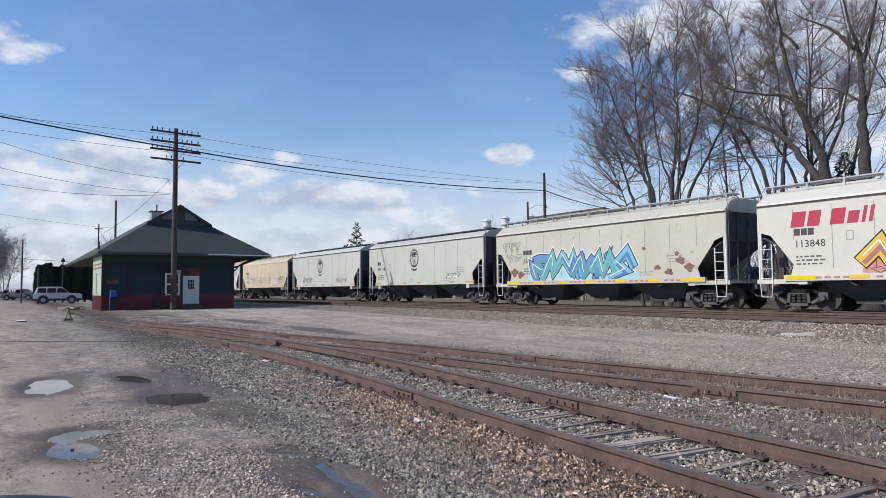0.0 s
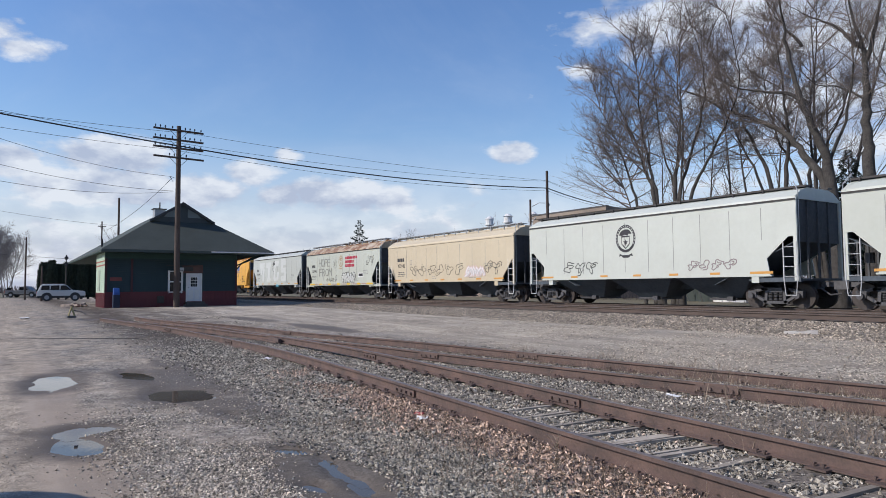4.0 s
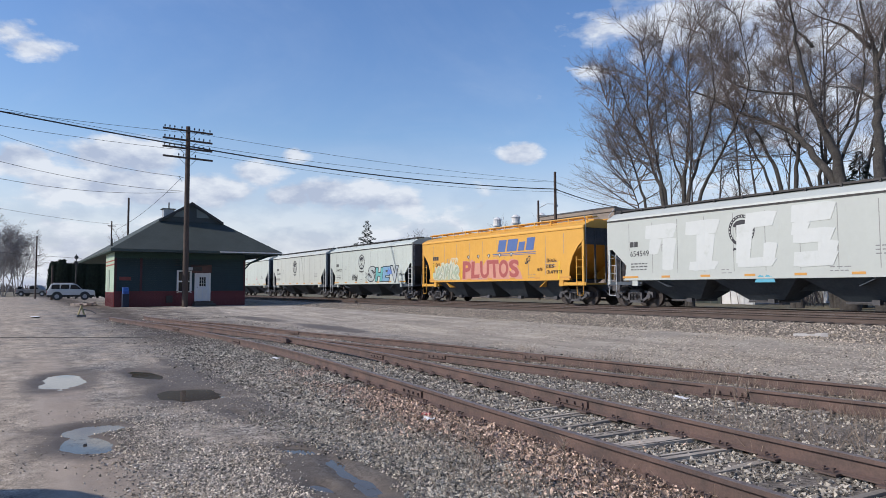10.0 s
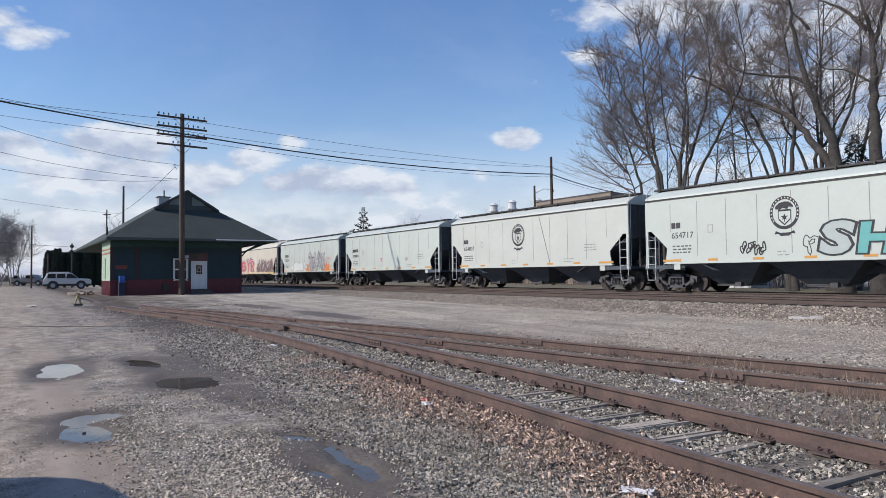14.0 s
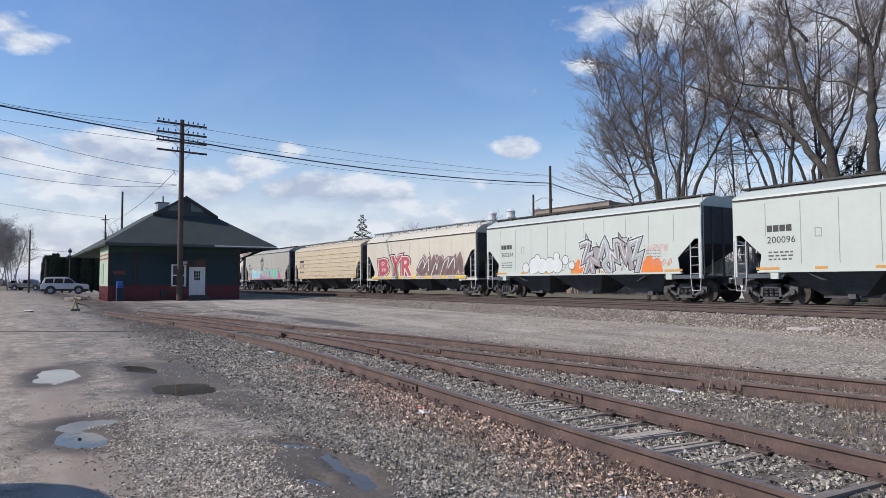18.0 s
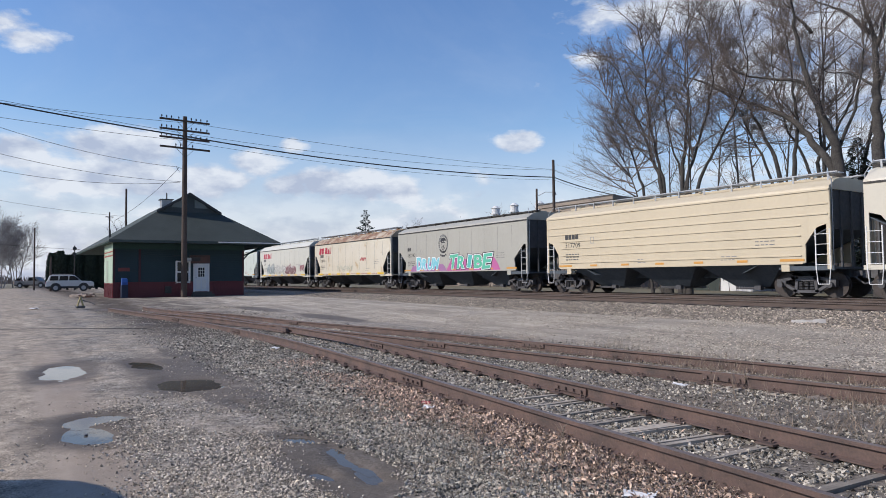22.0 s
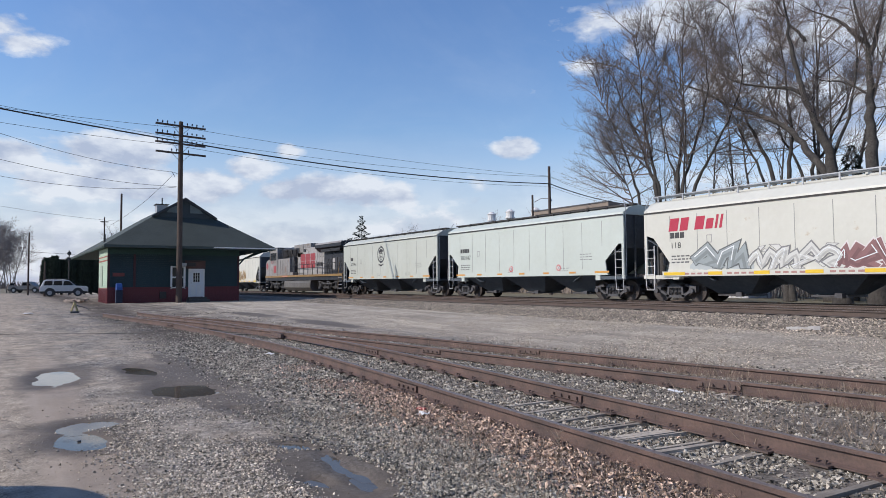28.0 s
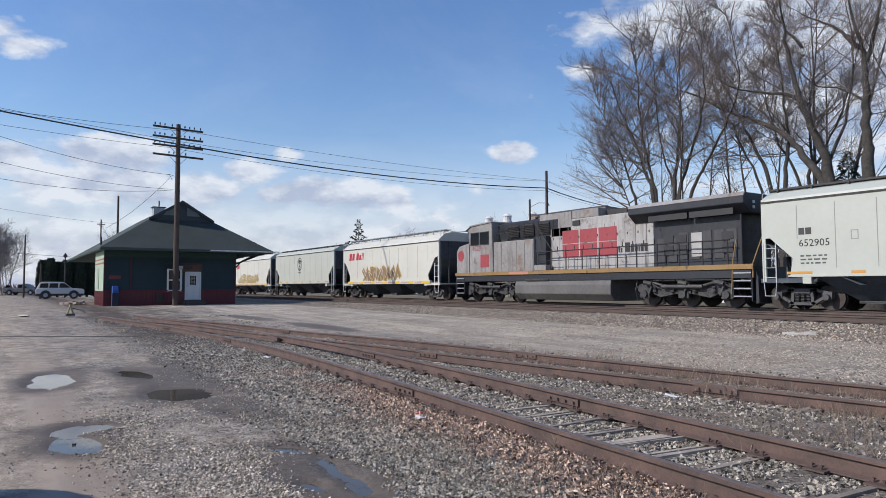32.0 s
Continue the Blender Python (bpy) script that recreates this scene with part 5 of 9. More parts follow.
    strokes = ((-4.95, -3.25, 2.98, 3.62), (-4.75, -4.05, 2.3, 3.0), (-4.05, -3.3, 1.6, 3.0), (-2.85, -1.2, 3.02, 3.62), (-2.35, -1.45, 1.62, 3.05), (-2.7, -1.3, 1.55, 1.95),
               (-0.15, 1.15, 3.12, 3.72), (-0.55, 0.2, 1.75, 3.3), (-0.5, 1.1, 1.62, 2.0), (0.55, 1.15, 1.7, 2.55), (1.65, 3.25, 3.16, 3.84), (1.65, 2.35, 2.7, 3.2), (1.7, 3.2, 2.42, 2.95), (2.55, 3.3, 1.7, 2.5), (1.7, 3.28, 1.58, 2.15))
    for k, (x0, x1, z0, z1) in enumerate(strokes):
        part("paint_patch", Shape().prism([(x0, z0 + 0.05), (x0 + 0.3, z0), (x1 - 0.2, z0 + 0.04), (x1, z1 - 0.06), (x1 - 0.35, z1), (x0 + 0.05, z1 - 0.03)], -HALF - 0.006 - 0.0006 * k, -HALF + 0.01), roller, c, "white rolled-on stroke of a letter")
    blob(c, 0.2, 1.0, 1.05, 1.34, (0.10, 0.38, 0.50), 43, name="graffiti_patch")
    c = hopper_car(L[7], "golden yellow covered hopper car with graffiti", "curved", p_gold, number="510011", mark=3, length=15.3)
    navy = (0.085, 0.15, 0.34)
    wordmark(c, 0.7, 4.0, 2.92, 3.60, ((0.9, 1.0), (1.1, 1.0), (0.7, 0.72), (0.85, 1.0)), navy, 0.25)
    part("wordmark_line", Shape().span(0.3, 4.1, -HALF - 0.007, -HALF, 2.78, 2.83).span(0.3, 4.1, -HALF - 0.007, -HALF, 2.70, 2.73), paint_of(navy), c)
    blob(c, -2.9, 3.0, 1.36, 2.62, (0.62, 0.30, 0.22), 44)
    piece(c, "PLUTOS", -2.8, 2.7, 1.38, 2.55, [(0.40, 0.10, 0.085)], (0.60, 0.24, 0.20), swell=0.035, rim=0.015, lean=0.0, wild=0.10, seed=51, label="dull red sprayed block letters")
    for k in range(5):
        x = -2.2 + k * 1.05
        part("graffiti_scrawl", Shape().add([(x - 0.14, -HALF - 0.006, 2.78), (x - 0.08, -HALF - 0.006, 2.86), (x + 0.08, -HALF - 0.006, 2.86), (x + 0.14, -HALF - 0.006, 2.78), (x, -HALF - 0.006, 2.60)], [(0, 1, 2, 3, 4)]), paint_of((0.05, 0.05, 0.05)), c)
        part("graffiti_shard", Shape().add([(x - 0.07, -HALF - 0.008, 2.77), (x - 0.04, -HALF - 0.008, 2.82), (x + 0.07, -HALF - 0.008, 2.82), (x, -HALF - 0.008, 2.66)], [(0, 1, 2, 3)]), paint_of((0.6, 0.58, 0.5)), c)
    blob(c, -6.1, -3.1, 1.36, 2.55, (0.52, 0.50, 0.30), 45)
    graffiti(c, -6.0, -3.2, 1.4, 2.45, 5, [(0.40, 0.50, 0.36), (0.56, 0.56, 0.40)], outline=(0.62, 0.62, 0.50), seed=52)
    tag_scrawl(c, -4.2, -3.3, 2.5, 2.8, 4, (0.66, 0.60, 0.42), 0.03, seed=55)
    tag_scrawl(c, 3.2, 3.7, 2.2, 2.6, 1, wd=0.05, seed=53)
    for row, word in enumerate(("ARTE", "TEACH", "KIDS", "GRAFFITI")):
        piece(c, word, *((4.2, 4.65, 1.75, 1.95) if row == 0 else (4.95, 4.95 + 0.15 * len(word), 2.35 - 0.30 * row + 0.14, 2.35 - 0.30 * row + 0.34)), [(0.05, 0.035, 0.02)], (0.6, 0.33, 0.06), swell=0.0, rim=0.0, wild=0.15, seed=56 + row, label="small black sprayed letters")
    for x in (-6.3, -4.7, -2.9, -0.2, 1.9, 5.9):
        part("reflector", Shape().box(x, -HALF - 0.006, 1.75 if abs(x) < 6 else 2.0, 0.10, 0.008, 0.55 if abs(x) < 5.8 else 0.95, 0, 4), m_yellow, c, "upright yellow reflector strip")
    c = hopper_car(L[8], "pale grey covered hopper car with teal graffiti and emblem", "new", p_green, number="654717", mark=2)
    emblem(c, -0.9, 2.85, 1.45)
    piece(c, "SHEV", 0.3, 5.2, 1.27, 2.72, [(0.42, 0.47, 0.45), (0.13, 0.40, 0.38), (0.20, 0.36, 0.50), (0.42, 0.47, 0.48)], (0.03, 0.035, 0.04), None, swell=0.045, rim=0.045, lean=0.1, wild=0.16, seed=64, label="fat grey and teal sprayed letters")
    blob(c, 3.5, 4.2, 1.9, 2.35, (0.14, 0.24, 0.55), 65, -HALF - 0.0185, "graffiti_patch")
    tag_scrawl(c, 5.3, 6.0, 1.75, 1.95, 3, wd=0.02, seed=66)
    tag_scrawl(c, -0.3, 0.2, 1.4, 2.2, 1, wd=0.03, seed=67)
    tag_scrawl(c, -2.7, -1.6, 1.45, 2.0, 4, wd=0.05, seed=62)
    c = hopper_car(L[9], "pale grey covered hopper car with emblem and a hanging cable mark", "new", p_grey2, number="654807", mark=2)
    emblem(c, -0.6, 2.85, 1.45)
    part("scratch", Shape().box(1.55, -HALF - 0.004, 2.6, 0.025, 0.006, 2.7, 0, -18), m_steel, c)
    c = hopper_car(L[10], "pale grey-green covered hopper car, clean", "new", p_green, number="200096", mark=4)
    for x in (-0.9, 2.9):
        part("warning_sign", Shape().disc((x, -HALF - 0.006, 1.95), 0.16, 0.004, "y", 20), m_redmark, c)
        part("warning_sign", Shape().disc((x, -HALF - 0.009, 1.95), 0.115, 0.004, "y", 20), m_white, c)
        part("cross_bar", Shape().box(x, -HALF - 0.011, 1.95, 0.2, 0.003, 0.03, 0, 45).box(x, -HALF - 0.0112, 1.95, 0.2, 0.003, 0.03, 0, -45), m_black, c)
    c = hopper_car(L[11], "pale grey covered hopper car with white and orange graffiti", "new", p_green, number="200244", mark=4)
    blob(c, -0.3, 1.0, 1.27, 2.0, (0.72, 0.20, 0.04), 73)
    blob(c, 3.6, 5.3, 1.27, 2.05, (0.72, 0.20, 0.04), 75)
    graffiti(c, 0.5, 4.2, 1.28, 2.85, 6, [(0.46, 0.48, 0.48), (0.34, 0.28, 0.28), (0.42, 0.46, 0.46)], outline=(0.02, 0.02, 0.02), halo=(0.62, 0.65, 0.62), seed=74, fat=0.40, lean=0.25)
    for x, z, r in ((-3.7, 1.62, 0.26), (-3.0, 1.72, 0.42), (-2.4, 1.70, 0.40), (-1.8, 1.72, 0.40), (-1.25, 1.70, 0.38), (-2.75, 2.1, 0.20), (-1.3, 2.15, 0.22), (-0.65, 1.95, 0.22), (-0.2, 1.68, 0.20), (-3.2, 1.45, 0.2)):
        for rr, colr, yy in ((r + 0.03, (0.03, 0.03, 0.03), 0.006), (r, (0.62, 0.65, 0.63), 0.009)):
            part("graffiti_bubble", Shape().add([(x + rr * math.cos(0.35 * k), -HALF - yy - 0.0004 * x, max(1.27, z + rr * math.sin(0.35 * k))) for k in range(18)], [tuple(range(18))]), paint_of(colr), c)
    tag_scrawl(c, 4.3, 5.6, 2.15, 2.5, 4, (0.62, 0.28, 0.28), 0.025, seed=76)
    tag_scrawl(c, 4.6, 5.8, 1.55, 1.85, 4, (0.60, 0.25, 0.18), 0.03, seed=77)
    c = hopper_car(L[12], "cream covered hopper car with red graffiti along its sill", "old", p_cream)
    blob(c, -5.3, 0.3, 1.12, 2.85, (0.62, 0.54, 0.36), 83)
    piece(c, "BYR", -5.1, -0.2, 1.12, 3.0, [(0.46, 0.085, 0.11)], (0.68, 0.62, 0.60), (0.05, 0.04, 0.04), swell=0.03, rim=0.035, lean=0.2, wild=0.25, seed=84, label="large red sprayed letters")
    graffiti(c, -5.2, -4.2, 1.12, 1.8, 2, [(0.46, 0.085, 0.11)], outline=(0.66, 0.60, 0.58), seed=81, fat=0.3)
    blob(c, 0.2, 6.0, 1.12, 2.75, (0.17, 0.145, 0.125), 85)
    blob(c, 0.3, 5.9, 1.45, 2.15, (0.30, 0.07, 0.075), 86, -HALF - 0.0055)
    graffiti(c, 0.6, 5.6, 1.15, 2.65, 5, [(0.21, 0.135, 0.12)], outline=(0.60, 0.55, 0.52), seed=82, fat=0.5, lean=0.5)
    c = hopper_car(L[13], "tan ribbed covered hopper car", "ribbed", p_tan, number="317709", mark=4)
    c = hopper_car(L[14], "warm grey covered hopper car with teal graffiti and emblem", "new", p_warm, number="652197", mark=2)
    emblem(c, -1.2, 2.9, 1.45)
    blob(c, -5.4, -0.8, 1.25, 1.95, (0.34, 0.16, 0.32), 93)
    piece(c, "DRUM", -4.6, -1.7, 1.27, 2.28, [(0.20, 0.55, 0.62)], (0.72, 0.76, 0.76), None, swell=0.045, rim=0.05, lean=0.12, wild=0.15, seed=91, label="pale blue sprayed letters")
    blob(c, -0.9, 4.8, 1.25, 2.25, (0.48, 0.12, 0.30), 94)
    piece(c, "TRIBE", -0.5, 4.0, 1.27, 2.42, [(0.10, 0.46, 0.30), (0.10, 0.46, 0.32), (0.10, 0.44, 0.40)], (0.74, 0.76, 0.76), (0.06, 0.05, 0.06), swell=0.035, rim=0.035, lean=0.2, wild=0.2, seed=92, label="green and teal sprayed letters")
    c = hopper_car(L[15], "rust-stained cream covered hopper car with a red wordmark", "old", p_rusty, number="118418", mark=3, roof_rust=p_rustroof, length=14.7)
    wordmark(c, -6.3, -3.6, 2.98, 3.52, ROUND_MARK, red, 0.2)
    tag_scrawl(c, 2.2, 3.2, 2.2, 2.5, 4, (0.45, 0.06, 0.08), 0.04, seed=101)
    tag_scrawl(c, -2.4, 0.8, 1.5, 1.9, 7, (0.35, 0.42, 0.35), 0.025, seed=102)
    c = hopper_car(L[16], "white covered hopper car with a red wordmark and grey graffiti", "old", p_cpr, number="118", mark=3, length=14.7)
    wordmark(c, -6.1, -3.5, 2.98, 3.52, ROUND_MARK, red, 0.2)
    graffiti(c, -4.7, -2.6, 1.35, 2.2, 2, [(0.30, 0.34, 0.34)], outline=(0.12, 0.13, 0.13), seed=111, cloud=(0.42, 0.46, 0.46))
    graffiti(c, -2.3, 1.0, 1.3, 2.2, 4, [(0.60, 0.60, 0.56)], outline=(0.2, 0.2, 0.2), seed=112, fat=0.24)
    blob(c, 0.6, 3.9, 1.05, 2.15, (0.24, 0.12, 0.12), 114)
    graffiti(c, 0.8, 3.8, 1.2, 2.1, 5, [(0.24, 0.12, 0.12)], outline=(0.66, 0.62, 0.60), seed=113, fat=0.5)
    part("graffiti_scrawl", strip([(4.0, 2.2), (4.5, 2.2), (4.5, 1.85), (4.9, 1.85), (4.9, 1.6), (5.2, 1.6)], 0.03, -HALF - 0.006), paint_of((0.3, 0.26, 0.25)), c, "stepped line")
    piece(c, "PUP", 4.95, 6.1, 1.55, 2.2, [(0.30, 0.10, 0.12)], (0.62, 0.58, 0.56), (0.2, 0.1, 0.1), swell=0.06, rim=0.03, lean=0.0, wild=0.15, seed=115, label="dull red bubble letters")
    c = hopper_car(L[17], "pale grey-green covered hopper car with small warning signs", "new", p_green, number="200147", mark=4)
    for x in (-0.9, 2.9):
        part("warning_sign", Shape().disc((x, -HALF - 0.006, 1.6), 0.16, 0.004, "y", 20), m_redmark, c)
        part("warning_sign", Shape().disc((x, -HALF - 0.009, 1.6), 0.115, 0.004, "y", 20), m_white, c)
        part("cross_bar", Shape().box(x, -HALF - 0.011, 1.6, 0.2, 0.003, 0.03, 0, 45).box(x, -HALF - 0.0112, 1.6, 0.2, 0.003, 0.03, 0, -45), m_black, c)
    c = hopper_car(L[18], "pale grey covered hopper car with a round emblem", "new", p_grey, number="652905", mark=2)
    emblem(c, -0.6, 2.9, 1.5)
    locomotive(L[19])
    c = hopper_car(L[20], "cream covered hopper car with a red wordmark and brown graffiti", "old", p_cpr, mark=3)
    wordmark(c, -6.1, -3.5, 2.98, 3.52, ROUND_MARK, red, 0.2)
    graffiti(c, -3.5, 2.0, 1.3, 2.3, 6, [(0.30, 0.20, 0.10)], outline=(0.5, 0.36, 0.16), seed=121)
    c = hopper_car(L[21], "pale grey covered hopper car with emblem", "new", p_grey)
    emblem(c, -0.6, 2.9, 1.5)
    c = hopper_car(L[22], "white covered hopper car with gold graffiti", "old", p_cpr)
    wordmark(c, -6.1, -3.5, 2.98, 3.52, ROUND_MARK, red, 0.2)
    graffiti(c, -3.5, 3.0, 1.3, 2.2, 6, [(0.45, 0.34, 0.14)], outline=(0.2, 0.15, 0.1), seed=131)
    c = hopper_car(L[23], "pale grey covered hopper car", "new", p_grey2)


def locomotive(x_left):
    """Grey six-axle diesel; the cab stands at the -x end."""
    half = 9.85
    lo = thing("locomotive", "dirty grey and red six-axle diesel locomotive with yellow sill", "locomotive", group="cars of the grain train")
    g = car_paint((0.33, 0.325, 0.315), (0.17, 0.155, 0.14), rust=0.15, rust_col=(0.19, 0.13, 0.095), streak=0.75, streak_col=(0.075, 0.06, 0.052), spot_scale=1.2)
    pale = car_paint((0.44, 0.435, 0.42), (0.28, 0.265, 0.25), rust=0.15, rust_col=(0.15, 0.125, 0.11), streak=0.85, streak_col=(0.12, 0.10, 0.085))
    dk = car_paint((0.026, 0.029, 0.036), (0.016, 0.018, 0.023), streak=0.3, streak_col=(0.055, 0.047, 0.042))
    under = mat("oily_truck_steel", (0.085, 0.082, 0.078), (0.026, 0.026, 0.028), 0.6, 0.2, fine=12, coarse=3, bump=0.4)
    rd = car_paint((0.36, 0.055, 0.065), (0.25, 0.045, 0.05), rust=0.1, rust_col=(0.20, 0.15, 0.14), streak=0.55, streak_col=(0.15, 0.08, 0.07), spot_scale=2.2)
    yl = car_paint((0.33, 0.20, 0.065), (0.20, 0.125, 0.055), rust=0.14, rust_col=(0.10, 0.07, 0.05), streak=0.4, streak_col=(0.13, 0.09, 0.06), spot_scale=2.5)
    part("frame", Shape().span(-half, half, -1.5, 1.5, 1.18, 1.62), dk, lo)
    sill = part("side_sill", Shape().span(-half, half, -1.56, -1.46, 1.52, 1.71), yl, lo, "yellow-edged side sill")
    part("reflector", Shape().span(-4.6, -3.0, -1.57, -1.55, 1.54, 1.68), paint_of((0.5, 0.22, 0.14)), sill)
    # short hood and cab
    part("nose", Shape().prism([(-half + 0.05, 1.62), (-half + 0.05, 3.05), (-half + 0.35, 3.35), (-half + 1.55, 3.55), (-half + 1.55, 1.62)], -1.5, 1.5), g, lo, bevel=0.08)
    cab = part("cab", Shape().prism([(-half + 1.35, 1.62), (-half + 1.35, 4.1), (-half + 1.25, 4.28), (-half + 1.7, 4.5), (-half + 3.6, 4.62), (-half + 3.75, 1.62)], -1.5, 1.5), g, lo, bevel=0.06)
    for x in (-half + 1.62, -half + 2.55):
        part("window", Shape().span(x, x + 0.78, -1.515, -1.49, 3.36, 4.06), m_glass, cab)
        w = Shape()
        for z in (3.33, 4.06):
            w.span(x - 0.04, x + 0.82, -1.53, -1.49, z, z + 0.04)
        for xx in (x - 0.04, x + 0.78):
            w.span(xx, xx + 0.04, -1.53, -1.49, 3.33, 4.1)
        part("window_frame", w, m_black, cab)
    part("cab_roof", Shape().prism([(-half + 1.1, 4.28), (-half + 1.6, 4.56), (-half + 3.6, 4.66), (-half + 3.7, 4.6), (-half + 1.6, 4.48)], -1.55, 1.55), g, cab)
    part("red_panel", Shape().span(-half + 2.55, -half + 3.35, -1.512, -1.49, 2.0, 2.75), rd, lo)
    part("emblem", Shape().disc((-half + 0.55, -1.508, 2.75), 0.33, 0.008, "y", 20), rd, lo, "red round nose emblem")
    n = marks_text("4529", 0.42, -half + 1.75, 3.0, rd, lo, "faded red number")
    n.location.y = -1.512
    # battery and equipment boxes, then the long hood
    part("equipment_box", Shape().span(-half + 3.75, -half + 7.2, -1.46, 1.46, 1.62, 3.42), g, lo, bevel=0.03)
    part("door", Shape().span(-half + 7.2, -half + 8.0, -1.3, 1.3, 1.62, 3.55), dk, lo)
    up = part("upper_hood", Shape().prism([(-0.95, 3.4), (-1.05, 4.35), (-0.8, 4.55), (0.8, 4.55), (1.05, 4.35), (0.95, 3.4)], -half + 3.75, -half + 8.6, "x"), dk, lo)
    gr = Shape()
    for k in range(3):
        x = -half + 4.6 + k * 1.25
        gr.span(x, x + 0.95, -1.08, -1.0, 3.62, 4.3)
    part("grille", gr, m_black, up)
    lou = Shape()
    for k in range(3):
        for j in range(7):
            x = -half + 4.6 + k * 1.25
            lou.box(x + 0.475, -1.10, 3.67 + 0.09 * j, 0.9, 0.05, 0.03, 0, 0, 25)
    part("louvre", lou, m_steel, up)
    part("inertial_filter_box", Shape().span(-half + 7.2, -half + 9.6, -1.0, 1.0, 3.45, 4.7).span(-half + 9.6, -half + 11.4, -0.95, 0.95, 4.3, 4.72), g, lo, bevel=0.03)
    hood = part("long_hood", Shape().span(-half + 8.0, half - 0.9, -0.98, 0.98, 1.62, 4.3), pale, lo, bevel=0.05)
    for k in range(14):
        x = -half + 8.15 + k * 0.62
        if x < half - 3.6 - 0.7:
            part("hood_door", Shape().span(x, x + 0.58, -1.0, -0.97, 1.75, 3.9), pale, hood)
    hand = Shape()
    for k in range(14):
        x = -half + 8.55 + k * 0.62
        if x < half - 4.3:
            hand.span(x, x + 0.05, -1.02, -0.99, 2.75, 2.95).span(x - 0.3, x - 0.26, -1.02, -0.99, 3.3, 3.4)
    part("door_latch", hand, m_steel, hood)
    for k in range(5):
        x = -half + 3.9 + k * 0.66
        part("box_door", Shape().span(x, x + 0.6, -1.475, -1.455, 1.75, 3.3), g, lo)
    for x, z0, z1 in ((-half + 4.0, 3.45, 3.6), (-half + 9.7, 3.95, 4.2)):
        part("vent_panel", Shape().span(x, x + 0.5, -1.03, -1.0, z0, z1), m_black, lo)
    # the large wordmark as plain red blocks, each parted by one thin slit
    for x0, w in ((-half + 8.95, 1.14), (-half + 10.20, 1.14), (-half + 11.45, 1.14)):
        for za, zb in ((2.36, 3.02), (3.06, 3.72)):
            part("wordmark_block", Shape().prism([(x0, za), (x0 + w, za), (x0 + w, zb), (x0, zb)], -1.012, -1.006), rd, hood, "large red block of the wordmark")
    x0 = -half + 12.68
    for w, h in ((0.14, 0.7), (0.14, 0.45), (0.12, 0), (0.34, 1.0), (0.22, 0.8), (0.22, 0.8), (0.12, 0.8), (0.22, 0.8), (0.22, 0.8)):
        if h:
            part("lettering_bar", Shape().span(x0, x0 + w - 0.05, -1.012, -1.004, 2.46, 2.46 + 0.44 * h), m_black, hood, "small dark lettering block")
        x0 += w
    # radiator section with its overhanging wings
    rad = part("radiator", Shape().prism([(-1.05, 3.72), (-1.50, 4.08), (-1.50, 4.38), (-1.36, 4.5), (1.36, 4.5), (1.50, 4.38), (1.50, 4.08), (1.05, 3.72)], half - 6.0, half - 0.35, "x"), dk, lo, bevel=0.03)
    part("radiator_screen", Shape().span(half - 5.0, half - 3.0, -1.34, -1.24, 3.7, 3.95).span(half - 2.9, half - 0.9, -1.34, -1.24, 3.7, 3.95), m_black, rad)
    part("rear_hood", Shape().span(half - 5.0, half - 0.75, -1.02, 1.02, 1.62, 3.75), dk, lo, bevel=0.04)
    vent = Shape()
    for k in range(7):
        x = half - 4.75 + k * 0.56
        vent.span(x, x + 0.44, -1.05, -1.0, 2.0 if k > 1 else 1.9, 3.15 if k > 1 else 2.95)
    tagged(part("louvre_door", vent, car_paint((0.060, 0.060, 0.062), (0.030, 0.030, 0.032), streak=0.5, streak_col=(0.10, 0.092, 0.085)), lo), kind="stuff")
    lp = Shape()
    for z in (3.95, 4.15):
        lp.disc((half - 0.34, -0.85, z), 0.07, 0.03, "x", 10)
    part("marker_light", lp, m_white, lo)
    # tank, rails, steps
    part("fuel_tank", Shape().prism([(-1.45, 1.2), (-1.5, 0.95), (-1.5, 0.5), (-1.2, 0.18), (1.2, 0.18), (1.5, 0.5), (1.5, 0.95), (1.45, 1.2)], -half + 5.7, -half + 12.6, "x"), car_paint((0.17, 0.165, 0.155), (0.09, 0.085, 0.08), streak=0.4, streak_col=(0.06, 0.055, 0.05)), lo, bevel=0.03)
    rails = Shape()
    for k in range(11):
        x = -half + 7.4 + k * 1.12
        rails.rod((x, -1.45, 1.62), (x, -1.45, 2.68), 0.028, 6)
    rails.pipe([(-half + 7.4, -1.45, 2.68), (half - 1.0, -1.45, 2.68)], 0.028).pipe([(-half + 7.4, -1.45, 2.2), (half - 1.0, -1.45, 2.2)], 0.016)
    part("handrail", rails, m_black, lo)
    for q in ([(half - 0.95, -1.5, 0.55), (half - 0.85, -1.5, 1.9), (half - 0.7, -1.48, 2.7)], [(half - 0.05, -1.5, 1.2), (half - 0.05, -1.5, 1.7), (half, -0.9, 2.75)]):
        part("grab_rail", Shape().pipe(q, 0.022), yl, lo, "yellow end grab rail")
    rr = Shape()
    for k in range(5):
        x = -half + 4.1 + k * 1.15
        rr.rod((x, -1.4, 3.42), (x, -1.4, 4.35), 0.018, 6)
    rr.pipe([(-half + 3.8, -1.4, 4.35), (-half + 7.2, -1.4, 4.35), (-half + 8.6, -1.4, 2.7)], 0.02).pipe([(-half + 3.8, -1.4, 3.9), (-half + 7.2, -1.4, 3.9)], 0.016)
    part("roof_rail", rr, m_steel, lo)
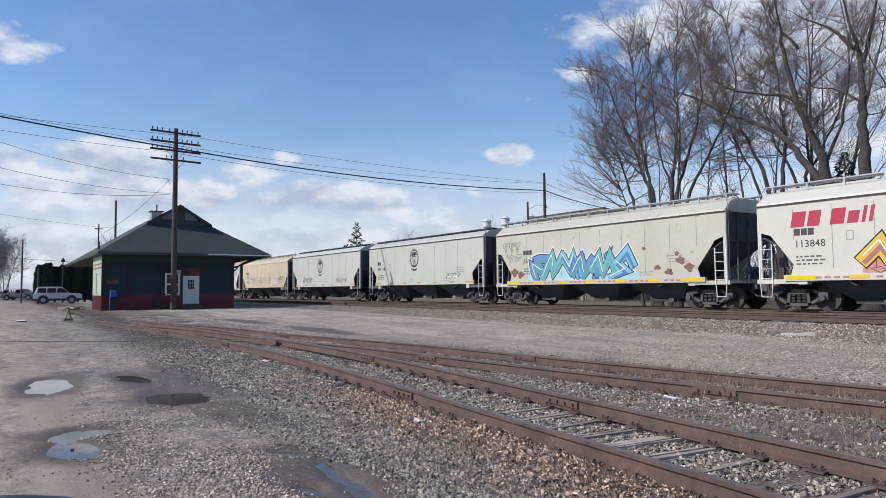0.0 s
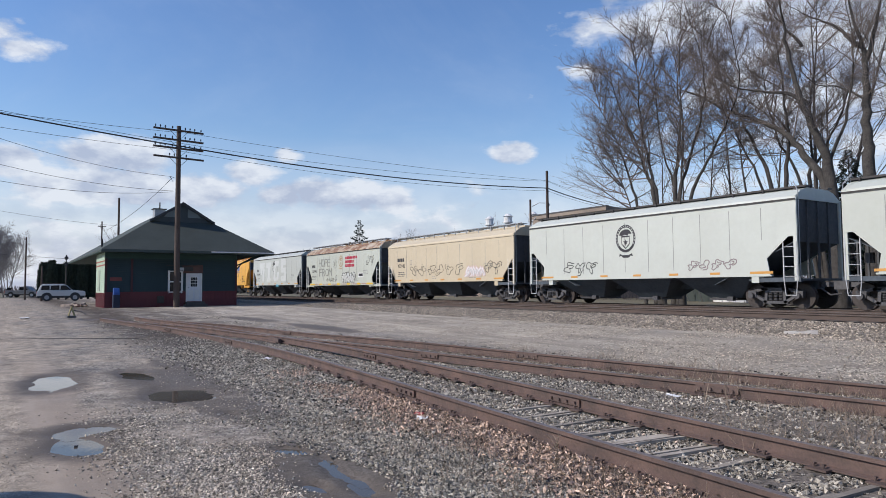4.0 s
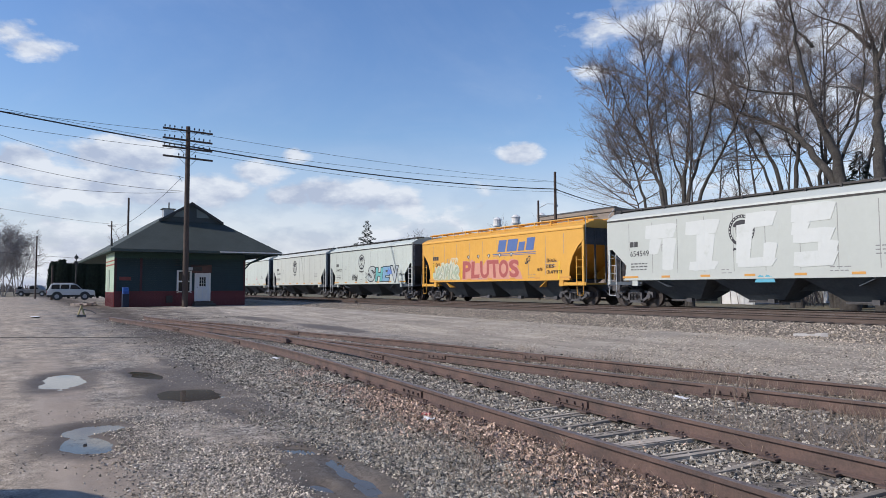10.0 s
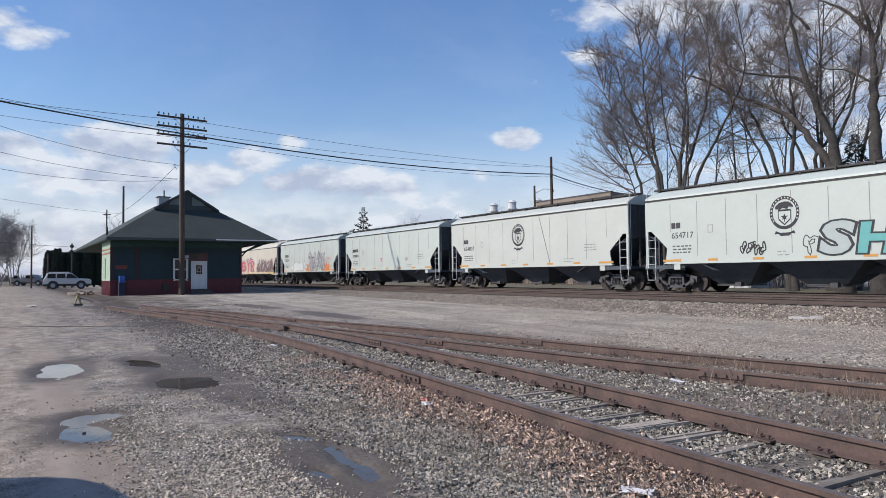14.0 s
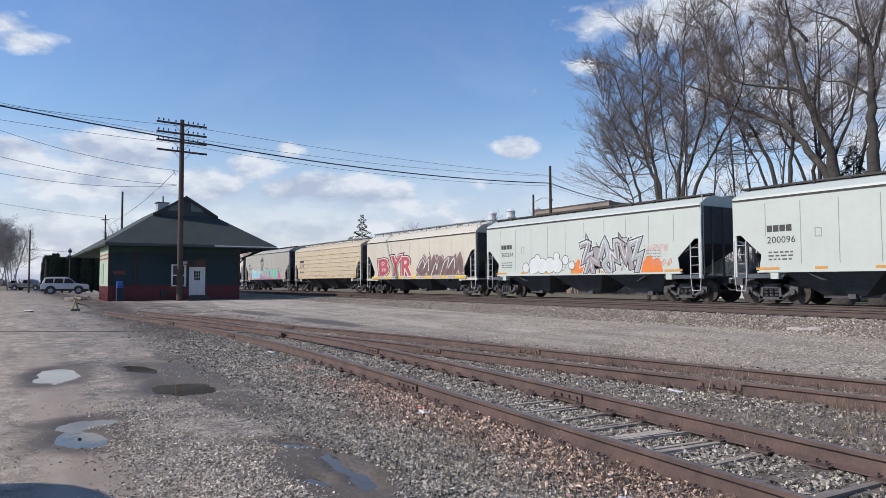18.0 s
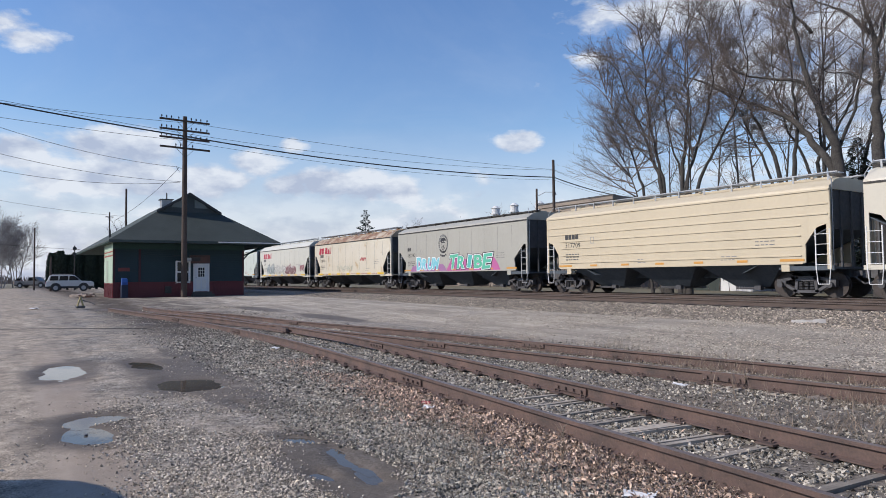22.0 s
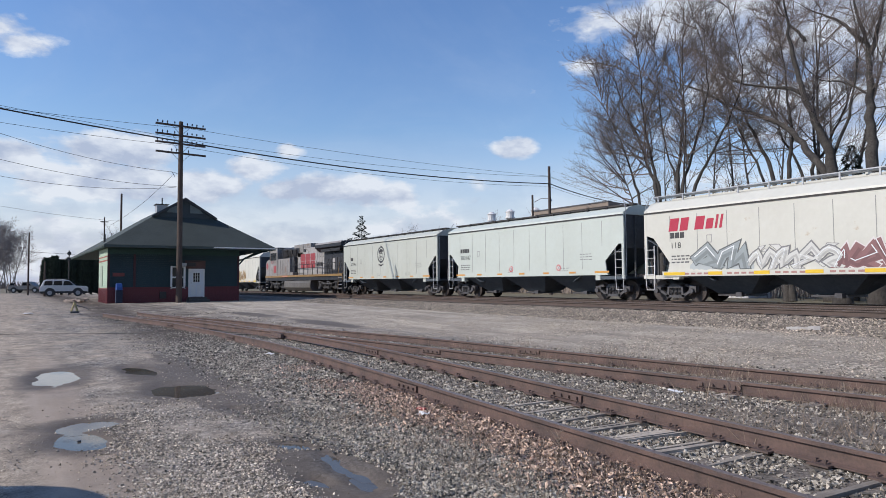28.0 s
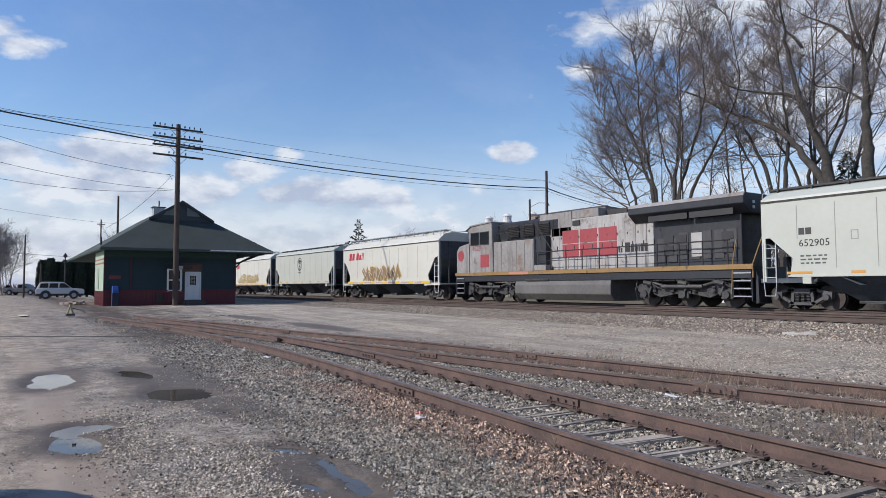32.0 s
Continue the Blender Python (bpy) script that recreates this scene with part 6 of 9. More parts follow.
    for s in (-1, 1):
        st = Shape()
        for k in range(4):
            st.span(s * (half - 0.1), s * (half - 0.85), -1.5, -1.1, 0.45 + 0.3 * k, 0.48 + 0.3 * k)
        st.span(s * (half - 0.08), s * (half - 0.12), -1.5, 1.5, 0.3, 1.6).span(s * (half - 0.86), s * (half - 0.9), -1.5, -1.0, 0.4, 1.6)
        part("step_well", st, dk, lo)
        ed = Shape()
        for k in range(4):
            ed.span(s * (half - 0.12), s * (half - 0.84), -1.515, -1.5, 0.45 + 0.3 * k, 0.5 + 0.3 * k)
        part("step_edge", ed, m_galv, lo)
        part("pilot", Shape().prism([(s * half, 0.2), (s * (half + 0.12), 0.25), (s * (half + 0.1), 1.2), (s * half, 1.5)], -1.4, 1.4), dk, lo)
        part("coupler", shared("coupler", coupler_mesh), None, lo, at=pose(s * (half - 0.05), 0, 0.02, 0, 0, 0 if s > 0 else 180))
        tk = part("truck", Shape().span(-2.4, 2.4, -0.3, 0.3, 0.6, 1.1).mesh("bolster", under), None, lo, "grimy three-axle truck", at=pose(s * 6.55, 0, 0))
        sf = Shape().prism([(-2.5, 0.85), (-2.2, 1.0), (-0.9, 0.95), (-0.5, 0.85), (0.5, 0.85), (0.9, 0.95), (2.2, 1.0), (2.5, 0.85), (2.4, 0.62), (1.6, 0.55), (1.2, 0.4), (0.4, 0.55), (-0.4, 0.55), (-1.2, 0.4), (-1.6, 0.55), (-2.4, 0.62)], -0.1, 0.1)
        for x in (-2.0, 0.0, 2.0):
            sf.box(x, -0.06, 0.55, 0.5, 0.22, 0.36).disc((x, -0.26, 0.53), 0.16, 0.14, "y", 12).box(x + 0.35, -0.1, 0.75, 0.1, 0.1, 0.4, 0, 20)
        sf.rod((-1.5, -0.2, 1.02), (-0.4, -0.2, 0.75), 0.06, 8).rod((1.5, -0.2, 1.02), (0.4, -0.2, 0.75), 0.06, 8).rod((-1.0, -0.25, 0.85), (1.0, -0.25, 0.85), 0.09, 8)
        for q in (-1, 1):
            part("side_frame", shared("loco_frame", lambda: sf.mesh("side_frame", under)), None, tk, at=pose(0, q * 1.12, 0, 0, 0, 0 if q < 0 else 180))
        for x in (-1.45, -0.55, 0.55, 1.45):
            coil = Shape()
            for k in range(5):
                coil.rod((x, -1.26, 0.62 + 0.055 * k), (x, -1.26, 0.645 + 0.055 * k), 0.10, 8)
            part("spring", coil, m_truck, tk)
        for x in (-1.95, -0.15, 1.55):
            part("brake_cylinder", Shape().rod((x, -1.36, 1.04), (x + 0.42, -1.36, 0.96), 0.11, 10).rod((x + 0.42, -1.36, 0.96), (x + 0.75, -1.34, 0.78), 0.035, 6), under, tk)
            part("damper", Shape().rod((x + 0.2, -1.34, 0.5), (x + 0.45, -1.34, 1.02), 0.05, 8), m_truck, tk)
        part("sand_pipe", Shape().pipe([(-2.35, -1.3, 1.25), (-2.5, -1.3, 0.7), (-2.62, -1.0, 0.2)], 0.025).pipe([(2.35, -1.3, 1.25), (2.5, -1.3, 0.7), (2.62, -1.0, 0.2)], 0.025), m_truck, tk)
        for ax in (-2.0, 0.0, 2.0):
            ws = part("wheelset", shared("wheelset", wheelset_mesh), None, tk, at=pose(ax, 0, WHEEL_R + 0.06))
            ws.scale = (1.13, 1.0, 1.13)
            WHEELSETS.append((ws, ax))
    for x in (half - 4.6, half - 2.9, half - 1.5):
        part("roof_fan", Shape().rod((x, 0, 4.48), (x, 0, 4.62), 0.62, 18), dk, lo)
    for x in (half - 4.4, half - 3.75, half - 1.6):
        part("vent_panel", Shape().span(x, x + 0.5, -1.075, -1.04, 2.2, 2.62).span(x, x + 0.5, -1.075, -1.04, 2.75, 3.05), m_black, lo)
    # One pale door: the light falling on it is put into the paint.
    part("lit_panel", Shape().span(half - 3.0, half - 2.5, -1.08, -1.03, 2.1, 3.1), pale, lo, "hood door with the light on it put into pale paint")
    part("radiator_lip", Shape().prism([(-1.52, 4.36), (-1.40, 4.52), (-1.34, 4.52), (-1.48, 4.34)], half - 6.0, half - 0.35, "x"), g, lo, "grey top edge along the radiator")
    part("air_pipe", Shape().pipe([(-half + 5.8, -1.47, 1.30), (-half + 12.5, -1.47, 1.30)], 0.035).pipe([(-half + 6.6, -1.49, 1.22), (-half + 8.4, -1.49, 1.22)], 0.06), under, lo)
    part("walkway_step", Shape().span(-half + 7.3, -half + 8.2, -1.5, -1.1, 1.72, 2.0), g, lo)
    part("horn", Shape().rod((-half + 6.0, -0.2, 4.75), (-half + 6.5, -0.2, 4.75), 0.05, 8, 0.1).span(-half + 6.0, -half + 6.1, -0.25, -0.1, 4.5, 4.75), m_steel, lo)
    part("exhaust_stack", Shape().span(half - 8.3, half - 7.0, -0.4, 0.4, 4.3, 4.62), m_steel, lo, bevel=0.03)
    CARS.append((lo, -x_left + half))


make_train()


def travelled(t):
    """Metres that the train has gone since the start."""
    return (8.30 * t + 0.0115 * t * t) * K

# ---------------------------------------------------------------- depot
# Shade on the depot's end wall is put into this deep green.
m_green = mat("shaded_green_boards", (0.006, 0.030, 0.036), (0.005, 0.022, 0.028), 0.6, fine=8, coarse=1.2, bump=0.15)
# The same boards, lightened in colour for the sunlit side.
m_greenlit = mat("sunlit_green_boards", (0.40, 0.50, 0.38), (0.30, 0.40, 0.30), 0.7, fine=10, coarse=1.5, bump=0.25, streak=0.3, streak_col=(0.30, 0.33, 0.26))
# Maroon darkened for the shaded end wall; also on the side battens.
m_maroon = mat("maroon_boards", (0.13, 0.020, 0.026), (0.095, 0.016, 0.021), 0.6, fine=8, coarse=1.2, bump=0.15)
m_shingle = mat("dark_shingles", (0.052, 0.066, 0.058), (0.033, 0.043, 0.038), 0.85, fine=16, coarse=0.8, bump=0.5, per_object=0.12)
m_trimwhite = mat("white_trim", (0.70, 0.70, 0.68), (0.60, 0.60, 0.58), 0.6, fine=10, coarse=2, bump=0.1)
m_pole = mat("weathered_pole", (0.085, 0.062, 0.050), (0.05, 0.038, 0.032), 0.9, fine=18, coarse=1.5, bump=0.5, streak=0.3, streak_col=(0.12, 0.09, 0.07))
m_bark = mat("grey_bark", (0.075, 0.068, 0.060), (0.034, 0.030, 0.027), 0.95, fine=14, coarse=3.5, bump=1.0, bump_dist=0.05, streak=0.5, streak_col=(0.125, 0.116, 0.104))
# Paler than the near twigs: distance haze is put into the colour.
m_hazetwig = mat("hazed_twigs", (0.27, 0.245, 0.235), (0.19, 0.172, 0.166), 0.9, fine=9, coarse=1.2, bump=0)
m_twig = mat("twigs", (0.235, 0.192, 0.170), (0.135, 0.110, 0.098), 0.9, fine=9, coarse=1.2, bump=0)

DX = -48.0             # the depot's end wall
DY0, DY1 = 5.55, 14.05
DZ = 0.36
EAVE_Z, RIDGE_Z = 4.12, 7.75
EY0, EY1, EX0, EX1 = 5.15, 16.3, -71.5, -46.6
RY = (EY0 + EY1) / 2


def make_depot():
    d = thing("depot", "old green and maroon wooden railway depot with a hipped roof", "building", pose(0, 0, 0))
    # end wall with its door and window openings
    door = (10.62, 11.60, DZ + 0.34, DZ + 2.22)
    win = (9.46, 10.32, DZ + 0.98, DZ + 2.40)
    zt = EAVE_Z - 0.05
    zm = DZ + 0.98     # top of the maroon wainscot
    x0, x1 = DX - 0.15, DX
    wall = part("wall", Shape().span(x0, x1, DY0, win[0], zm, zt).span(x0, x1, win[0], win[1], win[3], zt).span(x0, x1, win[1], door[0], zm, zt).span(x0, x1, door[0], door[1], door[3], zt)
                .span(x0, x1, door[1], DY1, zm, zt).span(x0 - 20.0, x0, DY1 - 0.15, DY1, DZ, zt), m_green, d, "green board wall with its shade put into the colour")
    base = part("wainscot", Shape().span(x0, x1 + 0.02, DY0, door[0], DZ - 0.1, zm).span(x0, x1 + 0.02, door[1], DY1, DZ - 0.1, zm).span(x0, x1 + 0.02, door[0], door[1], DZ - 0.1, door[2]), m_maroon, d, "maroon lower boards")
    # clapboards and wainscot boards stand proud
    clap = Shape().box(0, 0, 0, 0.018, 1.0, 0.115, 0, -8).mesh("board", m_green)
    z = zm + 0.07
    while z < zt - 0.5:
        for ya, yb in ((DY0, win[0] - 0.12), (win[1] + 0.12, door[0] - 0.12), (door[1] + 0.12, DY1)):
            lo_free = z > door[3] + 0.1
            if lo_free and ya != DY0:
                continue
            if lo_free:
                yb = DY1
            b = part("board", clap, None, wall, at=pose(x1 + 0.006, (ya + yb) / 2, z))
            b.scale = (1, yb - ya, 1)
        z += 0.125
    bb = Shape().box(0, 0, 0, 0.02, 0.085, zm - DZ - 0.06).mesh("board", m_maroon)
    y = DY0 + 0.06
    while y < DY1:
        if not door[0] - 0.1 < y < door[1] + 0.1:
            part("board", bb, None, base, at=pose(x1 + 0.026, y, (zm + DZ) / 2))
        y += 0.095
    part("belt_rail", Shape().span(x1, x1 + 0.06, DY0, win[0], zm - 0.03, zm + 0.05).span(x1, x1 + 0.06, win[1], door[0] - 0.1, zm - 0.03, zm + 0.05).span(x1, x1 + 0.06, door[1] + 0.1, DY1, zm - 0.03, zm + 0.05), m_maroon, d)
    dkm = mat("dark_maroon_boards", (0.055, 0.013, 0.018), (0.04, 0.011, 0.015), 0.65, fine=8, coarse=1.2, bump=0.15)
    for y in (DY0 + 0.06, 7.15, DY1 - 0.06):
        part("stud", Shape().span(x1, x1 + 0.05, y - 0.07, y + 0.07, zm, zt - 0.5), dkm, d, "dark maroon stud board")
    # scalloped frieze under the eaves
    fr = Shape().span(x1, x1 + 0.03, DY0, DY1, zt - 0.42, zt)
    y = DY0
    while y < DY1 - 0.1:
        fr.prism([(y, zt - 0.42), (y + 0.12, zt - 0.42), (y + 0.06, zt - 0.56)], x1, x1 + 0.03, "x")
        y += 0.12
    part("frieze", fr, mat("green_frieze", (0.018, 0.062, 0.054), (0.013, 0.046, 0.042), 0.65, fine=9, coarse=2, bump=0.15), d, "green scalloped frieze boards")
    # door
    dr = part("door", Shape().span(x0 + 0.03, x1 - 0.02, door[0] + 0.05, door[1] - 0.05, door[2], door[3] - 0.05), mat("door_white", (0.66, 0.68, 0.70), (0.56, 0.58, 0.60), 0.5, fine=8, coarse=1, bump=0.05), d, "white panelled door with a glazed upper half")
    lite = (door[0] + 0.27, door[1] - 0.27, door[2] + 1.0, door[3] - 0.22)
    part("pane", Shape().span(x1 - 0.022, x1 - 0.012, *lite), m_glass, dr)
    mun = Shape()
    for k in range(4):
        yy = lite[0] + (lite[1] - lite[0]) * k / 3
        mun.span(x1 - 0.02, x1 + 0.004, yy - 0.012, yy + 0.012, lite[2], lite[3])
    for k in range(4):
        zz = lite[2] + (lite[3] - lite[2]) * k / 3
        mun.span(x1 - 0.02, x1 + 0.003, lite[0], lite[1], zz - 0.012, zz + 0.012)
    part("muntin", mun, m_trimwhite, dr)
    pan = Shape()
    for ya, yb in ((door[0] + 0.15, 11.06), (11.16, door[1] - 0.15)):
        pan.span(x1 - 0.02, x1 - 0.005, ya, yb, door[2] + 0.15, door[2] + 0.8)
    part("panel", pan, m_trimwhite, dr)
    part("door_handle", Shape().disc((x1 - 0.02, door[0] + 0.13, door[2] + 0.95), 0.035, 0.07, "x", 10), m_galv, dr)
    part("door_frame", Shape().span(x0, x1 + 0.03, door[0] - 0.05, door[0] + 0.05, door[2] - 0.02, door[3]).span(x0, x1 + 0.03, door[1] - 0.05, door[1] + 0.05, door[2] - 0.02, door[3]).span(x0, x1 + 0.03, door[0] - 0.05, door[1] + 0.05, door[3] - 0.05, door[3] + 0.05), m_trimwhite, d)
    part("step", Shape().span(x1, x1 + 0.75, door[0] - 0.2, door[1] + 0.25, DZ - 0.1, DZ + 0.16).span(x1, x1 + 0.4, door[0] - 0.1, door[1] + 0.15, DZ + 0.16, DZ + 0.31), mat("step_wood", (0.10, 0.09, 0.08), None, 0.9), d, "dark wooden door step")
    # window, board over it, sign and lamp
    w = part("window", Shape().span(x0 + 0.04, x0 + 0.06, *win), m_glass, d, "sash window with white frame")
    fm = Shape()
    for yy in (win[0], win[1]):
        fm.span(x0 + 0.02, x1 + 0.04, yy - 0.06, yy + 0.06, win[2] - 0.06, win[3] + 0.06)
    for zz in (win[2], win[3], (win[2] + win[3]) / 2):
        fm.span(x0 + 0.02, x1 + 0.035, win[0], win[1], zz - 0.045, zz + 0.045)
    part("window_frame", fm, m_trimwhite, w)
    part("blind", Shape().span(x0 + 0.02, x0 + 0.035, win[0], win[1], (win[2] + win[3]) / 2, win[3]), mat("pale_blind", (0.36, 0.38, 0.38)), w)
    part("transom_board", Shape().span(x1, x1 + 0.03, door[0] - 0.3, door[1] + 0.1, door[3] + 0.06, door[3] + 0.62), mat("brown_board", (0.11, 0.055, 0.045), None, 0.7), d)
    sg = part("sign_board", Shape().span(x1 + 0.35, x1 + 0.42, 9.75, 10.95, DZ + 2.42, DZ + 2.68), m_steel, d, "small hanging sign under a bracket")
    part("sign_panel", Shape().span(x1 + 0.415, x1 + 0.43, 9.8, 10.35, DZ + 2.45, DZ + 2.65), mat("sign_face", (0.45, 0.47, 0.47)), sg)
    part("sign_bracket", Shape().pipe([(x1, 9.3, DZ + 2.78), (x1 + 0.4, 9.3, DZ + 2.78)], 0.02).pipe([(x1 + 0.4, 9.2, DZ + 2.78), (x1 + 0.4, 11.3, DZ + 2.78)], 0.02), m_steel, d)
    part("notice", Shape().span(x1, x1 + 0.03, DY0 + 0.3, DY0 + 1.0, DZ + 1.75, DZ + 1.98), mat("red_notice", (0.20, 0.05, 0.045)), d, "faded red notice board")
    part("meter_box", Shape().span(x1, x1 + 0.2, 8.72, 9.12, DZ + 0.25, DZ + 0.72), m_steel, d)
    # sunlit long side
    ls = part("side_wall", Shape().span(DX - 4.6, DX - 0.15, DY0, DY0 + 0.15, DZ + 0.98, zt), m_greenlit, d, "green side wall with sunlight put into its colour")
    # Lighter maroon: sunlight on this side is put into the colour.
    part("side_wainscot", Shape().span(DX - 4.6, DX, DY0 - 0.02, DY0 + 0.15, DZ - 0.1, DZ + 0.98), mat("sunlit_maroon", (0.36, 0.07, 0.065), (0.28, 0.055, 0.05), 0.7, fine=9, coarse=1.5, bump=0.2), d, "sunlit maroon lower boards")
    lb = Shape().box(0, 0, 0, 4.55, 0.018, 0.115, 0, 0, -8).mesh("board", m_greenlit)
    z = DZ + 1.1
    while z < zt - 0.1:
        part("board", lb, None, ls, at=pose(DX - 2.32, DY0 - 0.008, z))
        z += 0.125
    part("band", Shape().span(DX - 4.6, DX, DY0 - 0.03, DY0, DZ + 2.75, DZ + 2.85).span(DX - 4.6, DX, DY0 - 0.03, DY0, DZ + 3.02, DZ + 3.1), mat("red_band", (0.33, 0.09, 0.06)), d, "red trim bands")
    vb = Shape().box(0, 0, 0, 0.08, 0.015, 0.96).mesh("batten", m_maroon)
    for k in range(24):
        part("batten", vb, None, d, at=pose(DX - 4.46 + k * 0.19, DY0 - 0.028, DZ + 0.48))
    part("shutter", Shape().span(DX - 3.4, DX - 2.3, DY0 - 0.05, DY0 - 0.02, DZ + 1.1, DZ + 2.5), mat("pale_shutter", (0.36, 0.42, 0.33)), d, "boarded side window")
    part("back_wall", Shape().span(DX - 20.0, DX - 4.6, 9.0, 9.15, DZ, zt).span(DX - 20.15, DX - 20.0, 9.0, DY1, DZ, zt).span(DX - 4.75, DX - 4.6, DY0, 9.0, DZ, zt), m_green, d)
    part("foundation", Shape().span(DX - 20.2, DX + 0.03, 9.0, DY1 + 0.02, DZ - 0.5, DZ).span(DX - 4.65, DX + 0.035, DY0 - 0.03, DY1 + 0.025, DZ - 0.5, DZ - 0.02), mat("stone_foundation", (0.26, 0.24, 0.22)), d)
    # posts of the open bay behind
    for xx in (-58.5, -64.0, -70.5):
        part("post", Shape().span(xx - 0.08, xx + 0.08, 8.6, 8.76, DZ - 0.05, EAVE_Z - 0.1), m_green, d)
    # roof: hips up to a small gable
    gx, gz = EX1 - 3.4, EAVE_Z + 3.4 * (RIDGE_Z - EAVE_Z) / (RY - EY0)
    hw = (RIDGE_Z - gz) * (RY - EY0) / (RIDGE_Z - EAVE_Z)
    gx2 = EX0 + 3.4
    th = 0.10
    def slab(pts, name="roof_plane"):
        n = len(pts)
        low = [(x, y, z - th) for x, y, z in pts]
        return part(name, Shape().add(list(pts) + low, [tuple(range(n)), tuple(range(2 * n - 1, n - 1, -1))] + [(i, (i + 1) % n, n + (i + 1) % n, n + i) for i in range(n)]), m_shingle, d, "dark shingled roof slope")
    over = 0.15
    front = slab([(EX1, EY0, EAVE_Z), (EX1, EY1, EAVE_Z), (gx, RY + hw, gz), (gx, RY - hw, gz)])
    slab([(EX0, EY1, EAVE_Z), (EX0, EY0, EAVE_Z), (gx2, RY - hw, gz), (gx2, RY + hw, gz)])
    for s, ye in ((-1, EY0), (1, EY1)):
        slab([(EX1, ye, EAVE_Z), (gx, RY + s * hw, gz), (gx + over, RY + s * (hw + 0.0), gz + 0.02), (gx + over, RY, RIDGE_Z), (gx2, RY, RIDGE_Z), (gx2, RY + s * hw, gz), (EX0, ye, EAVE_Z)])
    part("eave_fascia", Shape().span(EX1 - 0.02, EX1 + 0.03, EY0, EY1, EAVE_Z - 0.17, EAVE_Z - 0.01), mat("dark_fascia", (0.05, 0.07, 0.065)), d)
    part("gutter", Shape().span(EX1 + 0.03, EX1 + 0.08, 11.9, EY1, EAVE_Z - 0.10, EAVE_Z - 0.02), m_trimwhite, d, "pale strip along the eave edge")
    part("soffit", Shape().span(EX0, EX1, EY0, EY1, EAVE_Z - 0.16, EAVE_Z - 0.12), mat("soffit_green", (0.02, 0.06, 0.05)), d)
    part("gable_wall", Shape().prism([(RY - hw, gz - 0.05), (RY + hw, gz - 0.05), (RY, RIDGE_Z - 0.08)], gx - 0.1, gx, "x"), mat("gable_boards", (0.045, 0.06, 0.065), None, 0.75), d, "dark gable wall")
    for s in (-1, 1):
        g = part("gable_window", Shape().prism([(RY + s * 0.35, gz + 0.35), (RY + s * 1.25, gz + 0.35), (RY + s * 1.05, gz + 0.62), (RY + s * 0.35, gz + 0.98)], gx, gx + 0.03, "x"), mat("gable_louvre", (0.16, 0.20, 0.20)), d, "grey-green louvred gable panel")
        part("barge_board", Shape().prism([(RY + s * (hw + 0.05), gz - 0.08), (RY + s * (hw + 0.05), gz + 0.08), (RY, RIDGE_Z + 0.04), (RY, RIDGE_Z - 0.16)], gx + over, gx + over + 0.05, "x"), mat("barge", (0.05, 0.055, 0.06)), d)
    # brackets under the far-side eave
    for xx in (DX + 0.05, DX - 5.0, DX - 10.0):
        part("eave_bracket", Shape().pipe([(xx, DY1, EAVE_Z - 1.15), (xx, DY1 + 0.35, EAVE_Z - 0.75), (xx, DY1 + 1.1, EAVE_Z - 0.35), (xx, EY1 - 0.2, EAVE_Z - 0.16)], 0.055).pipe([(xx, DY1, EAVE_Z - 0.9), (xx, EY1 - 0.5, EAVE_Z - 0.2)], 0.05), m_green, d, "curved wooden eave bracket")
    ch = part("chimney", Shape().span(-57.2, -56.4, RY - 0.75, RY + 0.05, RIDGE_Z - 0.7, RIDGE_Z + 0.18), m_galv, d, "sheet-metal chimney box")
    part("flue", Shape().rod((-56.8, RY - 0.3, RIDGE_Z + 0.1), (-56.8, RY - 0.3, RIDGE_Z + 0.75), 0.05, 8).span(-57.3, -56.3, RY - 0.85, RY + 0.15, RIDGE_Z + 0.16, RIDGE_Z + 0.22), m_steel, ch)
    part("vent_pipe", Shape().rod((-53.0, EY0 + 0.75, EAVE_Z + 0.3), (-53.0, EY0 + 0.75, EAVE_Z + 1.05), 0.07, 8), m_black, d)
    return d


make_depot()
mb = thing("trash_bin", "blue plastic trash bin with a lid beside the depot", "trash bin", pose(DX + 0.55, DY0 + 0.62, DZ))
blue = mat("blue_plastic", (0.02, 0.08, 0.30), (0.016, 0.06, 0.22), 0.5, fine=6, coarse=2, bump=0.05)
part("bin_body", Shape().prism([(-0.19, 0.0), (0.19, 0.0), (0.23, 0.85), (-0.23, 0.85)], -0.2, 0.2), mat("dark_bin", (0.012, 0.022, 0.05)), mb, bevel=0.03)
part("lid", Shape().prism([(-0.24, 0.85), (0.26, 0.85), (0.22, 1.05), (0.05, 1.28), (-0.22, 1.30), (-0.24, 1.05)], -0.18, 0.18), blue, mb, "bright blue lid", bevel=0.03)

# ---------------------------------------------------------------- poles and wires


def pole(name, label, x, y, top, r=0.15, z0=None):
    z0 = ground_z(x, y) - 0.1 if z0 is None else z0
    p = thing(name, label, "pole", pose(x, y, 0))
    part("shaft", Shape().rod((0, 0, z0), (0, 0, top), r, 14, r * 0.68), m_pole, p)
    return p


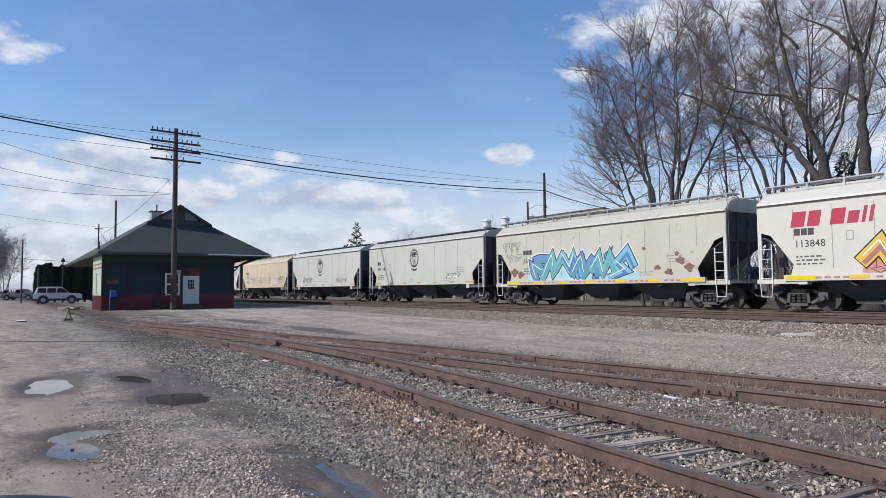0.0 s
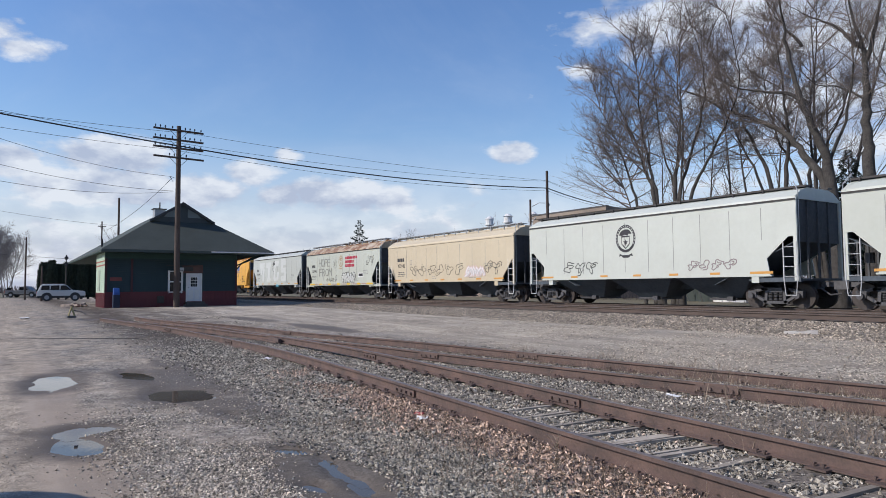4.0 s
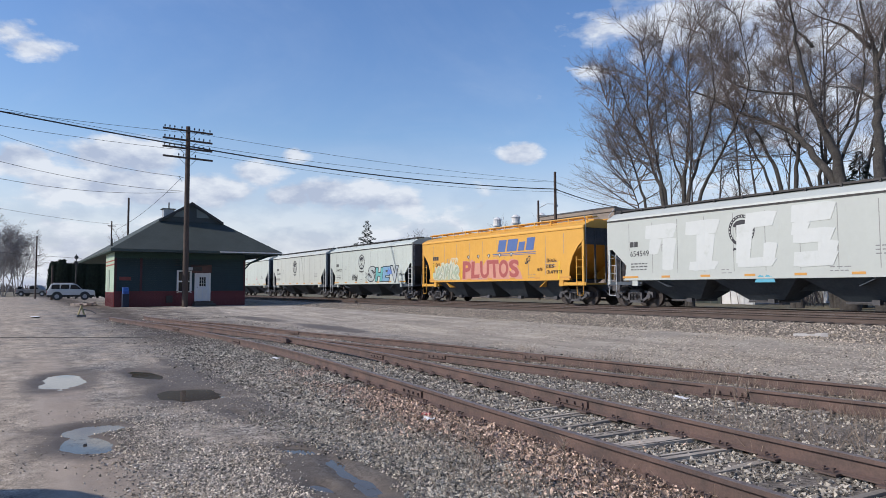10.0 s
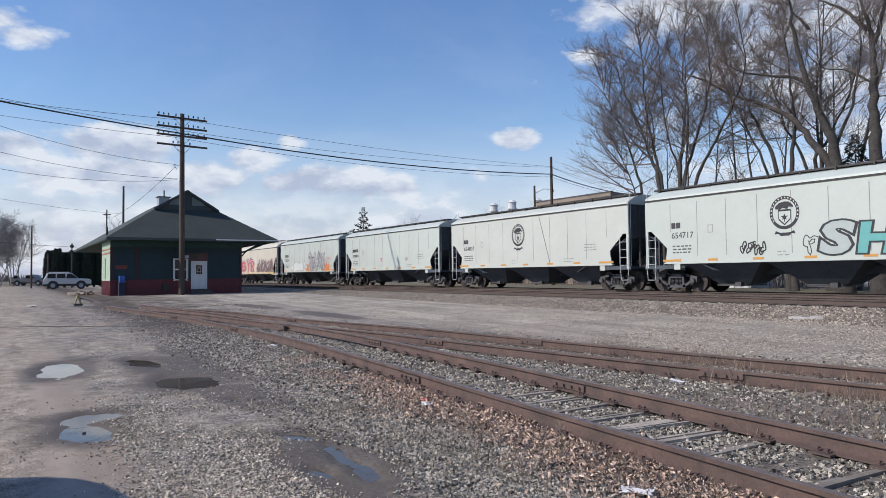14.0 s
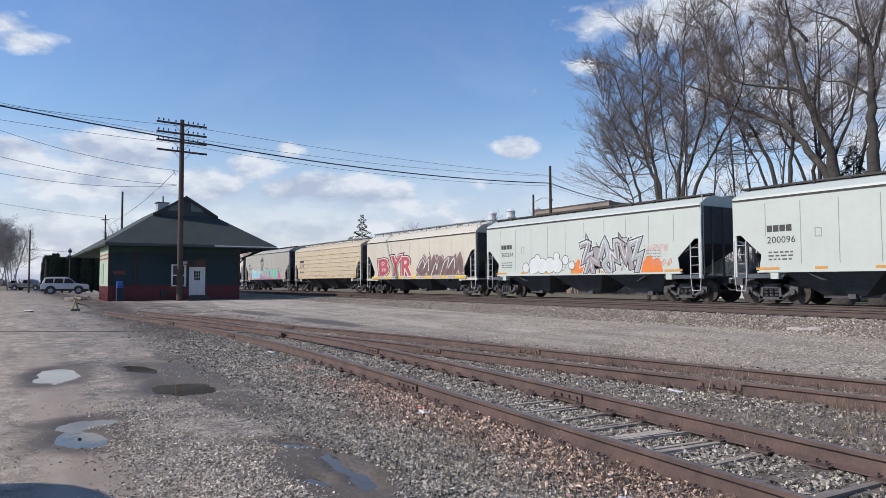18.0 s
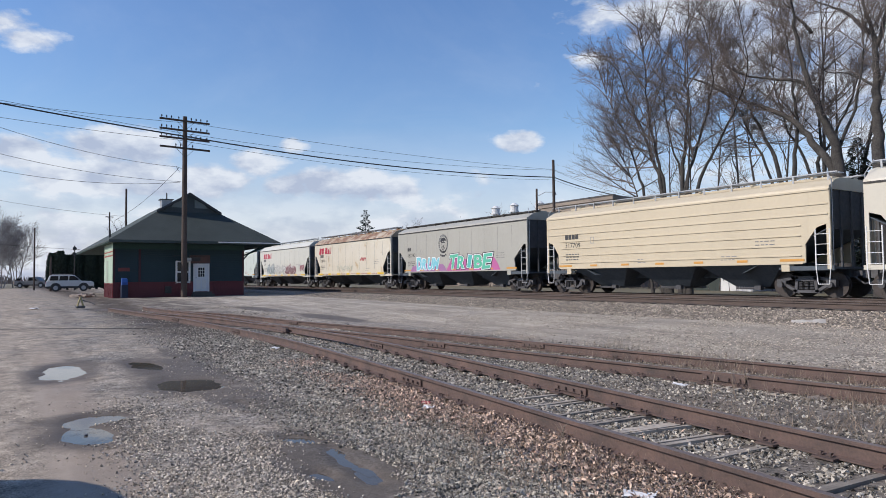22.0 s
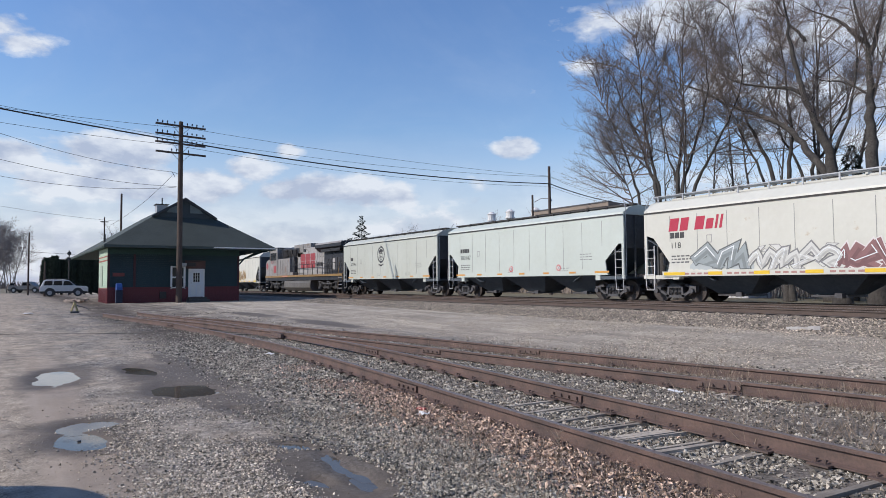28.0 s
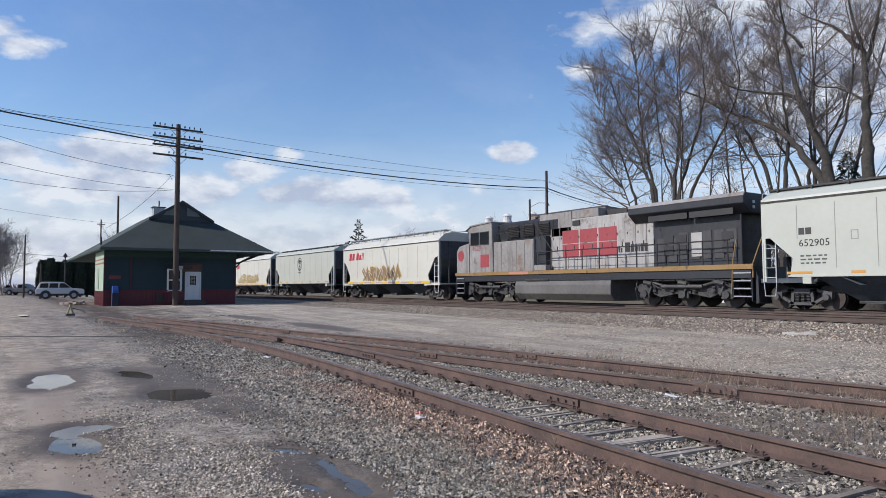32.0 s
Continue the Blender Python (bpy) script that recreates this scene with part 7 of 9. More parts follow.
def telegraph_pole():
    p = pole("telegraph_pole", "tall weathered wooden telegraph pole with four crossarms", -46.0, 9.55, 12.35, 0.20)
    arm = Shape().box(0, 0, 0, 0.10, 3.15, 0.115).mesh("crossarm", m_pole)
    ins = Shape().rod((0, 0, 0.06), (0, 0, 0.14), 0.018, 6).rod((0, 0, 0.13), (0, 0, 0.25), 0.05, 8, 0.035).mesh("insulator", mat("dark_insulator", (0.03, 0.035, 0.04), None, 0.25))
    for k, z in enumerate((12.02, 11.38, 10.83, 10.2)):
        a = part("crossarm", arm, None, p, at=pose(0.16, -0.03 if k < 3 else 0.0, z, -1.2, 0, 0))
        for y in (-1.45, -1.15, -0.85, -0.4, 0.4, 0.7, 1.0, 1.4)[: 8 if k < 3 else 0] or (-0.6, -0.3, 0.45):
            part("insulator", ins, None, a, at=pose(0, y, 0))
        part("brace", Shape().pipe([(0.16, -0.55, z - 0.05), (0.14, 0, z - 0.62), (0.16, 0.55, z - 0.05)], 0.014, 4), m_steel, p)
    part("guy_hook", Shape().pipe([(0.1, -0.2, 8.85), (0.1, -0.55, 8.95), (0.1, -0.35, 8.6)], 0.015, 4), m_steel, p)
    return p


telegraph_pole()
pole("utility_pole", "plain wooden utility pole beyond the railway", -45.7, 42.0, 12.25, 0.17)
lp = pole("street_lamp", "wooden pole with a lamp on a curved arm", -49.0, 42.8, 10.0, 0.14)
part("arm", Shape().pipe([(0.1, 0.1, 9.3), (0.6, 0.6, 9.65), (1.2, 1.1, 9.6)], 0.03), m_galv, lp)
part("lamp_head", Shape().rod((1.25, 1.15, 9.35), (1.25, 1.15, 9.62), 0.22, 12, 0.1), m_galv, lp)
pole("utility_pole", "distant plain utility pole", -95.0, 2.35, 8.0, 0.11)
pole("utility_pole", "wooden utility pole behind the depot", -88.0, 11.55, 12.55, 0.16)
up = pole("utility_pole", "slim pole with a small crossarm behind the depot", -92.0, 10.2, 10.0, 0.11)
part("crossarm", Shape().box(0, 0, 9.4, 0.1, 0.9, 0.1), m_pole, up)
pole("utility_pole", "short post beside the parked car", -84.0, 3.6, 4.1, 0.13)


def wire(points, r, sags, label, name="overhead_wire"):
    line, n = [Vector(points[0])], 24
    for p, q, s in zip(points[:-1], points[1:], sags):
        line += [Vector(p).lerp(Vector(q), i / n) - Vector((0, 0, 4 * s * (i / n) * (1 - i / n))) for i in range(1, n + 1)]
    sh = Shape().tube(line, [r] * len(line), 5)
    return tagged(part(name, sh, m_black), label, "wire", "overhead wires")


wire([(-40, -10.0, 11.6), (-46.0, 9.4, 11.05), (-45.7, 42.0, 10.65), (-51.79, 60, 10.40)], 0.046, (0.15, 0.55, 0.3), "thick black overhead cable")
wire([(-40, -10.0, 11.75), (-46.0, 9.2, 11.25), (-45.7, 42.0, 11.3), (-51.79, 60, 10.52)], 0.012, (0.15, 0.5, 0.3), "thin black overhead wire")
wire([(-40, -10.0, 10.9), (-46.0, 10.2, 11.95), (-45.7, 42.0, 11.35), (-53.61, 60, 11.78)], 0.012, (0.2, 0.3, 0.3), "thin black overhead wire")
wire([(-40, -10.0, 10.6), (-46.0, 9.0, 10.75), (-45.7, 42.0, 10.4), (-51.80, 60, 10.14)], 0.012, (0.25, 0.6, 0.3), "thin black overhead wire")
wire([(-43, -2.0, 10.3), (-46.0, 9.1, 8.95)], 0.012, (0.4,), "thin service wire to the pole")
wire([(-43, -2.0, 8.75), (-46.0, 9.3, 8.0)], 0.012, (0.35,), "thin service wire to the pole")
wire([(-43, -2.0, 7.75), (-46.0, 9.25, 7.95)], 0.012, (0.45,), "thin service wire to the pole")
wire([(-46.0, 9.15, 8.85), (-56.0, 6.6, 6.1)], 0.012, (0.3,), "service drop from the pole to the roof")
wire([(-60, -8.0, 8.9), (-88.0, 11.5, 9.2)], 0.012, (0.4,), "thin wire to distant poles")
wire([(-95.0, -12, 7.0), (-105.0, 8.0, 5.8)], 0.02, (0.2,), "thin wire to distant poles")

# ---------------------------------------------------------------- bare trees


def bare_tree(label, x, y, height, seed, stems=2, spread=0.30, r0=0.26, reach=0.42, levels=4, counts=(8, 6, 5, 4), far=False):
    """Stems that part near the ground, long rising limbs, drooping fine twigs."""
    rnd = random.Random(seed)
    z0 = ground_z(x, y) - 0.15
    t = thing("maple_tree", label, "tree", pose(x, y, z0), "bare trees")
    wood, fine = Shape(), Shape()

    def branch(p, d, length, r, level):
        segs = (9, 6, 4, 3, 2)[level]
        sides = (10, 6, 4, 3, 3)[level]
        wob = (0.07, 0.10, 0.13, 0.15, 0.15)[level]
        pts, rad = [p], [r]
        for s in range(segs):
            pull = Vector((0, 0, (0.06, 0.10, 0.05, 0.02, 0.0)[level]))
            d = (d + Vector((rnd.uniform(-1, 1), rnd.uniform(-1, 1), rnd.uniform(-1, 1))) * wob + pull).normalized()
            pts.append(pts[-1] + d * (length / segs))
            rad.append(max(0.007, r * (1 - 0.86 * ((s + 1) / segs) ** (0.9 if level else 1.2))))
        for i in range(segs):
            (wood if level < 2 else fine).rod(pts[i], pts[i + 1], rad[i], sides, rad[i + 1], caps=False)
        if level >= levels:
            return
        n = counts[level]
        for k in range(n):
            f = (0.22 if level == 0 else 0.18) + (0.80 if level == 0 else 0.82) * (k + rnd.random()) / n
            f = min(f, 0.99)
            i = min(segs - 1, int(f * segs))
            q = pts[i].lerp(pts[i + 1], f * segs - i)
            ax = (pts[i + 1] - pts[i]).normalized()
            side = Vector((rnd.uniform(-1, 1), rnd.uniform(-1, 1), rnd.uniform(-0.35, 0.35)))
            side = (side - ax * side.dot(ax)).normalized()
            ang = radians(rnd.uniform(28, 62) if level else rnd.uniform(24, 52))
            nd = ax * math.cos(ang) + side * math.sin(ang)
            ln = (height * reach * (1.12 - 0.72 * f) if level == 0 else length * rnd.uniform(0.42, 0.66) * (1.1 - 0.45 * f))
            rr = min(rad[i] * 0.72, (r * 0.40 if level == 0 else r * 0.48) * rnd.uniform(0.7, 1.0))
            branch(q, nd, ln * rnd.uniform(0.85, 1.15), max(rr, (0.035, 0.02, 0.012, 0.009, 0.008)[level]), level + 1)

    for s in range(stems):
        ang = 6.283 * s / stems + rnd.uniform(-0.5, 0.5)
        k = spread * (stems > 1)
        d = Vector((k * math.cos(ang), k * math.sin(ang), 1)).normalized()
        branch(Vector((0.2 * math.cos(ang), 0.2 * math.sin(ang), 0)), d, height * rnd.uniform(0.84, 0.98), r0 * rnd.uniform(0.8, 1.0), 0)
    part("trunk", wood, m_hazetwig if far else m_bark, t, smooth=True)
    tagged(part("crown", fine, m_hazetwig if far else m_twig, t, "fine bare twigs"), kind="stuff")
    return t


def stemmed_tree(label, x, y, stems, seed, first=15, second=9, third=7, reach=2.6):
    """A bare tree from its stems, each a bent line of (x, z) from the ground up with the radius at its foot;
    rising branches along the upper part of each stem, upright sprays of twigs at their ends."""
    rnd = random.Random(seed)
    z0 = ground_z(x, y) - 0.15
    t = thing("maple_tree", label, "tree", pose(x, y, z0), "bare trees")
    fine = Shape()

    def way(p, d, length, r, segs, wob, up, sides, tip):
        pts = [p]
        for s in range(segs):
            d = (d + Vector((rnd.gauss(0, wob), rnd.gauss(0, wob), rnd.gauss(0, wob) + up))).normalized()
            pts.append(pts[-1] + d * (length / segs))
        fine.tube(pts, [r + (tip - r) * s / segs for s in range(segs + 1)], sides)
        return pts

    def off(ax, ang):
        side = Vector((rnd.gauss(0, 1), rnd.gauss(0, 1), rnd.gauss(0, 0.7)))
        side = (side - ax * side.dot(ax)).normalized()
        return ax * math.cos(ang) + side * math.sin(ang)

    def grow(pts, level, length):
        n = (first, second, third)[level]
        if level == 0:
            n = max(5, round(n * sum((b - a).length for a, b in zip(pts, pts[1:])) / 16.5))
        lo = (0.34, 0.15, 0.10)[level]
        for k in range(n):
            f = min(0.995, lo + (1 - lo) * (k + rnd.random()) / n)
            i = min(len(pts) - 2, int(f * (len(pts) - 1)))
            q = pts[i].lerp(pts[i + 1], f * (len(pts) - 1) - i)
            ax = (pts[i + 1] - pts[i]).normalized()
            d = off(ax, radians(rnd.uniform(28, 56) + 26 * (1 - f) if level == 0 else rnd.uniform(24, 60)))
            d.z += (0.06, 0.14, 0.16)[level]
            d.normalize()
            if level == 0:
                ln = reach * rnd.uniform(0.5, 1.15) * (1.30 - 0.62 * f)
                grow(way(q, d, ln, 0.012 + 0.010 * ln, 6, 0.09, 0.045, 4, 0.008), 1, ln)
            elif level == 1:
                ln = min(length * rnd.uniform(0.28, 0.55), 1.7) * (1.1 - 0.4 * f)
                grow(way(q, d, ln, 0.0095, 3, 0.12, 0.06, 3, 0.0058), 2, ln)
            else:
                way(q, d, rnd.uniform(0.25, 0.80), 0.0056, 1, 0.06, 0.06, 3, 0.0036)

    for num, (line, r0) in enumerate(stems):
        dy, bend = rnd.uniform(-0.6, 0.6), rnd.uniform(-0.05, 0.05)
        guide = [Vector((gx - x, dy * min(1.0, k / 3) + bend * k * k, gz - z0)) for k, (gx, gz) in enumerate(line)]
        pts = []
        for k in range(len(guide) - 1):
            g0, g1, g2, g3 = guide[max(k - 1, 0)], guide[k], guide[k + 1], guide[min(k + 2, len(guide) - 1)]
            for s in range(5):
                f = s / 5
                c = 0.5 * (2 * g1 + (g2 - g0) * f + (2 * g0 - 5 * g1 + 4 * g2 - g3) * f * f + (3 * g1 - g0 - 3 * g2 + g3) * f ** 3)
                pts.append(c + Vector((rnd.gauss(0, 0.035), rnd.gauss(0, 0.035), 0)) * (k + s > 0))
        pts.append(guide[-1])
        m = len(pts) - 1
        low = line[0][1] < 1.0
        rad = [max(0.016, r0 * ((1 + 0.5 * (1 - k / m) ** 12 * low) * (1 - 0.95 * (k / m) ** 0.8)) * rnd.uniform(0.94, 1.06)) for k in range(m + 1)]
        part("trunk" if low else "limb", Shape().tube(pts, rad, 9), m_bark, t, smooth=True)
        grow(pts, 0, 0)
    tagged(part("crown", fine, m_twig, t, "fine bare twigs"), kind="stuff")
    return t


def make_trees():
    back = dict(levels=3, counts=(8, 6, 5, 4))
    stemmed_tree("bare multi-stemmed maple with a wide fan of twigs", -26.8, 34.0, (([(-26.8, 0.4), (-27.2, 6.8), (-27.9, 8.7), (-29.2, 11.6), (-30.6, 14.4), (-31.4, 16.6)], 0.18), ([(-26.7, 0.4), (-27.1, 6.8), (-27.8, 9.4), (-28.4, 12.1), (-28.5, 15.2), (-28.7, 17.6)], 0.16),
                 ([(-27.2, 0.4), (-28.7, 6.6), (-29.4, 8.8), (-30.2, 10.8), (-31.3, 13.2), (-31.9, 15.2)], 0.12), ([(-28.0, 0.4), (-29.0, 6.2), (-29.9, 8.8), (-31.2, 11.8)], 0.08)), 5, 34, 11, 7, 3.9)
    stemmed_tree("bare maple with a straight upright trunk", -26.1, 34.6, (([(-26.2, 0.4), (-26.1, 6.7), (-25.9, 9.0), (-25.6, 11.9), (-26.0, 13.8), (-26.2, 17.2)], 0.19), ([(-26.0, 7.4), (-26.9, 10.5), (-27.2, 14.0), (-27.3, 17.6)], 0.08)), 8, 25, 12, 7, 3.3)
    stemmed_tree("bare maple with two stems parting low", -25.0, 33.6, (([(-25.6, 0.4), (-25.2, 6.6), (-24.6, 8.5), (-23.5, 11.1), (-23.0, 13.9), (-23.6, 17.4)], 0.15), ([(-25.0, 0.4), (-24.4, 6.5), (-23.2, 8.6), (-21.8, 11.0), (-21.1, 13.4), (-21.8, 17.2)], 0.14), ([(-25.3, 0.4), (-24.9, 6.5), (-24.6, 10.5), (-24.8, 14.0), (-24.8, 17.8)], 0.10)), 15, 23, 12, 7, 3.3)
    stemmed_tree("bare maple leaning with dark stems", -20.2, 35.5, (([(-19.6, 0.4), (-20.4, 6.8), (-21.4, 9.3), (-22.4, 11.5), (-23.7, 14.8), (-24.2, 17.0)], 0.16), ([(-19.8, 0.4), (-20.9, 6.8), (-22.2, 9.8), (-23.3, 12.4), (-24.3, 15.2)], 0.11), ([(-19.9, 0.4), (-19.6, 6.8), (-19.3, 9.0), (-19.3, 11.3), (-19.5, 14.0), (-19.8, 17.4)], 0.16)), 22, 24, 12, 7, 3.3)
    stemmed_tree("bare young maple with spreading stems", -18.2, 37.0, (([(-18.4, 0.4), (-19.2, 7.0), (-18.6, 8.5), (-17.6, 10.5), (-16.9, 12.6), (-16.4, 15.4)], 0.14), ([(-18.6, 0.4), (-19.5, 7.0), (-20.6, 10.0), (-21.0, 13.0), (-20.8, 16.4)], 0.12), ([(-18.3, 0.4), (-18.7, 7.0), (-18.8, 11.0), (-18.3, 14.6), (-18.4, 18.0)], 0.12)), 27, 24, 12, 7, 3.3)
    stemmed_tree("large bare maple with a long limb reaching sideways", -16.4, 34.0, (([(-16.3, 0.4), (-16.4, 6.7), (-16.7, 8.5), (-17.4, 10.8), (-17.7, 12.9), (-17.8, 14.7), (-17.8, 18.0)], 0.32), ([(-16.5, 4.6), (-16.9, 6.8), (-17.8, 8.1), (-18.6, 9.3), (-20.2, 10.4), (-22.4, 11.6), (-24.5, 13.0), (-26.7, 14.2), (-28.4, 15.2)], 0.25),
                 ([(-17.4, 10.7), (-18.5, 11.5), (-20.0, 12.0), (-21.6, 12.7), (-22.7, 13.6)], 0.14), ([(-17.7, 13.8), (-18.4, 14.9), (-19.2, 16.1), (-19.9, 18.0)], 0.10), ([(-16.6, 7.5), (-15.6, 10.0), (-15.2, 13.0), (-15.6, 16.5)], 0.10)), 31, 17, 10, 7, 2.8)
    stemmed_tree("large bare maple with a thick rough trunk", -14.7, 34.0, (([(-14.7, 0.4), (-14.75, 6.9), (-14.75, 8.8), (-14.7, 10.9), (-14.75, 12.6), (-15.2, 14.4), (-15.8, 17.2)], 0.35), ([(-14.95, 12.9), (-16.0, 14.2), (-17.1, 15.1), (-18.4, 16.2)], 0.12), ([(-14.7, 12.2), (-14.3, 13.4), (-13.9, 15.4), (-13.9, 18.0)], 0.14), ([(-14.75, 10.2), (-15.9, 11.2), (-17.0, 11.6), (-18.0, 12.6)], 0.07)), 44, 14, 9, 6, 2.8)
    stemmed_tree("large bare maple behind the railway", -11.2, 34.5, (([(-11.2, 0.4), (-11.3, 7.0), (-11.8, 11.0), (-12.6, 15.0), (-12.7, 19.0)], 0.29), ([(-11.2, 5.0), (-12.4, 8.5), (-13.6, 10.5), (-14.6, 13.4)], 0.13)), 47, 15, 8, 6, 3.0)
    bare_tree("tall bare tree farther back", -22.5, 46.0, 20.0, 59, 3, 0.3, 0.16, 0.30, **back)
    bare_tree("tall bare tree farther back", -29.0, 47.0, 17.0, 52, 3, 0.3, 0.15, 0.30, **back)
    bare_tree("tall bare tree farther back", -33.0, 45.0, 13.5, 53, 3, 0.3, 0.14, 0.30, **back)
    for k, (x, y, h) in enumerate(((-128.0, -2.6, 12.0), (-122.0, -6.0, 12.5), (-139.0, -3.6, 12.5), (-132.0, -7.0, 11.0), (-125.0, -1.2, 10.5), (-130.0, 0.4, 11.0), (-142.0, 1.0, 12.0))):
        bare_tree("distant bare tree at the road", x, y, h, 61 + k, 3, 0.35, 0.09, 0.40, levels=3, counts=(13, 9, 7, 4), far=True)
    woods = Shape()
    rnd = random.Random(5)
    for k in range(5000):
        yy = rnd.uniform(-160, 330)
        xx = -330 + rnd.uniform(-30, 30) + 0.12 * abs(yy)
        h = 0.6 * (5.5 + 3.5 * noise.noise(Vector((yy * 0.03, 1.0, 2.0))) + 2.5 * noise.noise(Vector((yy * 0.2, 4.0, 2.0)))) * rnd.uniform(0.6, 1.1)
        woods.rod((xx, yy, -0.3), (xx + rnd.uniform(-1, 1), yy + rnd.uniform(-1.2, 1.2), h), rnd.uniform(0.12, 0.45), 3, 0.04, caps=False)
    brush = Shape()
    for k in range(1500):
        xx, yy = rnd.uniform(-62, -8), rnd.uniform(43, 62)
        h = rnd.uniform(2.5, 5.0) + 4.5 * rnd.random() ** 3
        p, lean = Vector((xx, yy, -0.2)), Vector((rnd.gauss(0, 0.22), rnd.gauss(0, 0.22), 1))
        brush.tube([p, p + lean * h * 0.5, p + lean * h + Vector((rnd.gauss(0, 0.3), 0, 0))], [0.03, 0.02, 0.008], 3)
        for j in range(5):
            q = p + lean * h * rnd.uniform(0.3, 0.95)
            brush.tube([q, q + Vector((rnd.gauss(0, 0.5), rnd.gauss(0, 0.3), rnd.uniform(0.4, 1.1)))], [0.012, 0.006], 3)
    tagged(part("brush", brush, m_twig), "thin bare brush and saplings behind the railway", "brush", kind="stuff")
    tagged(part("far_woods", woods, m_twig), "hazy line of bare far woods", "woods", kind="stuff")
    bare_tree("distant bare tree behind the depot", -135.0, 17.0, 11.5, 67, 2, 0.35, 0.25, 0.45, far=True, **back)
    bare_tree("distant bare tree behind the train", -150.0, 88.0, 15.0, 68, 3, 0.3, 0.2, 0.45, far=True, **back)
    bare_tree("distant bare tree behind the train", -120.0, 97.0, 16.0, 69, 3, 0.3, 0.2, 0.45, far=True, **back)


make_trees()
m_conifer = mat("conifer_green", (0.030, 0.046, 0.032), (0.016, 0.028, 0.019), 0.9, fine=4, coarse=1, bump=0, island=True)


def conifer(x, y, h, w, seed, name="conifer", label="dark spruce tree", hedge=False, cat="tree", gaunt=False):
    rnd = random.Random(seed)
    z0 = ground_z(x, y)
    t = thing(name, label, cat, pose(x, y, z0))
    part("trunk", Shape().rod((0, 0, -0.1), (0, 0, h * 0.95), 0.16, 8, 0.02), m_bark, t)
    sh = Shape()
    n = 2600 if hedge else 2600 if gaunt else 6000
    for i in range(n):
        f = rnd.random() ** (0.8 if hedge else 1.25)
        z = h * (0.04 + 0.96 * f) if hedge else h * (0.10 + 0.90 * f)
        prof = (1 - f ** 3) ** 0.5 * 0.9 + 0.1 if hedge else (1 - f) ** 0.9 + 0.03
        if not hedge:
            prof *= (0.55 + 0.45 * math.sin(f * 30 + seed) ** 2) * (0.8 + 0.3 * math.sin(f * 9.0 + 2.0 * seed))
        if gaunt:
            prof = (1 - f) ** 0.6 * (0.25 + 0.75 * math.sin(f * 34 + seed) ** 2) * (0.85 + 0.3 * math.sin(f * 13.0)) + 0.02
        a = rnd.uniform(0, 6.283)
        r = w * prof * math.sqrt(rnd.uniform(0.25, 1.0))
        c = Vector((r * math.cos(a), r * math.sin(a), z))
        out = Vector((math.cos(a), math.sin(a), 0.9 if hedge else -0.12)).normalized()
        s = rnd.uniform(0.14, 0.27) if hedge else rnd.uniform(0.16, 0.42) * (1.25 - f) * (1.6 if gaunt else 0.85)
        u = out.cross(Vector((rnd.uniform(-1, 1), rnd.uniform(-1, 1), 1))).normalized()
        v = out.cross(u)
        tip = c + out * s * 1.4
        sh.add([c + u * s * 0.5, c - u * s * 0.5, c + v * s * 0.3, tip], [(0, 1, 3), (1, 2, 3), (2, 0, 3)])
    part("crown", sh, m_conifer, t)
    return t


conifer(-121.0, 60.0, 14.8, 4.6, 5, label="dark gaunt spruce tree beyond the train", gaunt=True)
conifer(-19.6, 42.5, 9.4, 3.4, 9, label="dark spruce among the bare trees")
for k in range(9):
    conifer(-96.0 + (k % 2) * 0.6, 4.3 + k * 0.82, 4.5 + 0.25 * math.sin(k * 2.1), 0.62, 70 + k, "arborvitae", "dark green clipped arborvitae in a hedge row", True, "shrub")

sgm = thing("crossing_signal", "dark crossing signal with round hooded lights beyond the depot", "signal", pose(-88.0, 6.15, ground_z(-88.0, 6.15)))
part("mast", Shape().rod((0, 0, -0.1), (0, 0, 5.2), 0.06, 8), m_steel, sgm)
for z in (4.15, 4.85):
    part("signal_head", Shape().disc((0.05, 0, z), 0.21, 0.06, "x", 16).rod((0.1, 0, z), (0.35, 0, z + 0.02), 0.12, 12), m_black, sgm)

# ---------------------------------------------------------------- buildings beyond the railway
m_brick = mat("pale_brick", (0.30, 0.25, 0.20), (0.22, 0.18, 0.15), 0.9, fine=10, coarse=0.6, bump=0.3, streak=0.3, streak_col=(0.16, 0.13, 0.11))


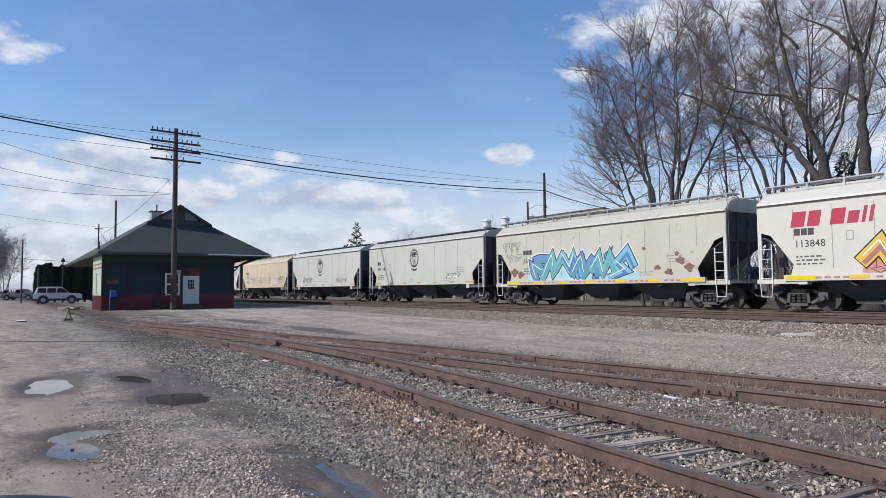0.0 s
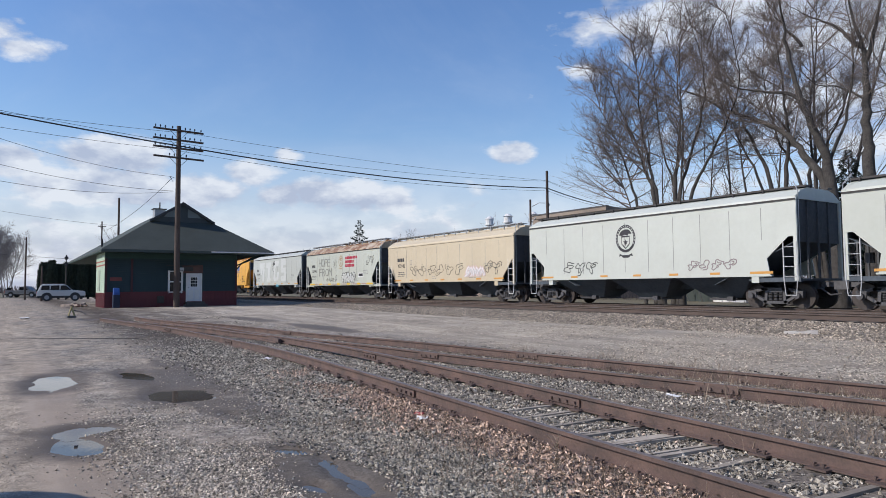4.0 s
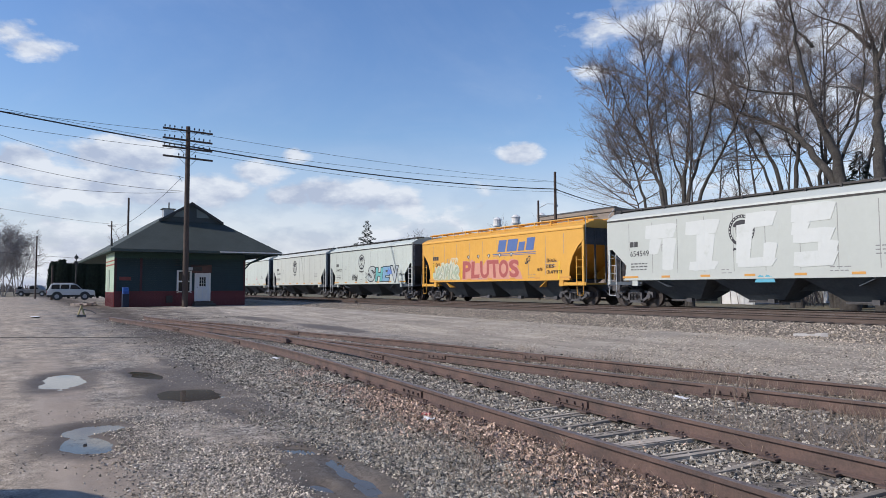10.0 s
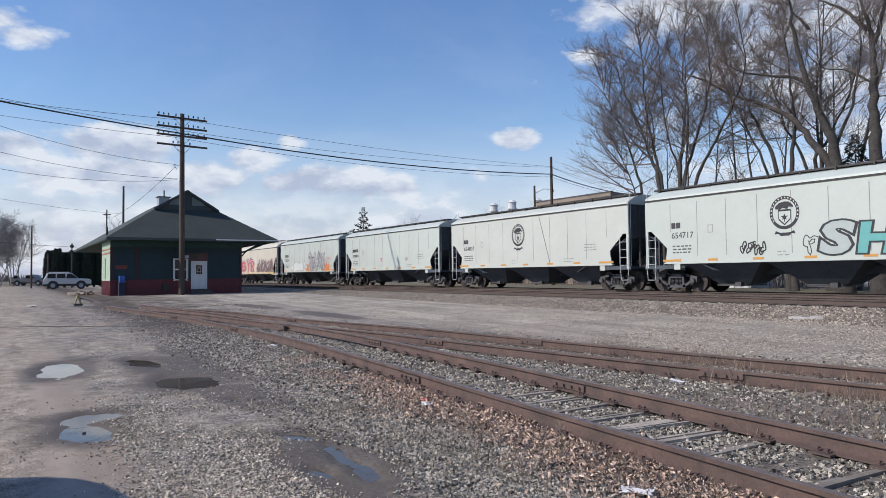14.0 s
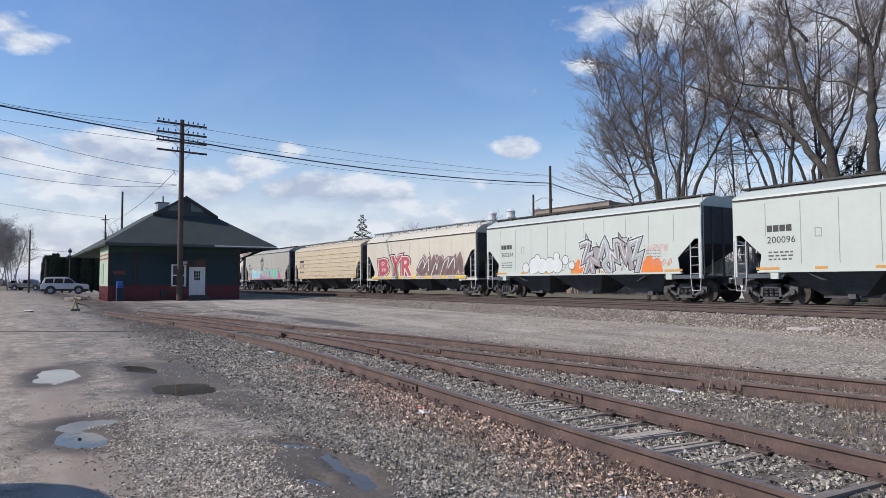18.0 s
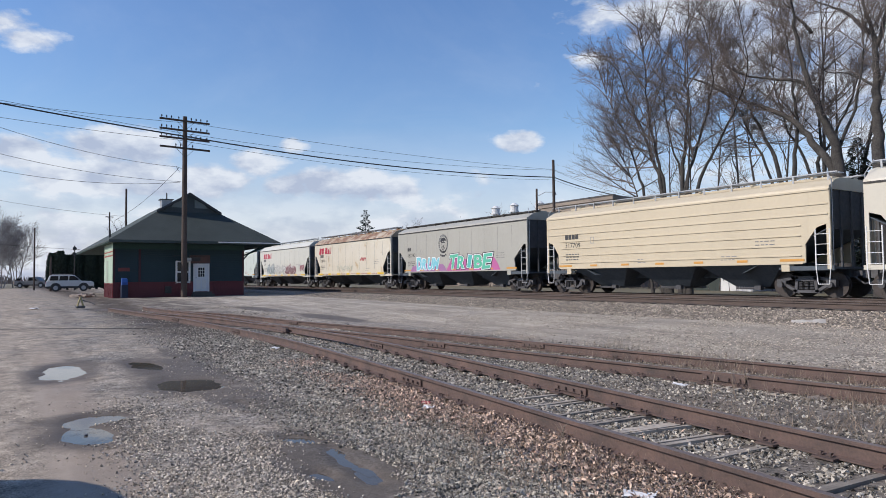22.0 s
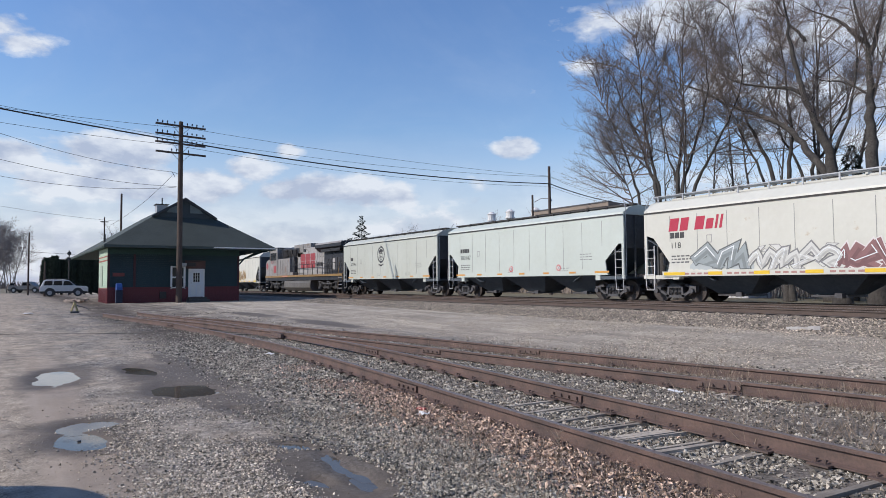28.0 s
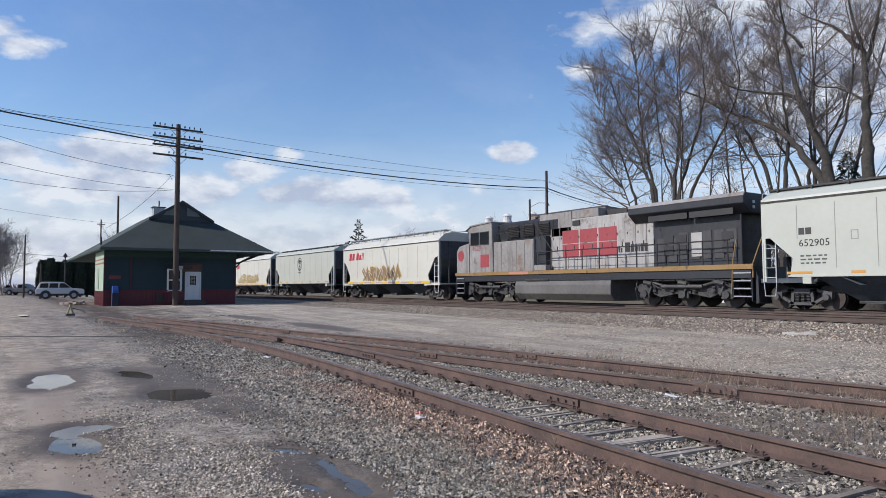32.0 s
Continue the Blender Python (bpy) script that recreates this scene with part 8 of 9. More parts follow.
def brick_building():
    b = thing("brick_building", "long low brick building with a flat roof behind the railway", "building", pose(0, 0, 0))
    part("wall", Shape().span(-54.0, -43.6, 47.5, 60.0, 0.0, 8.7), m_brick, b)
    part("parapet", Shape().span(-54.1, -43.5, 47.4, 60.1, 8.7, 9.05), m_brick, b, "pale stained parapet")
    part("coping", Shape().span(-54.15, -43.45, 47.35, 47.75, 9.05, 9.17), m_truck, b)
    part("wing_wall", Shape().span(-80.0, -54.0, 47.0, 62.0, 0.0, 7.6), m_brick, b)
    part("wing_roof", Shape().span(-80.2, -53.9, 46.8, 62.2, 7.6, 7.85), m_truck, b)
    for x, y in ((-63.2, 48.7), (-59.7, 48.7), (-56.8, 50.0)):
        v = part("roof_vent", Shape().rod((x, y, 7.8), (x, y, 8.9), 0.36, 12).rod((x, y, 8.9), (x, y, 9.05), 0.56, 12, 0.56).rod((x, y, 9.05), (x, y, 9.65), 0.46, 12, 0.50).rod((x, y, 9.65), (x, y, 9.95), 0.58, 12, 0.2), m_trimwhite, b, "galvanised mushroom roof vent", smooth=False)
    part("roof_unit", Shape().span(-67.0, -65.4, 48.5, 50.0, 7.85, 8.5), m_galv, b)
    for k in range(9):
        w = part("window", Shape().span(-79.0 + k * 2.75, -77.6 + k * 2.75, 46.97, 47.02, 2.2, 4.2), m_glass, b)
        part("window_frame", Shape().span(-79.1 + k * 2.75, -77.5 + k * 2.75, 46.94, 47.0, 4.2, 4.32).span(-79.1 + k * 2.75, -77.5 + k * 2.75, 46.94, 47.0, 2.08, 2.2), m_trimwhite, w)
    return b


brick_building()
sh = thing("garage", "low white garage behind the railway", "garage", pose(-30.5, 44.0, 0))
part("wall", Shape().span(-3.0, 3.0, 0, 3.0, -0.1, 2.2), m_trimwhite, sh)
part("roof", Shape().prism([(-0.3, 2.1), (1.5, 3.0), (3.3, 2.1)], -3.3, 3.3, "x"), m_shingle, sh)
part("door", Shape().span(-2.2, 0.4, -0.04, -0.005, -0.1, 1.95), m_shingle, sh)
hs = thing("house", "small white house beyond the trees", "house", pose(-22.0, 52.0, 0))
part("wall", Shape().span(-5, 5, 0, 8, -0.2, 3.0), m_trimwhite, hs)
part("roof", Shape().prism([(-0.5, 2.9), (4, 5.6), (8.5, 2.9)], -5.4, 5.4, "x"), m_shingle, hs)
for k in range(3):
    part("window", Shape().span(-4 + k * 3, -3 + k * 3, -0.03, 0.0, 1.1, 2.3), m_glass, hs)

# ---------------------------------------------------------------- parked vehicles


m_tint = mat("tinted_car_glass", (0.012, 0.014, 0.016), (0.010, 0.011, 0.013), 0.18, fine=3, coarse=1, bump=0, spec=0.25, rough_var=0.03)


def parked_car(name, label, x, y, turn, paint, length=4.9, tall=1.85, pickup=False, rails=True, van=False):
    v = thing(name, label, "car", pose(x, y, ground_z(x, y), 0, 0, turn))
    h = length / 2
    body = [(-h, 0.45), (-h + 0.01, 0.95), (-h + 0.06, 1.12), (h - 1.1, 1.13), (h - 0.18, 1.06), (h, 0.92), (h, 0.42), (h - 0.3, 0.36), (-h + 0.3, 0.36)]
    part("body", Shape().prism(body, -0.93, 0.93), paint, v, bevel=0.06)
    if pickup:
        cab = [(-0.6, 1.1), (-0.45, tall - 0.06), (0.75, tall), (1.5, 1.1)]
    else:
        cab = [(-h + 0.10, 1.05), (-h + 0.36, tall - 0.10), (-h + 0.62, tall), (0.05, tall), (0.40, tall - 0.08), (1.16, 1.05)]
    if van:
        cab = [(-2.44, 1.08), (-2.44, 1.19), (-2.35, 1.38), (-2.17, 1.59), (-1.94, 1.71), (-1.5, 1.80), (0.1, 1.82), (0.5, 1.74), (1.2, 1.05)]
    part("cabin", Shape().prism(cab, -0.80, 0.80), paint, v, bevel=0.09)
    xs = [(-h + 0.40, -1.06), (-1.00, -0.16), (-0.10, 0.94)] if not pickup else [(-0.4, 0.3), (0.4, 1.0)]
    for s in (-1, 1):
        for xa, xb in xs:
            part("window", Shape().prism([(xa, 1.18), (xa + 0.08, tall - 0.16), (xb - 0.02 if xb < 0.7 else xb - 0.52, tall - 0.14), (xb, 1.18)], s * 0.795, s * 0.815), m_tint, v)
    part("windscreen", Shape().prism([(1.12, 1.16), (0.62, tall - 0.12), (0.66, tall - 0.1), (1.19, 1.16)], -0.68, 0.68), m_tint, v)
    part("rocker_trim", Shape().span(-h + 0.05, h - 0.05, -0.945, 0.945, 0.36, 0.56), m_steel, v, "dark lower body trim")
    if rails and not pickup:
        for s in (-1, 1):
            part("roof_rail", Shape().pipe([(-h + 0.5, s * 0.66, tall), (-h + 0.6, s * 0.66, tall + 0.07), (0.2, s * 0.66, tall + 0.07), (0.3, s * 0.66, tall)], 0.025), m_steel, v)
    part("rear_window", Shape().prism([(-h + 0.02, 1.2), (-h + 0.24, tall - 0.22), (-h + 0.30, tall - 0.22), (-h + 0.10, 1.2)], -0.6, 0.6), m_tint, v)
    for s in (-1, 1):
        for xx in (-h + 0.95, h - 0.95):
            part("wheel_arch", Shape().prism([(xx + 0.50 * math.cos(q), 0.42 + 0.50 * math.sin(q)) for q in [math.pi * k / 10 for k in range(11)]], s * 0.90, s * 0.938), m_black, v)
            w = part("wheel", Shape().disc((0, -0.12, 0), 0.40, 0.24, "y", 20), m_black, v, "black tyre", at=pose(xx, s * 0.85, 0.40))
            part("rim", Shape().disc((0, s * 0.125 - 0.01, 0), 0.22, 0.02, "y", 14), m_galv, w)
    part("headlight", Shape().span(h - 0.06, h + 0.01, -0.85, -0.5, 0.72, 0.9).span(h - 0.06, h + 0.01, 0.5, 0.85, 0.72, 0.9), m_galv, v)
    part("tail_light", Shape().span(-h - 0.01, -h + 0.05, -0.9, -0.72, 0.75, 1.02).span(-h - 0.01, -h + 0.05, 0.72, 0.9, 0.75, 1.02), m_redmark, v)
    part("bumper", Shape().span(-h - 0.06, -h + 0.1, -0.9, 0.9, 0.42, 0.62).span(h - 0.1, h + 0.06, -0.9, 0.9, 0.38, 0.58), m_steel, v)
    return v


m_silver = mat("silver_car_paint", (0.58, 0.58, 0.56), (0.52, 0.52, 0.50), 0.35, 0.1, fine=4, coarse=1, bump=0)
parked_car("sport_utility_vehicle", "silver sport utility vehicle parked beyond the depot", -82.0, 5.35, 84, m_silver, 4.5, 1.80)
parked_car("pickup_truck", "grey pickup truck parked by the road", -128.0, 3.1, 60, mat("grey_car_paint", (0.22, 0.22, 0.22), (0.17, 0.17, 0.17), 0.4, fine=4, coarse=1, bump=0), 5.2, 1.8, True)
parked_car("parked_van", "dark car parked beside the muddy yard", -4.42, -2.4, 0, mat("dark_car_paint", (0.03, 0.035, 0.045), None, 0.3), 4.9, 1.80, rails=False, van=True)

# ---------------------------------------------------------------- loose stones, leaves, weeds
RNG = np.random.default_rng(7)


def soup(name, verts, faces, material, label, category):
    """Links a mesh from arrays of points and equal-sided faces."""
    me = bpy.data.meshes.new(name)
    nv, nf, k = len(verts), len(faces), faces.shape[1]
    me.vertices.add(nv)
    me.vertices.foreach_set("co", verts.astype(np.float32).ravel())
    me.loops.add(nf * k)
    me.loops.foreach_set("vertex_index", faces.astype(np.int32).ravel())
    me.polygons.add(nf)
    me.polygons.foreach_set("loop_start", np.arange(0, nf * k, k, dtype=np.int32))
    me.update(calc_edges=True)
    me.shade_flat()
    me.materials.append(material)
    return tagged(new(name, me), label, category, kind="stuff")


# five corners and six faces: a blunt, broken chip
CHIP_V = np.array([(1, 0, -0.15), (-0.55, 0.85, 0.05), (-0.5, -0.85, 0.1), (0.15, 0.1, 0.85), (-0.1, -0.05, -0.8)], float)
CHIP_F = np.array([(0, 1, 3), (1, 2, 3), (2, 0, 3), (1, 0, 4), (2, 1, 4), (0, 2, 4)])


def turned(n):
    """Random rotations, n x 3 x 3."""
    q = RNG.normal(size=(n, 4))
    q /= np.linalg.norm(q, axis=1)[:, None]
    w, x, y, z = q.T
    return np.stack([np.stack([1 - 2 * (y * y + z * z), 2 * (x * y - z * w), 2 * (x * z + y * w)], 1), np.stack([2 * (x * y + z * w), 1 - 2 * (x * x + z * z), 2 * (y * z - x * w)], 1),
                     np.stack([2 * (x * z - y * w), 2 * (y * z + x * w), 1 - 2 * (x * x + y * y)], 1)], 1)


def stones(name, pts, size, material, label, sink=0.35):
    """Broken stones as skewed six-sided chips lying on the ground."""
    n = len(pts)
    s = size[:, None, None] * 0.5
    v = CHIP_V[None] * RNG.uniform(0.7, 1.2, (n, 5, 1)) * RNG.uniform(0.65, 1.35, (n, 1, 3)) + RNG.normal(0, 0.14, (n, 5, 3))
    v = np.einsum("nij,nkj->nki", turned(n), v) * s * np.array((1.0, 1.0, 0.85))
    z = np.array([bed_height(x, y) for x, y in pts])
    v += np.column_stack([pts, z + size * (0.5 - sink) * 0.8])[:, None, :]
    f = CHIP_F[None] + (np.arange(n) * 5)[:, None, None]
    return soup(name, v.reshape(-1, 3), f.reshape(-1, 3), material, label, "stones")


def clumped(n, x0, x1, y0, y1, level=0.0, scale=0.8, near_bias=1.0):
    """Random places in an oblong, thinned by a slow noise, denser towards x1."""
    out = []
    while len(out) < n:
        x = x0 + (x1 - x0) * RNG.random() ** (1.0 / near_bias)
        y = RNG.uniform(y0, y1)
        if noise.noise(Vector((x * scale, y * scale, 9.0))) > level + RNG.uniform(-0.35, 0.35):
            out.append((x, y))
    return np.array(out) + RNG.normal(0, 0.16, (n, 2))


m_stone = mat("ballast_stone", (0.49, 0.44, 0.36), (0.10, 0.089, 0.072), 0.9, fine=40, coarse=6, bump=0.2, per_object=0.95, island=True)
m_lime = mat("limestone_gravel", (0.55, 0.475, 0.380), (0.27, 0.228, 0.177), 0.9, fine=40, coarse=6, bump=0.2, per_object=0.72, island=True)
m_leaf = mat("dead_leaf", (0.62, 0.475, 0.365), (0.29, 0.195, 0.145), 0.8, fine=40, coarse=6, bump=0, per_object=0.88, island=True)
m_straw = mat("dry_weed", (0.30, 0.235, 0.175), (0.16, 0.122, 0.090), 0.9, fine=20, coarse=4, bump=0, per_object=0.4, island=True)


def make_stones():
    # ballast of the two sidings
    p = []
    for line, n, x0 in ((SIDING, 60000, -22.0), (SPUR, 34000, -19.0)):
        x = x0 + (-1.4 - x0) * RNG.random(n) ** 0.66
        off = RNG.normal(0, 1.05, n)
        off = np.where(np.abs(off) > 2.2, RNG.uniform(-2.2, 2.2, n), off)
        y = np.array([curve_y(line, v) for v in x]) + off
        p.append(np.column_stack([x, y]))
    p = np.vstack(p)
    tx = np.array([(x, y) for near, x, y in TIES if near and x > -11.0])
    gap = np.abs(p[:, 0][:, None] - tx[:, 0][None] + (p[:, 1][:, None] - tx[:, 1][None]) * -0.07).min(1)
    side = np.abs(p[:, 1] - np.array([curve_y(SIDING, v) for v in p[:, 0]]))
    p = p[~((gap < 0.13) & (side < 1.15) & (RNG.random(len(p)) < np.where(p[:, 0] > -5.6, 0.86, 0.55)))]
    stones("ballast_stones", p, 0.016 + 0.046 * RNG.random(len(p)) ** 2.2, m_stone, "loose grey broken ballast stones between the rails", 0.3)
    # coarse grey stone between the leaf drift and the puddles
    g = clumped(15000, -8.5, -1.6, 2.55, 3.75, -0.05, 1.1, 1.5)
    g = g[np.array([puddle_depth(x, y) < -0.2 and math.hypot((x + 5.15) / 0.85, (y - 2.25) / 0.42) > 1.05 for x, y in g])]
    stones("ballast_stones", g, 0.014 + 0.034 * RNG.random(len(g)) ** 1.8, mat("grey_stone", (0.44, 0.40, 0.325), (0.105, 0.097, 0.080), 0.9, fine=40, coarse=6, bump=0.2, per_object=0.8, island=True), "grey-green broken stone beside the leaf drift", 0.3)
    # fine crushed stone over the yard
    n = 30000
    bx = -15.0 + 13.0 * RNG.random(n) ** 0.62
    by = np.array([curve_y(SIDING, v) for v in bx]) - 0.78 - 0.25 - np.abs(RNG.normal(0.75, 0.55, n))
    q = np.vstack([clumped(14000, -9.8, -2.6, 0.9, 2.1, 0.0, 0.9, 1.5), np.column_stack([bx, by]), clumped(1600, -9.0, -4.0, 1.9, 2.8, 0.0, 0.9, 1.2), clumped(3500, -30.0, -9.0, 2.4, 4.6, -0.05, 0.5, 1.4),
                   clumped(500, -12.0, -3.5, -0.4, 1.1, 0.1, 0.9, 1.3)])
    keep = np.array([puddle_depth(x, y) < -0.15 and math.hypot((x + 5.15) / 0.85, (y - 2.25) / 0.42) > 1.0 + 0.5 * noise.noise(Vector((x * 3, y * 3, 0))) for x, y in q])
    q = q[keep]
    stones("gravel", q, 0.010 + 0.026 * RNG.random(len(q)) ** 2.2, m_lime, "loose pale crushed gravel on the muddy yard", 0.3)
    # whiter chips heaped beside the wheel track
    h = np.vstack([clumped(7500, -6.8, -4.2, 0.85, 1.85, -0.3, 0.9, 1.2), clumped(2500, -9.2, -7.0, 1.2, 2.0, -0.1, 0.9, 1.2)])
    h = h[np.array([puddle_depth(x, y) < -0.2 for x, y in h])]
    stones("gravel", h, 0.010 + 0.022 * RNG.random(len(h)) ** 2.0, mat("white_limestone", (0.72, 0.64, 0.53), (0.24, 0.205, 0.16), 0.9, fine=40, coarse=6, bump=0.2, per_object=0.85, island=True), "whitish limestone chips beside a packed wheel track", 0.3)
    # shoulder of the main line
    n = 24000
    x = -46.0 + 44.0 * RNG.random(n) ** 0.75
    y = RNG.uniform(16.2, 19.8, n)
    s = np.column_stack([x, y])
    stones("ballast_stones", s, 0.025 + 0.055 * RNG.random(n) ** 1.6, mat("main_ballast", (0.50, 0.425, 0.335), (0.18, 0.150, 0.118), 0.9, fine=30, coarse=4, bump=0.1, per_object=0.8, island=True), "pale broken ballast on the shoulder of the main line", 0.3)
    # coarse stones and dirt clods about the turnout
    w = np.vstack([clumped(6500, -34.0, -15.0, 2.9, 9.2, 0.0, 0.6, 1.2), clumped(9000, -19.0, -7.5, 3.1, 5.2, -0.15, 0.8, 1.2)])
    stones("gravel", w, 0.020 + 0.045 * RNG.random(len(w)) ** 1.8, m_stone, "coarse stones strewn about the turnout", 0.3)
    # thin gravel over the open yard between spur and main line
    u = clumped(20000, -26.0, -3.0, 10.8, 16.3, -0.1, 0.45, 1.7)
    stones("gravel", u, 0.014 + 0.03 * RNG.random(len(u)) ** 1.6, m_lime, "sparse gravel on the open yard", 0.3)


def make_leaves():
    n = 24000
    x = -12.5 + 11.0 * RNG.random(n) ** 0.7
    c = np.array([curve_y(SIDING, v) for v in x]) - 0.78
    y = c - np.abs(RNG.normal(0.32, 0.36, n)) + RNG.normal(0, 0.05, n)
    extra = 900
    xe = -20.0 + 16.0 * RNG.random(extra)
    ye = np.array([curve_y(SIDING, v) for v in xe]) + RNG.uniform(-1.3, 1.0, extra)
    x, y = np.concatenate([x, xe]), np.concatenate([y, ye])
    keep = np.array([noise.noise(Vector((a * 0.7, b * 0.7, 2.0))) > -0.25 + 0.3 * k for a, b, k in zip(x, y, RNG.uniform(-0.5, 0.5, len(x)))])
    x, y = x[keep], y[keep]
    n = len(x)
    s = 0.008 + 0.020 * RNG.random(n) ** 1.7
    leaf = np.array([(-1, 0, 0.15), (-0.3, -0.55, 0.45), (0.5, -0.4, 0.3), (1.1, 0, 0.1), (0.4, 0.5, 0.5), (-0.35, 0.5, 0.3), (0, 0, 0)], float)
    tri = np.array([(0, 1, 6), (1, 2, 6), (2, 3, 6), (3, 4, 6), (4, 5, 6), (5, 0, 6)])
    v = leaf[None] * RNG.uniform(0.6, 1.3, (n, 1, 3)) * s[:, None, None]
    rot = turned(n)
    v = np.einsum("nij,nkj->nki", rot, v)
    z = np.array([bed_height(a, b) for a, b in zip(x, y)])
    v += np.column_stack([x, y, z + 0.012 + 0.05 * RNG.random(n) ** 2])[:, None, :]
    v[:, :, 2] = np.maximum(v[:, :, 2], z[:, None] + 0.003)
    soup("dead_leaves", v.reshape(-1, 3), (tri[None] + (np.arange(n) * 7)[:, None, None]).reshape(-1, 3), m_leaf, "drift of dry brown leaves along the rail", "leaves")


def make_weeds():
    vs, fs = [], []

    def blade(p, d, h, w, segs=3):
        k = len(vs)
        q, d = Vector(p), Vector(d)
        side = Vector((RNG.uniform(-1, 1), RNG.uniform(-1, 1), 0)).normalized() * w
        for i in range(segs + 1):
            f = i / segs
            vs.append(q - side * (1 - 0.8 * f))
            vs.append(q + side * (1 - 0.8 * f))
            d = (d + Vector((RNG.uniform(-1, 1), RNG.uniform(-1, 1), -0.25)) * 0.22).normalized()
            q = q + d * h / segs
        for i in range(segs):
            fs.append((k + 2 * i, k + 2 * i + 1, k + 2 * i + 3, k + 2 * i + 2))

    # low dead growth along the spur
    for x, y in clumped(7000, -15.0, -1.0, 8.3, 11.0, 0.0, 0.9, 1.6):
        z = bed_height(x, y)
        blade((x, y, z), (RNG.uniform(-0.5, 0.5), RNG.uniform(-0.5, 0.5), 1), RNG.uniform(0.06, 0.22), 0.003)
    # dry tufts in the leaf drift
    for k in range(3200):
        x = -9.5 + 7.5 * RNG.random() ** 0.7
        y = curve_y(SIDING, x) - 0.78 - abs(RNG.normal(0.35, 0.35))
        blade((x, y, bed_height(x, y) + 0.02 + 0.03 * RNG.random()), (RNG.uniform(-1, 1), RNG.uniform(-1, 1), 0.12), RNG.uniform(0.05, 0.16), 0.0025, 2)
    for x, y in clumped(1500, -8.0, -2.0, 3.1, 4.5, 0.05, 1.2, 1.5):
        blade((x, y, bed_height(x, y)), (RNG.uniform(-1, 1), RNG.uniform(-1, 1), 0.8), RNG.uniform(0.06, 0.2), 0.004)
    for x, y in clumped(700, -5.5, -1.5, 6.2, 7.6, 0.0, 0.9, 1.5):
        blade((x, y, bed_height(x, y)), (RNG.uniform(-0.8, 0.8), RNG.uniform(-0.8, 0.8), 1), RNG.uniform(0.08, 0.26), 0.004)
    # scattered dry stems over the bed between the tracks
    for x, y in clumped(1500, -9.0, -1.0, 6.4, 8.6, 0.05, 1.0, 1.5):
        blade((x, y, bed_height(x, y)), (RNG.uniform(-1, 1), RNG.uniform(-1, 1), 0.8), RNG.uniform(0.05, 0.18), 0.003)
    # a few tall dead stalks with side sprigs
    for x, y, h in ((-6.35, 8.75, 0.55), (-6.0, 8.85, 0.45), (-5.55, 8.8, 0.5), (-4.3, 8.9, 0.5), (-3.7, 9.2, 0.6), (-5.1, 7.7, 0.45), (-5.3, 7.5, 0.5), (-4.9, 7.6, 0.4), (-3.1, 8.1, 0.5), (-6.2, 9.4, 0.35), (-4.2, 3.9, 0.35), (-4.25, 3.95, 0.3)):
        z = bed_height(x, y)
        blade((x, y, z), (0.05, 0.0, 1), h, 0.007, 5)
        for k in range(16):
            f = RNG.uniform(0.25, 1.0)
            blade((x + 0.02 * f, y, z + h * f), (RNG.uniform(-1, 1), RNG.uniform(-1, 1), 0.7), RNG.uniform(0.05, 0.14), 0.005, 2)
    me_v = np.array([tuple(v) for v in vs])
    soup("dead_weeds", me_v, np.array(fs), m_straw, "dry dead weeds and grass along the spur track", "weeds")


make_stones()
make_leaves()
make_weeds()

# ---------------------------------------------------------------- small things in the yard
m_paper = mat("white_paper", (0.74, 0.73, 0.71), (0.62, 0.61, 0.60), 0.7, fine=20, coarse=6, bump=0.1)


def scrap(name, label, x, y, w, d, turn, material, category="litter", lift=0.02):
    sh = Shape()
    n = 5
    vs = []
    rnd = random.Random(int(abs(x * 91 + y * 17)))
    for j in range(n):
        for i in range(n):
            vs.append((w * (i / (n - 1) - 0.5) * (1 - 0.2 * rnd.random()), d * (j / (n - 1) - 0.5) * (1 - 0.2 * rnd.random()), lift + 0.035 * rnd.random()))
    k = len(vs)
    sh.add(vs + [(a, b, c - 0.004) for a, b, c in vs], [(j * n + i, j * n + i + 1, (j + 1) * n + i + 1, (j + 1) * n + i) for j in range(n - 1) for i in range(n - 1)]
           + [(k + j * n + i, k + (j + 1) * n + i, k + (j + 1) * n + i + 1, k + j * n + i + 1) for j in range(n - 1) for i in range(n - 1)])
    ob = part(name, sh, material, at=pose(x, y, bed_height(x, y), 0, 0, turn))
    return tagged(ob, label, category)


scrap("paper_scrap", "crumpled white paper scrap beside the siding", -14.75, 5.05, 0.34, 0.24, 20, m_paper)
scrap("paper_scrap", "crumpled white paper cup in dead leaves", -6.83, 4.2, 0.15, 0.12, 40, m_paper, lift=0.04)
scrap("plastic_scrap", "torn white plastic scrap among ballast stones", -6.05, 7.85, 0.22, 0.12, 10, m_paper, lift=0.05)
scrap("plastic_scrap", "flattened white plastic bottle beside the rail", -3.25, 3.75, 0.24, 0.14, 30, m_paper, lift=0.03)
scrap("paper_scrap", "flat pale paper on the muddy yard", -36.0, 0.9, 1.4, 0.4, 0, m_paper)
can = tagged(part("drink_can", Shape().rod((-0.07, 0, 0.05), (0.07, 0, 0.06), 0.033, 14).rod((0.07, 0, 0.06), (0.085, 0, 0.06), 0.033, 14, 0.026), paint_of((0.34, 0.05, 0.055)), at=pose(-7.2, 4.4, bed_height(-7.2, 4.4) + 0.005, 0, 0, 20) @ Matrix.Diagonal((0.9, 0.7, 0.6, 1))), "crushed red drink can in dead leaves", "can")
blk = Shape()
